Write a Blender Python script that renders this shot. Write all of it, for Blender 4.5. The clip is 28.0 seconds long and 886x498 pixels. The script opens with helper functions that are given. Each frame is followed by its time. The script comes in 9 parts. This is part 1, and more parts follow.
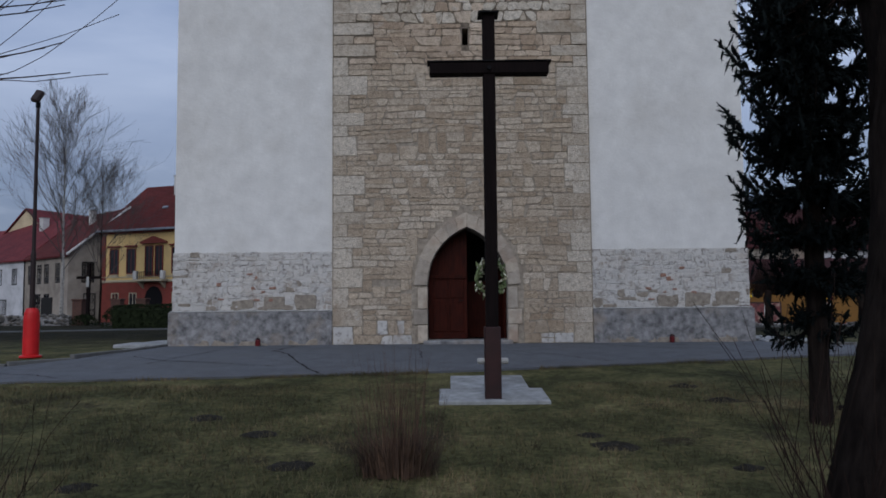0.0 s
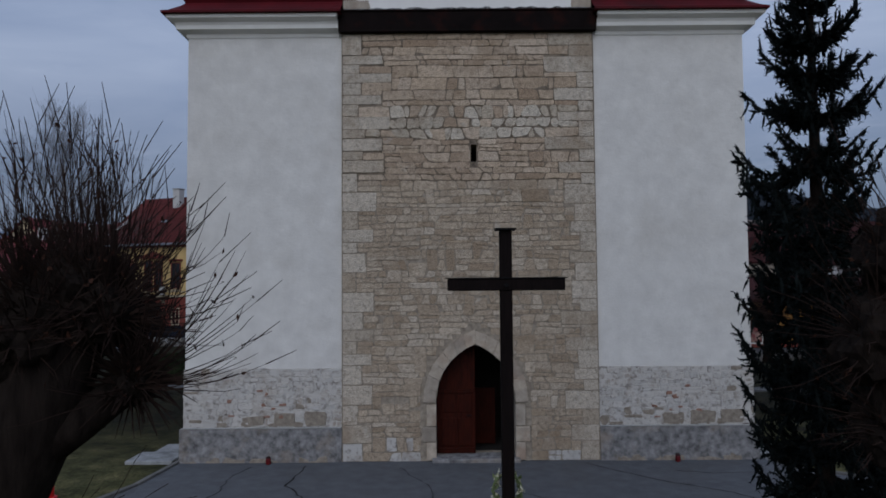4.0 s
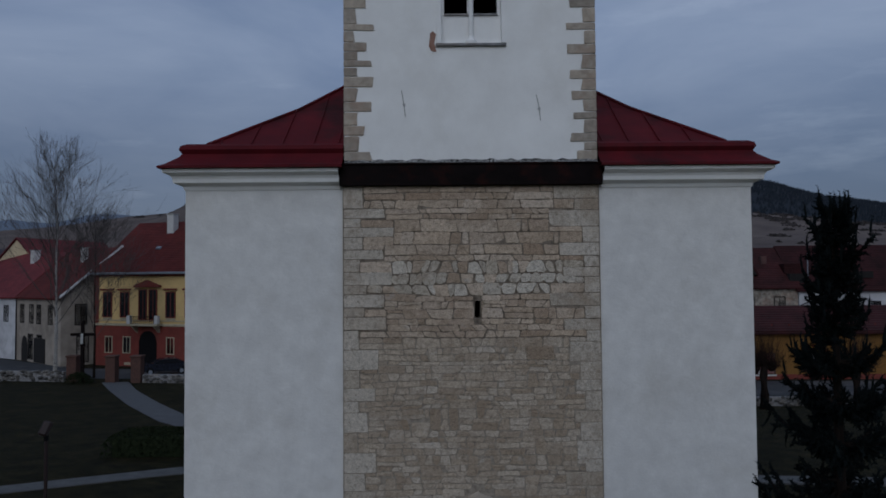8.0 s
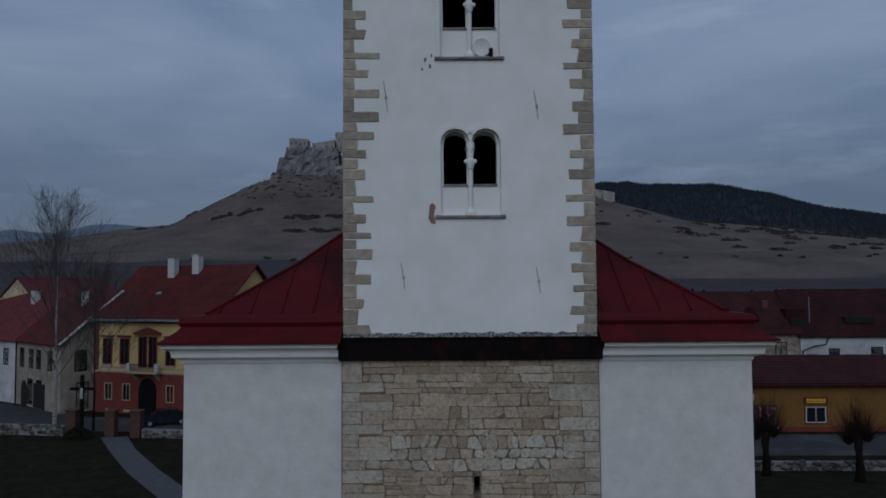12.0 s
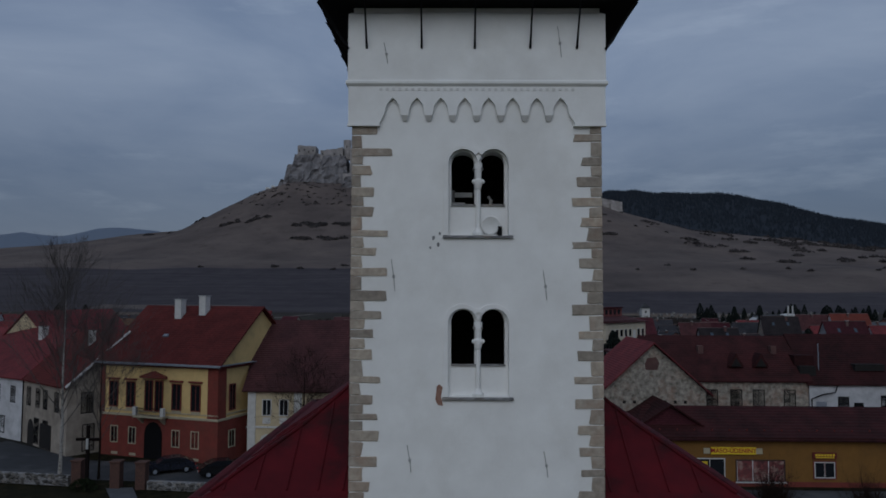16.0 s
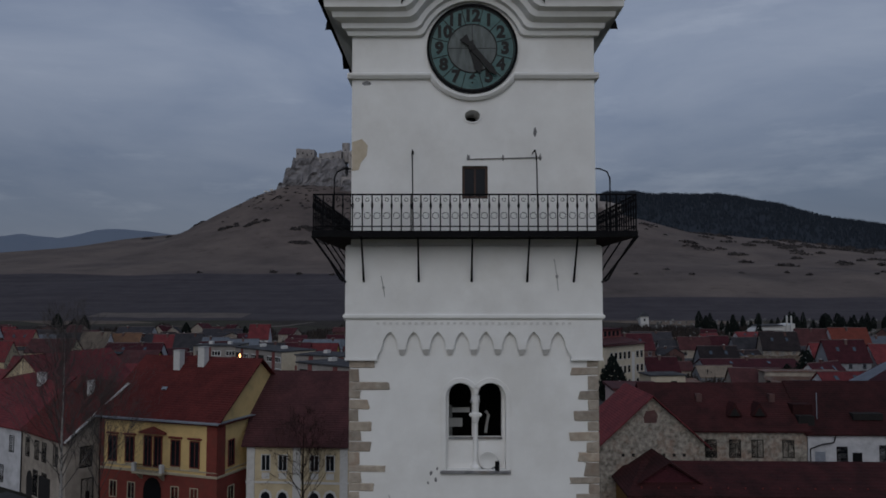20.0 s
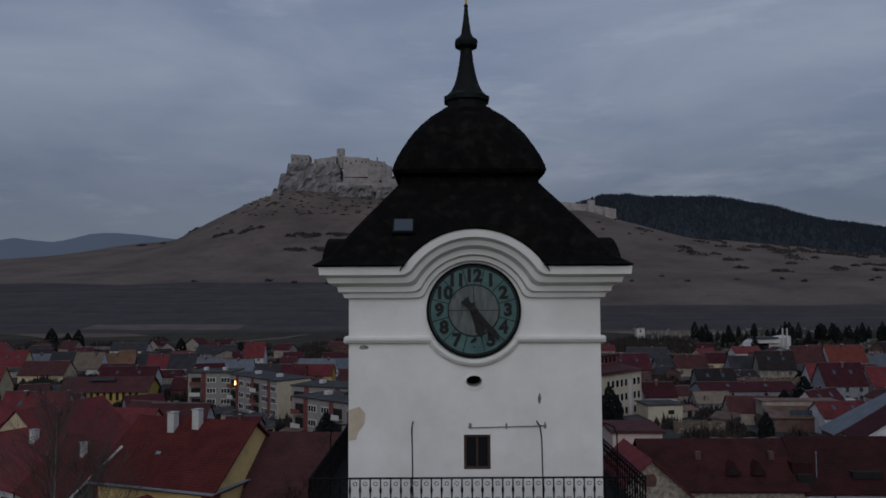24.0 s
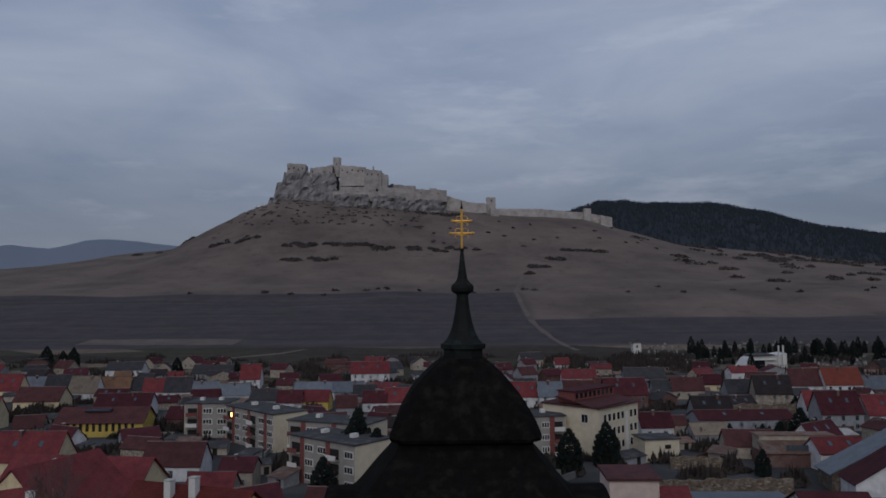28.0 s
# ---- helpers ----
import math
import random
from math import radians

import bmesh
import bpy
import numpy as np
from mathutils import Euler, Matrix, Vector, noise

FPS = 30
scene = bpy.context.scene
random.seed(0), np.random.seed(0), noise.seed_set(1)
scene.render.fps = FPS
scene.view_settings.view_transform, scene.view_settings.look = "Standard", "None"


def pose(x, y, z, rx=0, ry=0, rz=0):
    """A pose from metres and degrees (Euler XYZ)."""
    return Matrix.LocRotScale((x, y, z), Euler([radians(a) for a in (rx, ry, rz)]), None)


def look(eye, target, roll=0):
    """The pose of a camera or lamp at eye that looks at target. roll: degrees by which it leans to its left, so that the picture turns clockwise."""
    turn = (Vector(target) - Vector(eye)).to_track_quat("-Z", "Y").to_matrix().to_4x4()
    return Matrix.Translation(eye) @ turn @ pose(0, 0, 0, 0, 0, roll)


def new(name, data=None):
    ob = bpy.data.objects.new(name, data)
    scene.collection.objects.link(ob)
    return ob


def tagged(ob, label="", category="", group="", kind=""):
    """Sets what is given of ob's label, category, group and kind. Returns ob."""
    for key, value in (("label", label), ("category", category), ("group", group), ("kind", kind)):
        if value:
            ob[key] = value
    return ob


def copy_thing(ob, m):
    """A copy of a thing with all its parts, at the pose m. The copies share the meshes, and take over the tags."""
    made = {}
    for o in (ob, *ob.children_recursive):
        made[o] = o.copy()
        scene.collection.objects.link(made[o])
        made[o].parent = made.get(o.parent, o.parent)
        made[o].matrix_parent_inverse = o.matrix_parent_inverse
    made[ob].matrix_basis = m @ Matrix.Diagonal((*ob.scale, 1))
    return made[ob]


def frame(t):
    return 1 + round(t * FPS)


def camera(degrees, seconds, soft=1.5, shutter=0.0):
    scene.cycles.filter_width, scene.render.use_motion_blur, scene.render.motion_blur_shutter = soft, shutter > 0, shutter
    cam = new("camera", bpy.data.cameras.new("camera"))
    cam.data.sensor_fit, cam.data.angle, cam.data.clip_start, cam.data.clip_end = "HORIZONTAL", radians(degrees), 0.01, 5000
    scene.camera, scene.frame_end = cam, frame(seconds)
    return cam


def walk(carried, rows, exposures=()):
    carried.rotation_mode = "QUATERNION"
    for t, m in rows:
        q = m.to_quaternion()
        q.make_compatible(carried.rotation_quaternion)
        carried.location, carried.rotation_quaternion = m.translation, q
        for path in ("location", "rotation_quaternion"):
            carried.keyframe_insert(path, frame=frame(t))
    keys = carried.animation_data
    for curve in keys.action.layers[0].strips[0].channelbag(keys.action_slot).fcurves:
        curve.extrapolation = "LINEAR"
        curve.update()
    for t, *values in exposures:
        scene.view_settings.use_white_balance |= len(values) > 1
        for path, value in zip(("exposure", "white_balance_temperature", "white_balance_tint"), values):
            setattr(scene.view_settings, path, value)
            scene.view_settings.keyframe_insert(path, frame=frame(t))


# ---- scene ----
cam = camera(61.94, 28.0, soft=1.7)
# seconds, eye, tilt from straight down, lean, turn
PATH = [
    (0, (-0.311, -17.016, 0.990), 94.11, -0.52, 0.42),
    (0.5, (-0.350, -17.056, 1.266), 94.00, -0.53, 0.39),
    (1, (-0.367, -17.094, 1.668), 93.91, -0.52, 0.34),
    (1.5, (-0.382, -17.133, 2.064), 93.83, -0.49, 0.26),
    (2, (-0.417, -17.174, 2.474), 93.75, -0.45, 0.19),
    (2.5, (-0.450, -17.243, 2.819), 93.65, -0.44, 0.14),
    (3, (-0.492, -17.324, 3.200), 93.53, -0.47, 0.14),
    (3.5, (-0.532, -17.344, 3.598), 93.31, -0.46, 0.15),
    (5.5, (-0.669, -17.316, 5.518), 92.18, -0.38, 0.11),
    (6, (-0.703, -17.302, 5.983), 92.11, -0.39, 0.05),
    (6.5, (-0.730, -17.285, 6.461), 92.14, -0.39, -0.04),
    (7, (-0.737, -17.270, 6.959), 92.18, -0.40, -0.21),
    (7.5, (-0.737, -17.223, 7.426), 92.22, -0.44, -0.29),
    (8, (-0.748, -17.189, 7.973), 92.22, -0.46, -0.28),
    (8.5, (-0.744, -17.162, 8.486), 92.18, -0.51, -0.25),
    (9, (-0.717, -17.141, 8.983), 92.16, -0.55, -0.22),
    (9.5, (-0.679, -17.126, 9.477), 92.26, -0.49, -0.26),
    (10, (-0.638, -17.126, 9.996), 92.43, -0.43, -0.28),
    (10.5, (-0.629, -17.168, 10.463), 92.60, -0.42, -0.27),
    (11, (-0.638, -17.247, 10.899), 92.75, -0.40, -0.26),
    (11.5, (-0.660, -17.287, 11.319), 92.87, -0.38, -0.25),
    (12, (-0.685, -17.299, 11.788), 92.99, -0.37, -0.21),
    (12.5, (-0.717, -17.296, 12.235), 93.02, -0.31, -0.06),
    (14.5, (-0.710, -17.408, 14.330), 93.34, 0.06, 0.28),
    (15, (-0.694, -17.380, 14.862), 93.40, 0.13, 0.30),
    (15.5, (-0.687, -17.365, 15.322), 93.44, 0.16, 0.33),
    (16, (-0.691, -17.379, 15.896), 93.43, 0.17, 0.33),
    (16.5, (-0.677, -17.406, 16.527), 93.42, 0.18, 0.32),
    (17, (-0.660, -17.434, 17.231), 93.40, 0.15, 0.32),
    (17.5, (-0.663, -17.459, 17.850), 93.39, 0.09, 0.32),
    (18, (-0.649, -17.526, 18.574), 93.40, 0.08, 0.32),
    (18.5, (-0.642, -17.598, 19.279), 93.43, 0.06, 0.31),
    (19, (-0.648, -17.639, 19.965), 93.42, 0.07, 0.29),
    (19.5, (-0.653, -17.686, 20.672), 93.39, 0.05, 0.28),
    (20, (-0.659, -17.726, 21.453), 93.39, -0.00, 0.24),
    (20.5, (-0.689, -17.698, 22.167), 93.43, -0.05, 0.25),
    (22.5, (-0.740, -17.484, 25.371), 93.41, -0.15, 0.07),
    (23, (-0.753, -17.421, 26.203), 93.45, -0.18, -0.01),
    (23.5, (-0.768, -17.399, 27.003), 93.48, -0.23, -0.10),
    (24, (-0.770, -17.385, 27.783), 93.50, -0.27, -0.12),
    (24.5, (-0.769, -17.402, 28.564), 93.49, -0.28, -0.13),
    (25, (-0.773, -17.451, 29.398), 93.54, -0.25, -0.18),
    (25.5, (-0.780, -17.539, 30.151), 93.55, -0.23, -0.23),
    (26, (-0.769, -17.656, 31.026), 93.61, -0.25, -0.27),
    (26.5, (-0.775, -17.761, 31.874), 93.67, -0.30, -0.31),
    (27, (-0.763, -17.831, 32.722), 93.74, -0.35, -0.34),
    (27.5, (-0.755, -17.887, 33.578), 93.79, -0.38, -0.38),
    (28, (-0.733, -17.940, 34.503), 93.85, -0.42, -0.40),
]
# seconds, stops, white balance
EXPOSURE = [(0, 0.70, 5950, 10), (2, 0.62, 5950, 10), (3.5, 0.47, 5950, 10), (6, 0.16, 5950, 9), (8, -0.07, 5700, 7.5), (12, -0.18, 5600, 4.5), (17, -0.14, 5950, 6.5), (20, -0.1, 6250, 9), (23, -0.06, 6300, 10), (25, -0.02, 6300, 10), (28, 0.31, 6400, 10)
]


def eye_pose(e, tilt, lean, turn):
    """Turn, then tilt, then lean about the line of sight."""
    return pose(*e, tilt, 0, turn) @ pose(0, 0, 0, 0, 0, lean)


walk(cam, [(t, eye_pose(e, a, b, c)) for t, e, a, b, c in PATH], EXPOSURE)

# ---- light: a grey dusk under a closed sky ----
world = bpy.data.worlds.new("dusk")
scene.world = world
world.use_nodes = True
wn, wl = world.node_tree.nodes, world.node_tree.links
sky = wn.new("ShaderNodeTexSky")
sky.sky_type, sky.sun_disc = 'NISHITA', False
sky.sun_elevation, sky.sun_rotation = radians(14), radians(200)
sky.air_density, sky.dust_density, sky.ozone_density = 1.0, 2.0, 2.5
where = wn.new("ShaderNodeTexCoord")
flat = wn.new("ShaderNodeMapping")
flat.inputs["Scale"].default_value = (1.0, 1.0, 3.6)
wl.new(where.outputs["Generated"], flat.inputs["Vector"])
big = wn.new("ShaderNodeTexNoise")
big.inputs["Scale"].default_value, big.inputs["Detail"].default_value, big.inputs["Roughness"].default_value = 2.6, 7.0, 0.55
big.inputs["Distortion"].default_value = 0.35
wl.new(flat.outputs[0], big.inputs["Vector"])
cloud = wn.new("ShaderNodeValToRGB")
cloud.color_ramp.elements[0].position, cloud.color_ramp.elements[0].color = 0.34, (0.172, 0.206, 0.285, 1)
cloud.color_ramp.elements[1].position, cloud.color_ramp.elements[1].color = 0.72, (0.270, 0.300, 0.372, 1)
wl.new(big.outputs[0], cloud.inputs[0])
mixed = wn.new("ShaderNodeMix")
mixed.data_type = 'RGBA'
mixed.inputs[0].default_value = 0.94
dim = wn.new("ShaderNodeVectorMath")
dim.operation = 'SCALE'
dim.inputs["Scale"].default_value = 0.1
wl.new(sky.outputs[0], dim.inputs[0])
wl.new(dim.outputs[0], mixed.inputs[6])
high = wn.new("ShaderNodeSeparateXYZ")
wl.new(where.outputs["Generated"], high.inputs[0])
thin = wn.new("ShaderNodeMapRange")
thin.interpolation_type = 'SMOOTHSTEP'
for k, v in ((1, 0.03), (2, 0.34), (3, 0.60), (4, 1.10)):
    thin.inputs[k].default_value = v
wl.new(high.outputs["Z"], thin.inputs[0])
veil = wn.new("ShaderNodeVectorMath")
veil.operation = 'SCALE'
wl.new(cloud.outputs[0], veil.inputs[0])
wl.new(thin.outputs[0], veil.inputs["Scale"])
streak = wn.new("ShaderNodeMapping")
streak.inputs["Scale"].default_value, streak.inputs["Rotation"].default_value = (1.0, 1.0, 4.5), (0.0, 0.12, 0.3)
wl.new(where.outputs["Generated"], streak.inputs["Vector"])
wisp = wn.new("ShaderNodeTexNoise")
wisp.inputs["Scale"].default_value, wisp.inputs["Detail"].default_value, wisp.inputs["Roughness"].default_value = 4.2, 6.0, 0.6
wl.new(streak.outputs[0], wisp.inputs["Vector"])
tear = wn.new("ShaderNodeValToRGB")
tear.color_ramp.elements[0].position, tear.color_ramp.elements[0].color = 0.55, (0, 0, 0, 1)
tear.color_ramp.elements[1].position, tear.color_ramp.elements[1].color = 0.78, (0.085, 0.085, 0.082, 1)
wl.new(wisp.outputs[0], tear.inputs[0])
torn = wn.new("ShaderNodeVectorMath")
torn.operation = 'ADD'
wl.new(veil.outputs[0], torn.inputs[0])
wl.new(tear.outputs[0], torn.inputs[1])
wl.new(torn.outputs[0], mixed.inputs[7])
back = wn["Background"]
back.inputs["Strength"].default_value = 1.0
wl.new(mixed.outputs[2], back.inputs["Color"])

sun = new("sun", bpy.data.lights.new("sun", 'SUN'))
sun.data.energy, sun.data.angle, sun.data.color = 0.75, radians(50), (1.0, 0.965, 0.93)
sun.matrix_world = look((-6, -60, 50), (0, 0, 8))


# ---- materials ----
def graph(name):
    m = bpy.data.materials.new(name)
    m.use_nodes = True
    n, l = m.node_tree.nodes, m.node_tree.links
    return m, n, l, n["Principled BSDF"]


def noise_node(n, l, vec, scale, detail=5.0, rough=0.6):
    t = n.new("ShaderNodeTexNoise")
    t.inputs["Scale"].default_value, t.inputs["Detail"].default_value, t.inputs["Roughness"].default_value = scale, detail, rough
    l.new(vec, t.inputs["Vector"])
    return t.outputs[0]


def ramp(n, l, fac, stops):
    r = n.new("ShaderNodeValToRGB")
    e = r.color_ramp.elements
    while len(e) < len(stops):
        e.new(0.5)
    for k, (pos, col) in zip(e, stops):
        k.position, k.color = pos, (*col, 1)
    l.new(fac, r.inputs[0])
    return r.outputs[0]


def blend(n, l, fac, a, b, kind='MIX'):
    m = n.new("ShaderNodeMix")
    m.data_type, m.blend_type = 'RGBA', kind
    for k, v in ((0, fac), (6, a), (7, b)):
        if isinstance(v, (int, float)):
            m.inputs[k].default_value = v
        elif isinstance(v, tuple):
            m.inputs[k].default_value = (*v, 1)
        else:
            l.new(v, m.inputs[k])
    return m.outputs[2]


def surface(name, light, dark, scale=6.0, rough=0.85, bump=0.25, fine=None, metal=0.0, stain=None, stain_scale=0.7,
            stain_amount=0.6, pieces=0.0, island=0.0, stretch=(1, 1, 1), spec=0.3, mid=0.5, width=0.22):
    """Two tones by coarse noise, fine grain in the relief, and blotches of a third colour; pieces / island: lightness from piece to piece."""
    m, n, l, b = graph(name)
    tc = n.new("ShaderNodeTexCoord")
    mp = n.new("ShaderNodeMapping")
    mp.inputs["Scale"].default_value = stretch
    geo = n.new("ShaderNodeNewGeometry")
    l.new(geo.outputs["Position"], mp.inputs["Vector"])
    vec = mp.outputs[0]
    f = noise_node(n, l, vec, scale)
    col = ramp(n, l, f, [(mid - width, dark), (mid + width, light)])
    if stain:
        s = noise_node(n, l, vec, stain_scale, 6, 0.65)
        mask = ramp(n, l, s, [(0.50, (0, 0, 0)), (0.66, (stain_amount,) * 3)])
        col = blend(n, l, mask, col, stain)
    if pieces or island:
        src = n.new("ShaderNodeObjectInfo").outputs["Random"] if pieces else geo.outputs["Random Per Island"]
        amt = pieces or island
        tone = ramp(n, l, src, [(0.0, (1 - amt,) * 3), (0.5, (1.0,) * 3), (1.0, (1 + amt * 0.6, 1 + amt * 0.5, 1 + amt * 0.35))])
        col = blend(n, l, 1.0, col, tone, 'MULTIPLY')
    l.new(col, b.inputs["Base Color"])
    b.inputs["Roughness"].default_value, b.inputs["Metallic"].default_value = rough, metal
    b.inputs["Specular IOR Level"].default_value = spec
    if bump:
        g = noise_node(n, l, vec, fine or scale * 6, 6, 0.65)
        bp = n.new("ShaderNodeBump")
        bp.inputs["Strength"].default_value, bp.inputs["Distance"].default_value = bump, 0.02
        l.new(g, bp.inputs["Height"])
        l.new(bp.outputs[0], b.inputs["Normal"])
    return m


M = {}


def masonry(name, hues, island, bump=1.0):
    """Rubble: each stone takes its own hue; grain, blotches and lichen run over the stones at two scales."""
    m, n, l, b = graph(name)
    geo = n.new("ShaderNodeNewGeometry")
    pos = geo.outputs["Position"]
    src = geo.outputs["Random Per Island"] if island else n.new("ShaderNodeObjectInfo").outputs["Random"]
    col = ramp(n, l, src, [(k / (len(hues) - 1), h) for k, h in enumerate(hues)])
    grain = ramp(n, l, noise_node(n, l, pos, 10, 8, 0.74), [(0.30, (0.54, 0.52, 0.50)), (0.48, (1.08, 1.08, 1.07)), (0.72, (1.38, 1.37, 1.35))])
    col = blend(n, l, 1.0, col, grain, 'MULTIPLY')
    speck = ramp(n, l, noise_node(n, l, pos, 38, 5, 0.7), [(0.34, (0.76, 0.75, 0.74)), (0.60, (1.10, 1.10, 1.10))])
    col = blend(n, l, 1.0, col, speck, 'MULTIPLY')
    mask = ramp(n, l, noise_node(n, l, pos, 0.9, 6, 0.65), [(0.50, (0, 0, 0)), (0.66, (0.55, 0.55, 0.55))])
    col = blend(n, l, mask, col, (0.27, 0.20, 0.135))
    lime = ramp(n, l, noise_node(n, l, pos, 2.3, 7, 0.7), [(0.60, (0, 0, 0)), (0.70, (0.35, 0.35, 0.35))])
    col = blend(n, l, lime, col, (0.60, 0.58, 0.54))
    l.new(col, b.inputs["Base Color"])
    b.inputs["Roughness"].default_value, b.inputs["Specular IOR Level"].default_value = 0.95, 0.2
    bp = n.new("ShaderNodeBump")
    bp.inputs["Strength"].default_value, bp.inputs["Distance"].default_value = bump, 0.04
    l.new(noise_node(n, l, pos, 26, 8, 0.72), bp.inputs["Height"])
    l.new(bp.outputs[0], b.inputs["Normal"])
    return m


HUES = [(0.344, 0.262, 0.192), (0.437, 0.357, 0.28), (0.465, 0.372, 0.28), (0.502, 0.417, 0.332), (0.4, 0.314, 0.232), (0.521, 0.439, 0.356), (0.326, 0.245, 0.176)]
LOW = [(0.295, 0.232, 0.170), (0.385, 0.320, 0.25), (0.415, 0.342, 0.262), (0.465, 0.40, 0.325), (0.34, 0.272, 0.20), (0.48, 0.42, 0.35), (0.31, 0.246, 0.18)]
M["stone"] = masonry("rubble stone", LOW, False)
M["stone_low"] = masonry("small rubble stone", LOW, True)
M["corner_stone"] = masonry("dressed corner stone", [(0.39, 0.338, 0.275), (0.46, 0.412, 0.35), (0.50, 0.45, 0.385), (0.37, 0.312, 0.245)], False)
M["stone_rest"] = masonry("rubble stone above", HUES, True)
M["stone_pale"] = masonry("pale roundish stone", [(0.396, 0.348, 0.285), (0.504, 0.455, 0.386), (0.558, 0.51, 0.441), (0.423, 0.365, 0.292), (0.477, 0.429, 0.363)], True)
M["mortar"] = surface("lime mortar", (0.40, 0.35, 0.285), (0.17, 0.142, 0.112), 9, 0.95, 0.9, 45, stain=(0.22, 0.18, 0.14), stain_scale=1.6, stain_amount=0.5)
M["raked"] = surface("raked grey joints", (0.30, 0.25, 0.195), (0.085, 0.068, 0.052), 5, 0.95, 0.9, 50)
M["quoin"] = surface("dressed stone", (0.45, 0.395, 0.33), (0.27, 0.232, 0.192), 6, 0.92, 0.9, 40, stain=(0.30, 0.205, 0.15), stain_scale=1.3, stain_amount=0.55, pieces=0.26)
M["lime"] = surface("grey lime plaster", (0.66, 0.65, 0.63), (0.55, 0.54, 0.525), 2.2, 0.9, 0.6, 9, stain=(0.47, 0.45, 0.42), stain_scale=0.5, stain_amount=0.45)
M["white"] = surface("white lime wash", (0.80, 0.795, 0.775), (0.70, 0.69, 0.67), 1.1, 0.85, 0.2, 18, stain=(0.58, 0.56, 0.52), stain_scale=0.45, stain_amount=0.35)
M["washed"] = surface("whitewashed rubble", (0.50, 0.485, 0.465), (0.12, 0.10, 0.085), 9, 0.95, 1.0, 30, stain=(0.27, 0.215, 0.165), stain_scale=1.8, stain_amount=0.6, island=0.10, mid=0.36, width=0.13)
M["washed_bed"] = surface("dark joints of the rubble", (0.50, 0.48, 0.455), (0.12, 0.10, 0.09), 4, 0.95, 0.9, 26, mid=0.40, width=0.10)
M["bared"] = surface("bared brown stone", (0.33, 0.29, 0.24), (0.16, 0.135, 0.11), 9, 0.95, 0.8, 30)
M["plinth"] = surface("weathered grey plinth render", (0.30, 0.297, 0.30), (0.085, 0.083, 0.086), 7, 0.95, 1.0, 30, stain=(0.26, 0.21, 0.16), stain_scale=1.1, stain_amount=0.6, width=0.2)
M["red_roof"] = surface("dark red painted sheet roof", (0.098, 0.007, 0.011), (0.055, 0.005, 0.008), 1.2, 0.7, 0.12, 8, stain=(0.012, 0.008, 0.008), stain_scale=0.5, stain_amount=0.8, spec=0.12)
M["band"] = surface("dark tarred fascia board", (0.011, 0.008, 0.008), (0.006, 0.005, 0.005), 3, 0.85, 0.3, stain=(0.03, 0.010, 0.008), stain_scale=2.0, spec=0.03)
M["shingle"] = surface("black weathered roof shingle", (0.0075, 0.007, 0.007), (0.004, 0.004, 0.004), 5, 0.9, 0.5, 14, stain=(0.024, 0.022, 0.017), stain_scale=2.6, stain_amount=0.4, spec=0.03)
M["copper"] = surface("dark patinated copper sheet", (0.011, 0.012, 0.012), (0.006, 0.007, 0.007), 4, 0.7, 0.2, stain=(0.025, 0.045, 0.04), stain_scale=2.5, stain_amount=0.4, spec=0.1)
M["gold"] = surface("gilded iron", (0.72, 0.40, 0.075), (0.5, 0.26, 0.05), 9, 0.35, 0.1, metal=0.6)
M["iron"] = surface("black painted iron", (0.012, 0.012, 0.013), (0.006, 0.006, 0.007), 12, 0.55, 0.2, spec=0.03)
# near-black base colour stands for the shade inside rooms and openings
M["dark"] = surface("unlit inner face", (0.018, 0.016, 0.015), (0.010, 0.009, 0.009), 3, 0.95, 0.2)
M["door_wood"] = surface("red-brown varnished door wood", (0.048, 0.008, 0.004), (0.012, 0.003, 0.002), 5, 0.5, 0.3, stretch=(6, 6, 0.6), spec=0.08)
M["cross_wood"] = surface("dark stained timber", (0.013, 0.009, 0.009), (0.006, 0.005, 0.005), 6, 0.7, 0.5, stretch=(6, 6, 0.5), spec=0.03)
M["cross_foot"] = surface("red-brown painted steel shoe", (0.030, 0.009, 0.009), (0.016, 0.006, 0.006), 6, 0.6, 0.2)
M["concrete"] = surface("pale concrete slab", (0.40, 0.40, 0.39), (0.27, 0.27, 0.265), 5, 0.9, 0.5, 40, stain=(0.2, 0.2, 0.18), stain_scale=1.5)
M["slab"] = surface("worn grey slab", (0.36, 0.37, 0.375), (0.20, 0.205, 0.21), 7, 0.9, 0.6, 40, stain=(0.12, 0.12, 0.115), stain_scale=2.0)
M["dial"] = surface("blue-green dial enamel", (0.078, 0.165, 0.162), (0.046, 0.098, 0.098), 3, 0.5, 0.15, stain=(0.10, 0.16, 0.15), stain_scale=1.6, stain_amount=0.5)
M["dial_mid"] = surface("grey-green dial centre", (0.14, 0.16, 0.158), (0.07, 0.082, 0.08), 3, 0.55, 0.2, stain=(0.05, 0.055, 0.05), stain_scale=2.0, stretch=(3, 1, 0.8))
M["ink"] = surface("black dial paint", (0.012, 0.012, 0.012), (0.007, 0.007, 0.007), 8, 0.6, 0.0)
M["frame_wood"] = surface("brown window frame", (0.07, 0.035, 0.025), (0.035, 0.02, 0.015), 8, 0.6, 0.2)
M["rust"] = surface("bare brick red patch", (0.33, 0.205, 0.155), (0.20, 0.10, 0.075), 9, 0.95, 0.6)
M["tan"] = surface("bared tan render", (0.58, 0.50, 0.39), (0.46, 0.39, 0.29), 5, 0.95, 0.5)


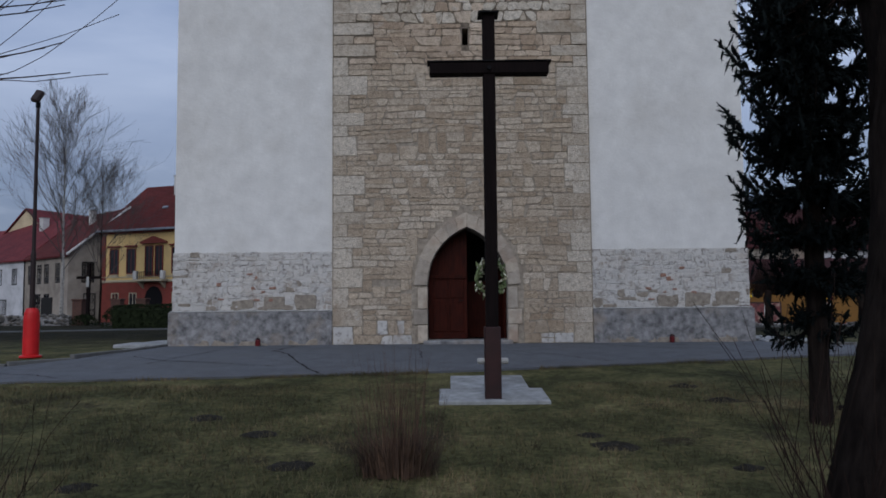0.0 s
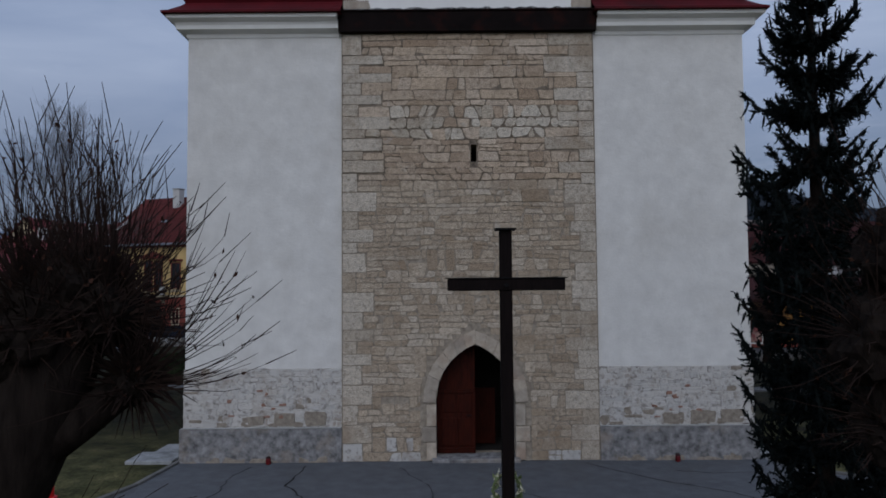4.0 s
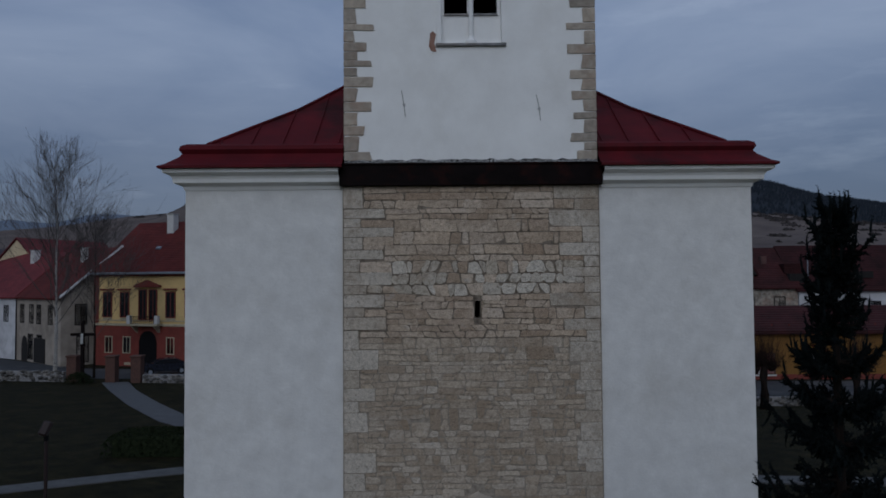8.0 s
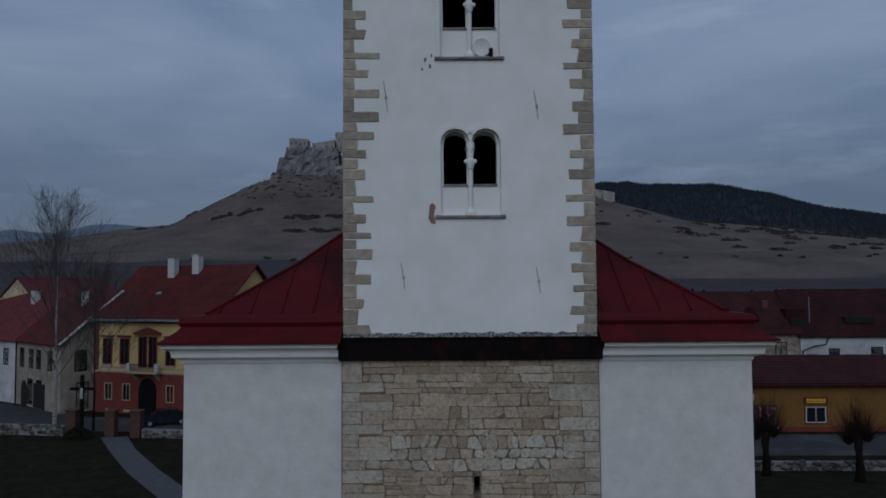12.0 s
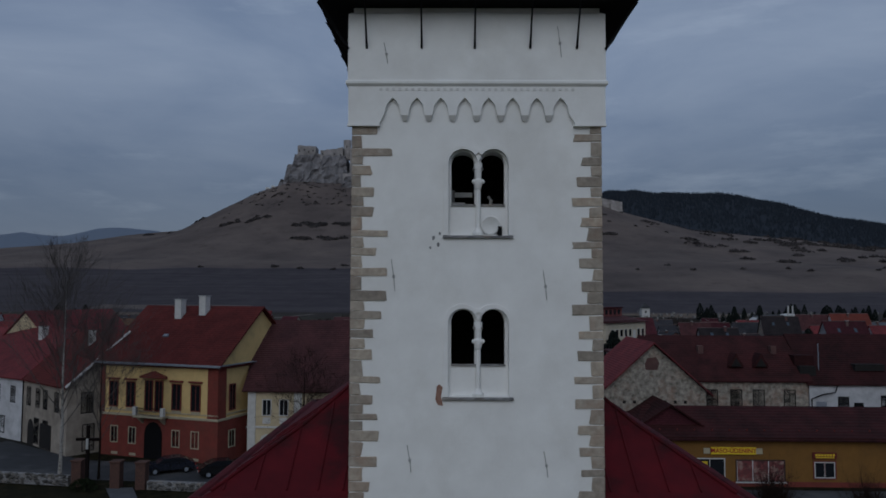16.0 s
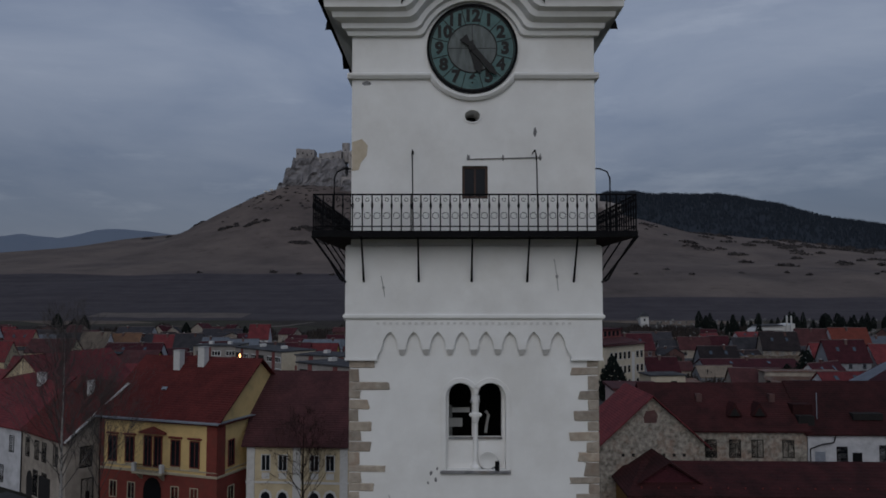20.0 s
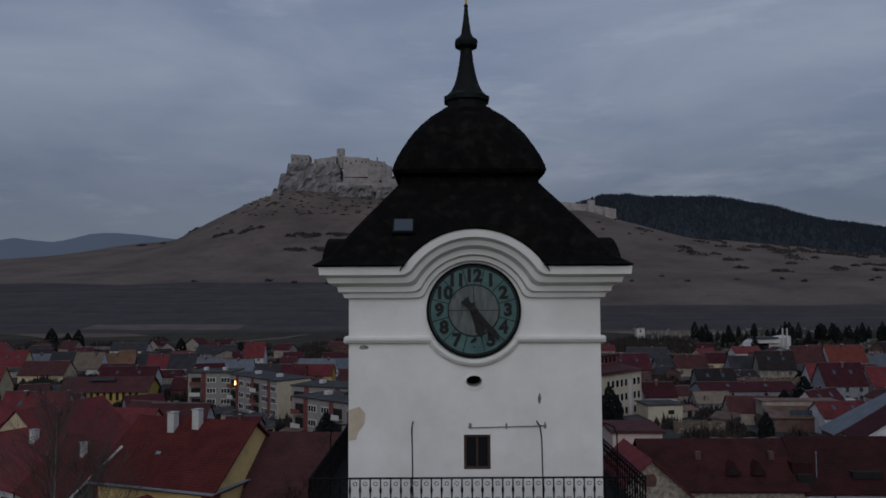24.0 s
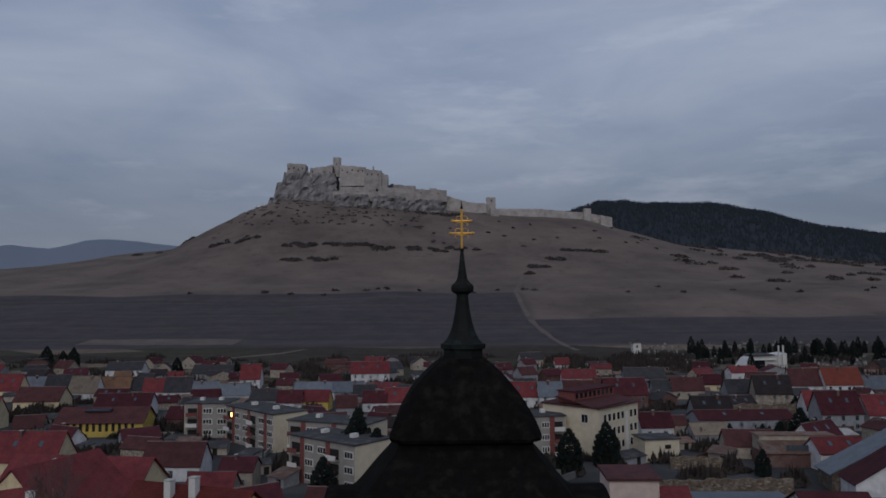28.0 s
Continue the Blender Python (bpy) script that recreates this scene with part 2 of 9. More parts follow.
def glass(name, tint=(0.05, 0.06, 0.07)):
    m, n, l, b = graph(name)
    b.inputs["Base Color"].default_value = (*tint, 1)
    b.inputs["Roughness"].default_value = 0.06
    b.inputs["Specular IOR Level"].default_value = 0.35
    return m


M["pane"] = glass("dark window glass", (0.012, 0.013, 0.016))
M["pane_grey"] = glass("skylight glass", (0.05, 0.065, 0.085))


# ---- building helpers ----
def part(name, bm, material, parent=None, label="", smooth=False):
    me = bpy.data.meshes.new(name)
    if smooth:
        for f in bm.faces:
            f.smooth = True
    bm.to_mesh(me)
    bm.free()
    me.materials.append(M[material] if isinstance(material, str) else material)
    ob = new(name, me)
    if parent:
        ob.parent = parent
    if label:
        ob["label"] = label
    return ob


def thing(name, at, label, category, group="", kind="", turn=0.0):
    ob = new(name)
    ob.empty_display_size = 0.2
    ob.matrix_basis = pose(*at, 0, 0, turn)
    return tagged(ob, label, category, group, kind)


def again(ob, m, parent):
    """A second object on the same mesh, as a further part of parent."""
    o = new(ob.name.split(".")[0], ob.data)
    o.parent = parent
    o.matrix_basis = m
    return o


def add_box(bm, x0, x1, y0, y1, z0, z1, bevel=0.0):
    r = bmesh.ops.create_cube(bm, size=1, matrix=Matrix.Translation(((x0 + x1) / 2, (y0 + y1) / 2, (z0 + z1) / 2)) @ Matrix.Diagonal((x1 - x0, y1 - y0, z1 - z0, 1)))
    if bevel:
        es = {e for v in r["verts"] for e in v.link_edges}
        bmesh.ops.bevel(bm, geom=list(es), offset=bevel, segments=1, affect='EDGES')
    return bm


def box(x0, x1, y0, y1, z0, z1, bevel=0.0):
    return add_box(bmesh.new(), x0, x1, y0, y1, z0, z1, bevel)


def add_tube(bm, pts, radii, seg=8, cap=True):
    """A tube through points, with a radius at each."""
    pts = [Vector(p) for p in pts]
    rings = []
    for i, p in enumerate(pts):
        d = (pts[min(i + 1, len(pts) - 1)] - pts[max(i - 1, 0)]).normalized()
        q = d.to_track_quat('Z', 'Y')
        r = radii[i] if isinstance(radii, (list, tuple)) else radii
        rings.append([bm.verts.new(p + q @ Vector((r * math.cos(a), r * math.sin(a), 0))) for a in [2 * math.pi * k / seg for k in range(seg)]])
    for a, b in zip(rings, rings[1:]):
        for k in range(seg):
            bm.faces.new((a[k], a[(k + 1) % seg], b[(k + 1) % seg], b[k]))
    if cap:
        bm.faces.new(rings[0][::-1])
        bm.faces.new(rings[-1])
    return bm


def tube(pts, radii, seg=8):
    return add_tube(bmesh.new(), pts, radii, seg)


def lathe(profile, seg=24, sides=None):
    """Profile of (radius, z) turned about z; sides: a polygon of few sides, set flat to the front."""
    bm = bmesh.new()
    k = sides or seg
    off = math.pi / k if sides else 0
    grow = 1 / math.cos(math.pi / k) if sides else 1
    rings = [[bm.verts.new((r * grow * math.cos(off + 2 * math.pi * i / k), r * grow * math.sin(off + 2 * math.pi * i / k), z)) for i in range(k)] for r, z in profile]
    for a, b in zip(rings, rings[1:]):
        for i in range(k):
            bm.faces.new((a[i], a[(i + 1) % k], b[(i + 1) % k], b[i]))
    bm.faces.new(rings[0][::-1])
    bm.faces.new(rings[-1])
    return bm


def extruded(outline, y0, y1):
    """A flat outline of (x, z) with thickness from y0 to y1."""
    bm = bmesh.new()
    a = [bm.verts.new((x, y0, z)) for x, z in outline]
    b = [bm.verts.new((x, y1, z)) for x, z in outline]
    bm.faces.new(a)
    bm.faces.new(b[::-1])
    for i in range(len(a)):
        j = (i + 1) % len(a)
        bm.faces.new((a[i], b[i], b[j], a[j]))
    bmesh.ops.recalc_face_normals(bm, faces=bm.faces)
    return bm


def band_sweep(path, section, closed=False):
    """A moulding: section of (out, up) carried along a path of (x, z) in the plane of a front; out goes towards -y."""
    bm = bmesh.new()
    n = len(path)
    rings = []
    for i in range(n):
        a, b = path[i - 1 if closed else max(i - 1, 0)], path[(i + 1) % n if closed else min(i + 1, n - 1)]
        d = Vector((b[0] - a[0], b[1] - a[1])).normalized()
        nx, nz = -d.y, d.x
        rings.append([bm.verts.new((path[i][0] + nx * u, -o, path[i][1] + nz * u)) for o, u in section])
    m = len(section)
    for i in range(n if closed else n - 1):
        a, b = rings[i], rings[(i + 1) % n]
        for k in range(m):
            bm.faces.new((a[k], b[k], b[(k + 1) % m], a[(k + 1) % m]))
    if not closed:
        bm.faces.new(rings[0])
        bm.faces.new(rings[-1][::-1])
    bmesh.ops.recalc_face_normals(bm, faces=bm.faces)
    return bm


def holed_wall(x0, x1, z0, z1, yf, yb, holes):
    """A wall from x0 to x1 with openings right through it. Each hole: (xa, xb, bottom(x), top(x), steps)."""
    bm = bmesh.new()
    xs = {x0, x1}
    for xa, xb, bot, top, steps in holes:
        xs |= {xa + (xb - xa) * i / steps for i in range(steps + 1)}
    xs = sorted(xs)

    def quad(*ps):
        bm.faces.new([bm.verts.new(p) for p in ps])

    for a, b in zip(xs, xs[1:]):
        if b - a < 1e-6:
            continue
        mid = (a + b) / 2
        spans = sorted([(h[2](mid), h) for h in holes if h[0] < mid < h[1]], key=lambda s: s[0])
        la, lb = z0, z0
        for _, h in spans:
            ba, bb, ta, tb = h[2](a), h[2](b), h[3](a), h[3](b)
            if ba > la + 1e-5 or bb > lb + 1e-5:
                quad((a, yf, la), (b, yf, lb), (b, yf, bb), (a, yf, ba))
                quad((b, yb, lb), (a, yb, la), (a, yb, ba), (b, yb, bb))
                quad((a, yf, ba), (b, yf, bb), (b, yb, bb), (a, yb, ba))
            quad((b, yf, tb), (a, yf, ta), (a, yb, ta), (b, yb, tb))
            la, lb = ta, tb
        quad((a, yf, la), (b, yf, lb), (b, yf, z1), (a, yf, z1))
        quad((b, yb, lb), (a, yb, la), (a, yb, z1), (b, yb, z1))
        quad((a, yf, z1), (b, yf, z1), (b, yb, z1), (a, yb, z1))
        quad((b, yf, z0), (a, yf, z0), (a, yb, z0), (b, yb, z0))
    for xa, xb, bot, top, steps in holes:
        for x, s in ((xa, 1), (xb, -1)):
            if top(x) - bot(x) > 1e-4:
                p = [(x, yf, bot(x)), (x, yb, bot(x)), (x, yb, top(x)), (x, yf, top(x))]
                quad(*(p if s > 0 else p[::-1]))
    for x, s in ((x0, -1), (x1, 1)):
        p = [(x, yf, z0), (x, yb, z0), (x, yb, z1), (x, yf, z1)]
        quad(*(p if s > 0 else p[::-1]))
    return bm


def flat_hole(xa, xb, za, zb):
    return (xa, xb, lambda x: za, lambda x: zb, 1)


def round_hole(cx, r, za, zs, steps=10):
    """A light with a round head: sill za, springing zs."""
    return (cx - r, cx + r, lambda x: za, lambda x: zs + math.sqrt(max(0.0, r * r - (x - cx) ** 2)), steps)


def pointed(cx, half, zs, apex):
    """Height of a pointed arch over x."""
    h = apex - zs
    rad = (half * half + h * h) / (2 * half)

    def top(x):
        u = abs(x - cx)
        c = rad - half
        return zs + math.sqrt(max(0.0, rad * rad - (u + c) ** 2))
    return top


def words(text, size, material, parent, at, name="lettering", turn=(90, 0, 0), depth=0.004, bold=0.0):
    """Letters in the built-in font as a mesh, centred at a place."""
    cu = bpy.data.curves.new(name, 'FONT')
    cu.body, cu.size, cu.align_x, cu.align_y, cu.extrude, cu.offset = text, size, 'CENTER', 'CENTER', depth, bold
    tmp = bpy.data.objects.new(name, cu)
    scene.collection.objects.link(tmp)
    me = bpy.data.meshes.new_from_object(tmp)
    bpy.data.objects.remove(tmp)
    bpy.data.curves.remove(cu)
    me.materials.clear()
    me.materials.append(M[material])
    ob = new(name, me)
    ob.parent = parent
    ob.matrix_basis = pose(*at, *turn)
    return ob

# ---- the church: block with wings, tower set into its front ----
XL, XR = -6.68, 6.58          # sides of the block
TW = 2.95                     # half width of the tower
church = thing("church", (0, 0, 0), "white rendered church with a rubble stone front and clock tower", "church")

DOOR_X, DOOR_HALF, DOOR_SPRING, DOOR_APEX = 0.12, 0.93, 1.38, 2.72
door_top = pointed(DOOR_X, DOOR_HALF, DOOR_SPRING, DOOR_APEX)
SLIT = (0.06, 0.20, 7.02, 7.43)

front = part("stone_front", holed_wall(-3.0, 3.0, 0.0, 10.16, 0.0, 0.9, [
    (DOOR_X - DOOR_HALF, DOOR_X + DOOR_HALF, lambda x: 0.08, door_top, 24), flat_hole(*SLIT)]), "mortar", church, "coursed tan rubble stone front with grey lime mortar")
for side, (a, b) in (("left", (XL, -3.0)), ("right", (3.0, XR))):
    part("wing_wall", box(a, b, 0.06, 0.9, 2.18, 10.2), "lime", church, "smooth grey-white lime plaster")
    part("rubble_wall", box(a - 0.02 if a < 0 else a, b + 0.02 if b > 3.5 else b, 0.03, 0.9, 0.80, 2.177), "washed_bed", church, "rubble with flaking whitewash")
    bm = box(a - 0.09 if a < 0 else a, b + 0.09 if b > 3.5 else b, -0.07, 0.9, -0.4, 0.80)
    for v in bm.verts:
        if v.co.z > 0.7 and v.co.y < 0:
            v.co.y += 0.035
    part("plinth", bm, "plinth", church, "weathered grey plinth with bared patches")
    part("plinth_ledge", box(a - 0.05 if a < 0 else a, b + 0.05 if b > 3.5 else b, -0.045, 0.03, 0.803, 0.83, 0.008), "concrete", church)
part("side_wall", box(XL, XL + 0.9, 0.905, 16, -0.4, 10.2), "lime", church)
part("side_wall", box(XR - 0.9, XR, 0.905, 16, -0.4, 10.2), "lime", church)
part("back_wall", box(XL + 0.9, XR - 0.9, 15.1, 16, -0.4, 10.2), "lime", church)
# added inner faces; the shade of the rooms is put into their colour
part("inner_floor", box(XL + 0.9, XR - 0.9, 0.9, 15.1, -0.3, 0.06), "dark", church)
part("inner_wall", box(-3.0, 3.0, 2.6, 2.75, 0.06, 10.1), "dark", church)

# cornice of both wings
CORN = [(0.0, 10.04), (0.03, 10.07), (0.05, 10.14), (0.15, 10.18), (0.22, 10.21), (0.23, 10.30), (0.26, 10.36), (0.34, 10.40), (0.40, 10.43), (0.41, 10.51), (-0.2, 10.53)]


def ring_loft(profile, x0, x1, y0, y1, start=None, stop=None):
    """Rings round a rectangle, by (out, z): a cornice or a hipped roof. An out below the half width makes a ridge."""
    bm = bmesh.new()
    rings = []
    for o, z in profile:
        xa, xb, ya, yb = x0 - o, x1 + o, y0 - o, y1 + o
        if xa > xb:
            xa = xb = (x0 + x1) / 2
        rings.append([bm.verts.new(p) for p in ((xa, ya, z), (xb, ya, z), (xb, yb, z), (xa, yb, z))])
    for a, b in zip(rings, rings[1:]):
        for k in range(4):
            bm.faces.new((a[k], a[(k + 1) % 4], b[(k + 1) % 4], b[k]))
    bm.faces.new(rings[0][::-1])
    bm.faces.new(rings[-1])
    return bm


for s in (-1, 1):
    bm = ring_loft(CORN, XL, XR, 0.06, 16.0)
    bmesh.ops.bisect_plane(bm, geom=bm.verts[:] + bm.edges[:] + bm.faces[:], plane_co=(s * 3.062, 0, 0), plane_no=(-s, 0, 0), clear_outer=True)
    part("cornice", bm, "white", church, "moulded pale stone cornice, chipped at the edge")

# hipped sheet roof with a skirt and a rolled gutter
EX0, EX1, EY0, EY1 = XL - 0.46, XR + 0.44, -0.42, 16.5
ROOF = [(0.03, 10.52), (0.03, 10.57), (-0.10, 10.63), (-0.34, 10.82), (-0.40, 10.90), (-0.34, 11.00), (-0.37, 11.09), (-0.48, 11.15), (-0.60, 11.13), (-0.66, 11.08), (-0.85, 11.18), (-2.7, 12.44), (-6.95, 15.98)]


def roof_half(xa, xb, s):
    """One side of the hipped roof, cut off where the tower stands in it."""
    bm = ring_loft(ROOF, EX0, EX1, EY0, EY1)
    for plane, keep in ((xb if s < 0 else xa, s),):
        bmesh.ops.bisect_plane(bm, geom=bm.verts[:] + bm.edges[:] + bm.faces[:], plane_co=(plane, 0, 0), plane_no=(-keep, 0, 0), clear_outer=True)
    return bm


roof_l = part("roof", roof_half(EX0, -2.97, -1), "red_roof", church, "dark red painted sheet metal roof with standing seams")
roof_r = part("roof", roof_half(2.97, EX1, 1), "red_roof", church, "dark red painted sheet metal roof with standing seams")
bm = ring_loft(ROOF, EX0, EX1, EY0, EY1)
bmesh.ops.bisect_plane(bm, geom=bm.verts[:] + bm.edges[:] + bm.faces[:], plane_co=(0, 5.9, 0), plane_no=(0, -1, 0), clear_outer=True)
bmesh.ops.bisect_plane(bm, geom=bm.verts[:] + bm.edges[:] + bm.faces[:], plane_co=(-2.97, 0, 0), plane_no=(-1, 0, 0), clear_outer=True)
bmesh.ops.bisect_plane(bm, geom=bm.verts[:] + bm.edges[:] + bm.faces[:], plane_co=(2.97, 0, 0), plane_no=(1, 0, 0), clear_outer=True)
part("roof", bm, "red_roof", church)


def slope_z(f):
    """Height of the roof's slope at a distance in from the eave."""
    return float(np.interp(f, [0.85, 2.7, 6.95], [11.18, 12.44, 15.98])) + 0.02


for x, ro in [(-6.0, roof_l), (-5.25, roof_l), (-4.5, roof_l), (-3.75, roof_l), (-3.15, roof_l), (3.2, roof_r), (3.85, roof_r), (4.6, roof_r), (5.35, roof_r), (6.05, roof_r)]:
    inset = 0.88
    far = min(abs(x - EX0), abs(EX1 - x)) if abs(x) > 3 else 5
    far = min(far, 6.9)
    part("seam", tube([(x, EY0 + q, slope_z(q)) for q in ((inset, min(2.7, far), far) if far > 2.7 else (inset, far))], 0.022, 6), "red_roof", ro)
for (cx, cy), s, ro in (((EX0, EY0), 1, roof_l), ((EX1, EY0), -1, roof_r)):
    part("hip_roll", tube([(cx + s * q, cy + q, slope_z(q)) for q in (0.85, 2.7, 6.9)], 0.045, 8), "red_roof", ro)
    for y in (2.5, 4.0, 5.5, 7.0):
        f = max(1.0, y - EY0) if y < 7 else 6.8
        part("seam", tube([(cx + s * q, y, slope_z(q)) for q in ((0.88, 2.7, f) if f > 2.7 else (0.88, f))], 0.022, 6), "red_roof", ro)

# dark board between the stone front and the tower
fascia = part("fascia_board", box(-3.055, 3.055, -0.16, 0.0, 10.115, 10.60, 0.01), "band", church, "tarred dark timber fascia under the tower")
part("flashing", extruded([(-3.06, 10.602), (3.06, 10.602), (3.06, 10.64), (-3.06, 10.64)], -0.19, 0.0), "band", fascia, "dark sheet metal flashing")
M["grime"] = surface("blackened broken mortar", (0.42, 0.415, 0.40), (0.012, 0.011, 0.010), 22, 0.95, 1.0, 40, mid=0.54, width=0.14)
bm = bmesh.new()
strip = [[bm.verts.new((-2.96 + 5.92 * k / 90, y - (0.02 * abs(noise.noise(Vector((k * 0.37, z * 9, 0)))) if 0 < y + 0.05 else 0.03 * noise.noise(Vector((k * 0.5, 3, z)))), z + (0.045 * noise.noise(Vector((k * 0.43, 7, z))) if z > 10.7 else 0))) for k in range(91)] for y, z in ((-0.07, 10.642), (-0.045, 10.675), (-0.004, 10.735))]
for a, b in zip(strip, strip[1:]):
    for k in range(90):
        bm.faces.new((a[k], a[k + 1], b[k + 1], b[k]))
part("mortar_fillet", bm, "grime", fascia, "broken blackened mortar along the foot of the tower wall")

# tower shaft with its two twin windows
W1, W2 = 13.46, 17.24
NICHE = (-0.66, 0.75)
front_holes = []
for zb in (W1, W2):
    front_holes.append((NICHE[0], NICHE[1], lambda x, z=zb: z + 0.04, lambda x, z=zb: z + 1.73 + max(math.sqrt(max(0, 0.345 ** 2 - (x + 0.318) ** 2)) if x < 0.04 else math.sqrt(max(0, 0.345 ** 2 - (x - 0.405) ** 2)), 0.0), 26))
HATCH = (-0.27, 0.35, 23.72, 24.52)
front_holes += [flat_hole(*HATCH), (-0.19 - 0.02, 0.19 - 0.02, lambda x: 25.74 - 0.14 * math.sqrt(max(0, 1 - ((x + 0.02) / 0.19) ** 2)), lambda x: 25.74 + 0.14 * math.sqrt(max(0, 1 - ((x + 0.02) / 0.19) ** 2)), 12)]
tower = part("tower_wall", holed_wall(-TW, TW, 10.6, 28.3, 0.0, 0.8, front_holes), "white", church, "white limewashed tower wall")
part("tower_wall", box(-TW, -TW + 0.8, 0.802, 5.1, 10.6, 28.3), "white", church)
part("tower_wall", box(TW - 0.8, TW, 0.802, 5.1, 10.6, 28.3), "white", church)
part("tower_wall", box(-TW, TW, 5.102, 5.9, 10.6, 28.3), "white", church)
# added floors and backing in the tower, shade put into their near-black colour
for z in (10.65, 16.2, 22.6, 28.0):
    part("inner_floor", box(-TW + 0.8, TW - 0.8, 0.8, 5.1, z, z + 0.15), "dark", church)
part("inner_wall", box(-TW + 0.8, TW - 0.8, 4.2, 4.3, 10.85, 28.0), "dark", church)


def twin_window(zb, dish):
    w = part("twin_window", holed_wall(NICHE[0] - 0.02, NICHE[1] + 0.02, zb + 0.04, zb + 2.10, 0.14, 0.42, [
        round_hole(-0.318, 0.278, zb + 0.75, zb + 1.77, 14), round_hole(0.388, 0.285, zb + 0.75, zb + 1.77, 14)]), "white", church, "twin round-arched belfry window with a middle column")
    # moulded band round both arches
    path = [(-0.72, zb + 0.03)]
    path += [(-0.318 + 0.405 * math.cos(a), zb + 1.73 + 0.405 * math.sin(a)) for a in [math.pi - k * (math.pi - 0.62) / 12 for k in range(13)]]
    path2 = [(0.405 - 0.405 * math.cos(a), zb + 1.73 + 0.405 * math.sin(a)) for a in [math.pi - k * (math.pi - 0.62) / 12 for k in range(13)]][::-1] + [(0.81, zb + 0.03)]
    sec = [(0.035, -0.055), (0.035, 0.055), (-0.03, 0.06), (-0.03, -0.06)]
    part("arch_band", band_sweep(path, sec), "white", w)
    part("arch_band", band_sweep(path2, sec), "white", w)
    part("sill", box(-0.80, 0.86, -0.07, 0.15, zb - 0.05, zb + 0.015, 0.01), "plinth", w, "dark weathered stone sill")
    part("ledge", box(-0.60, 0.68, 0.10, 0.16, zb + 0.73, zb + 0.775), "plinth", w)
    part("column", lathe([(0.14, zb + 0.02), (0.14, zb + 0.09), (0.085, zb + 0.15), (0.058, zb + 0.22), (0.052, zb + 1.12), (0.07, zb + 1.14), (0.085, zb + 1.20), (0.10, zb + 1.26), (0.10, zb + 1.34), (0.075, zb + 1.38), (0.08, zb + 1.52), (0.10, zb + 1.62), (0.10, zb + 1.76)], 16), "white", w, "carved column with a cube capital", smooth=False).location = (0.040, 0.09, 0)
    part("impost", box(-0.08, 0.155, 0.02, 0.30, zb + 1.58, zb + 1.66, 0.02), "plinth", w)
    for x in (-0.067, 0.148):
        part("knob", lathe([(0.02, zb + 1.26), (0.045, zb + 1.29), (0.045, zb + 1.33), (0.02, zb + 1.36)], 8), "white", w).location = (x, 0.06, 0)
    if dish:
        bm = lathe([(0.03, 0.0), (0.12, 0.012), (0.20, 0.04), (0.225, 0.055), (0.225, 0.062), (0.19, 0.05), (0.02, 0.02)], 24)
        d = thing("satellite_dish", (0, 0, 0), "small white satellite dish in the belfry window", "satellite dish")
        pl = part("reflector", bm, "white", d, smooth=True)
        pl.matrix_basis = pose(0.33, 0.04, zb + 0.27, 100, 0, 0)
        part("bracket", tube([(0.33, 0.10, zb + 0.27), (0.50, 0.13, zb + 0.12), (0.50, 0.13, zb + 0.016)], 0.02, 6), "iron", d)
        bx = thing("equipment_box", (0.55, 0.03, zb + 0.016), "small dark cable box beside the satellite dish", "box")
        part("body", box(-0.05, 0.05, -0.05, 0.06, 0, 0.22, 0.01), "iron", bx)
    return w


twin_window(W1, False)
twin_window(W2, True)
beam = thing("bell_frame", (0, 1.6, 16.35), "pale timber bell frame inside the belfry", "bell frame")
part("post", box(-0.62, -0.50, -0.06, 0.06, 0, 2.2), "concrete", beam)
part("beam", box(-0.9, -0.05, -0.05, 0.05, 2.02, 2.14), "white", beam)
part("board", box(-0.58, -0.24, -0.07, -0.04, 1.66, 1.88), "white", beam)
part("brace", tube([(0.36, 0, 1.5), (0.44, 0, 1.95), (0.36, 0, 2.05)], 0.045, 6), "white", beam)
part("foot", box(-0.9, 0.7, -0.08, 0.08, 0.0, 0.1), "dark", beam)

# blind arcade under the string course
FZ0, FZ1 = 19.90, 20.80
step = (2.28 + 2.28) / 8
teeth = [(-3.05, FZ1), (-3.05, FZ0), (-2.34, FZ0)]
for k in range(8):
    c = -2.28 + step * (k + 0.5)
    h = step * 0.34
    tp = pointed(c, h, 20.14, 20.53)
    teeth += [(c - h + 2 * h * i / 12, tp(c - h + 2 * h * i / 12)) for i in range(13)]
    if k < 7:
        e = c + step * 0.5
        teeth += [(e - 0.085, 20.11), (e + 0.085, 20.11)]
teeth += [(2.34, FZ0), (3.05, FZ0), (3.05, FZ1)]
teeth[2] = (-2.32, FZ0)
frieze = part("arcade_frieze", extruded(teeth, -0.10, 0.0), "white", church, "white blind arcade of pointed arches")
for k in range(7):
    e = -2.28 + step * (k + 1)
    bm = box(e - 0.084, e + 0.084, -0.10, 0.0, 19.98, 20.108)
    for v in bm.verts:
        if v.co.z < 20.0:
            v.co.x = e + (v.co.x - e) * 0.6
            v.co.y = max(v.co.y, -0.035)
    part("pendant", bm, "lime", frieze)
for k in range(31):
    x = -2.28 + 4.56 * k / 30
    part("dentil", box(x - 0.035, x + 0.035, -0.115, -0.088, 20.70, 20.755), "lime", frieze)
for x in (-2.68, 2.68):
    part("corner_lesene_base", box(x - 0.385, x + 0.385, -0.12, 0.0, 19.85, 19.90), "white", frieze)
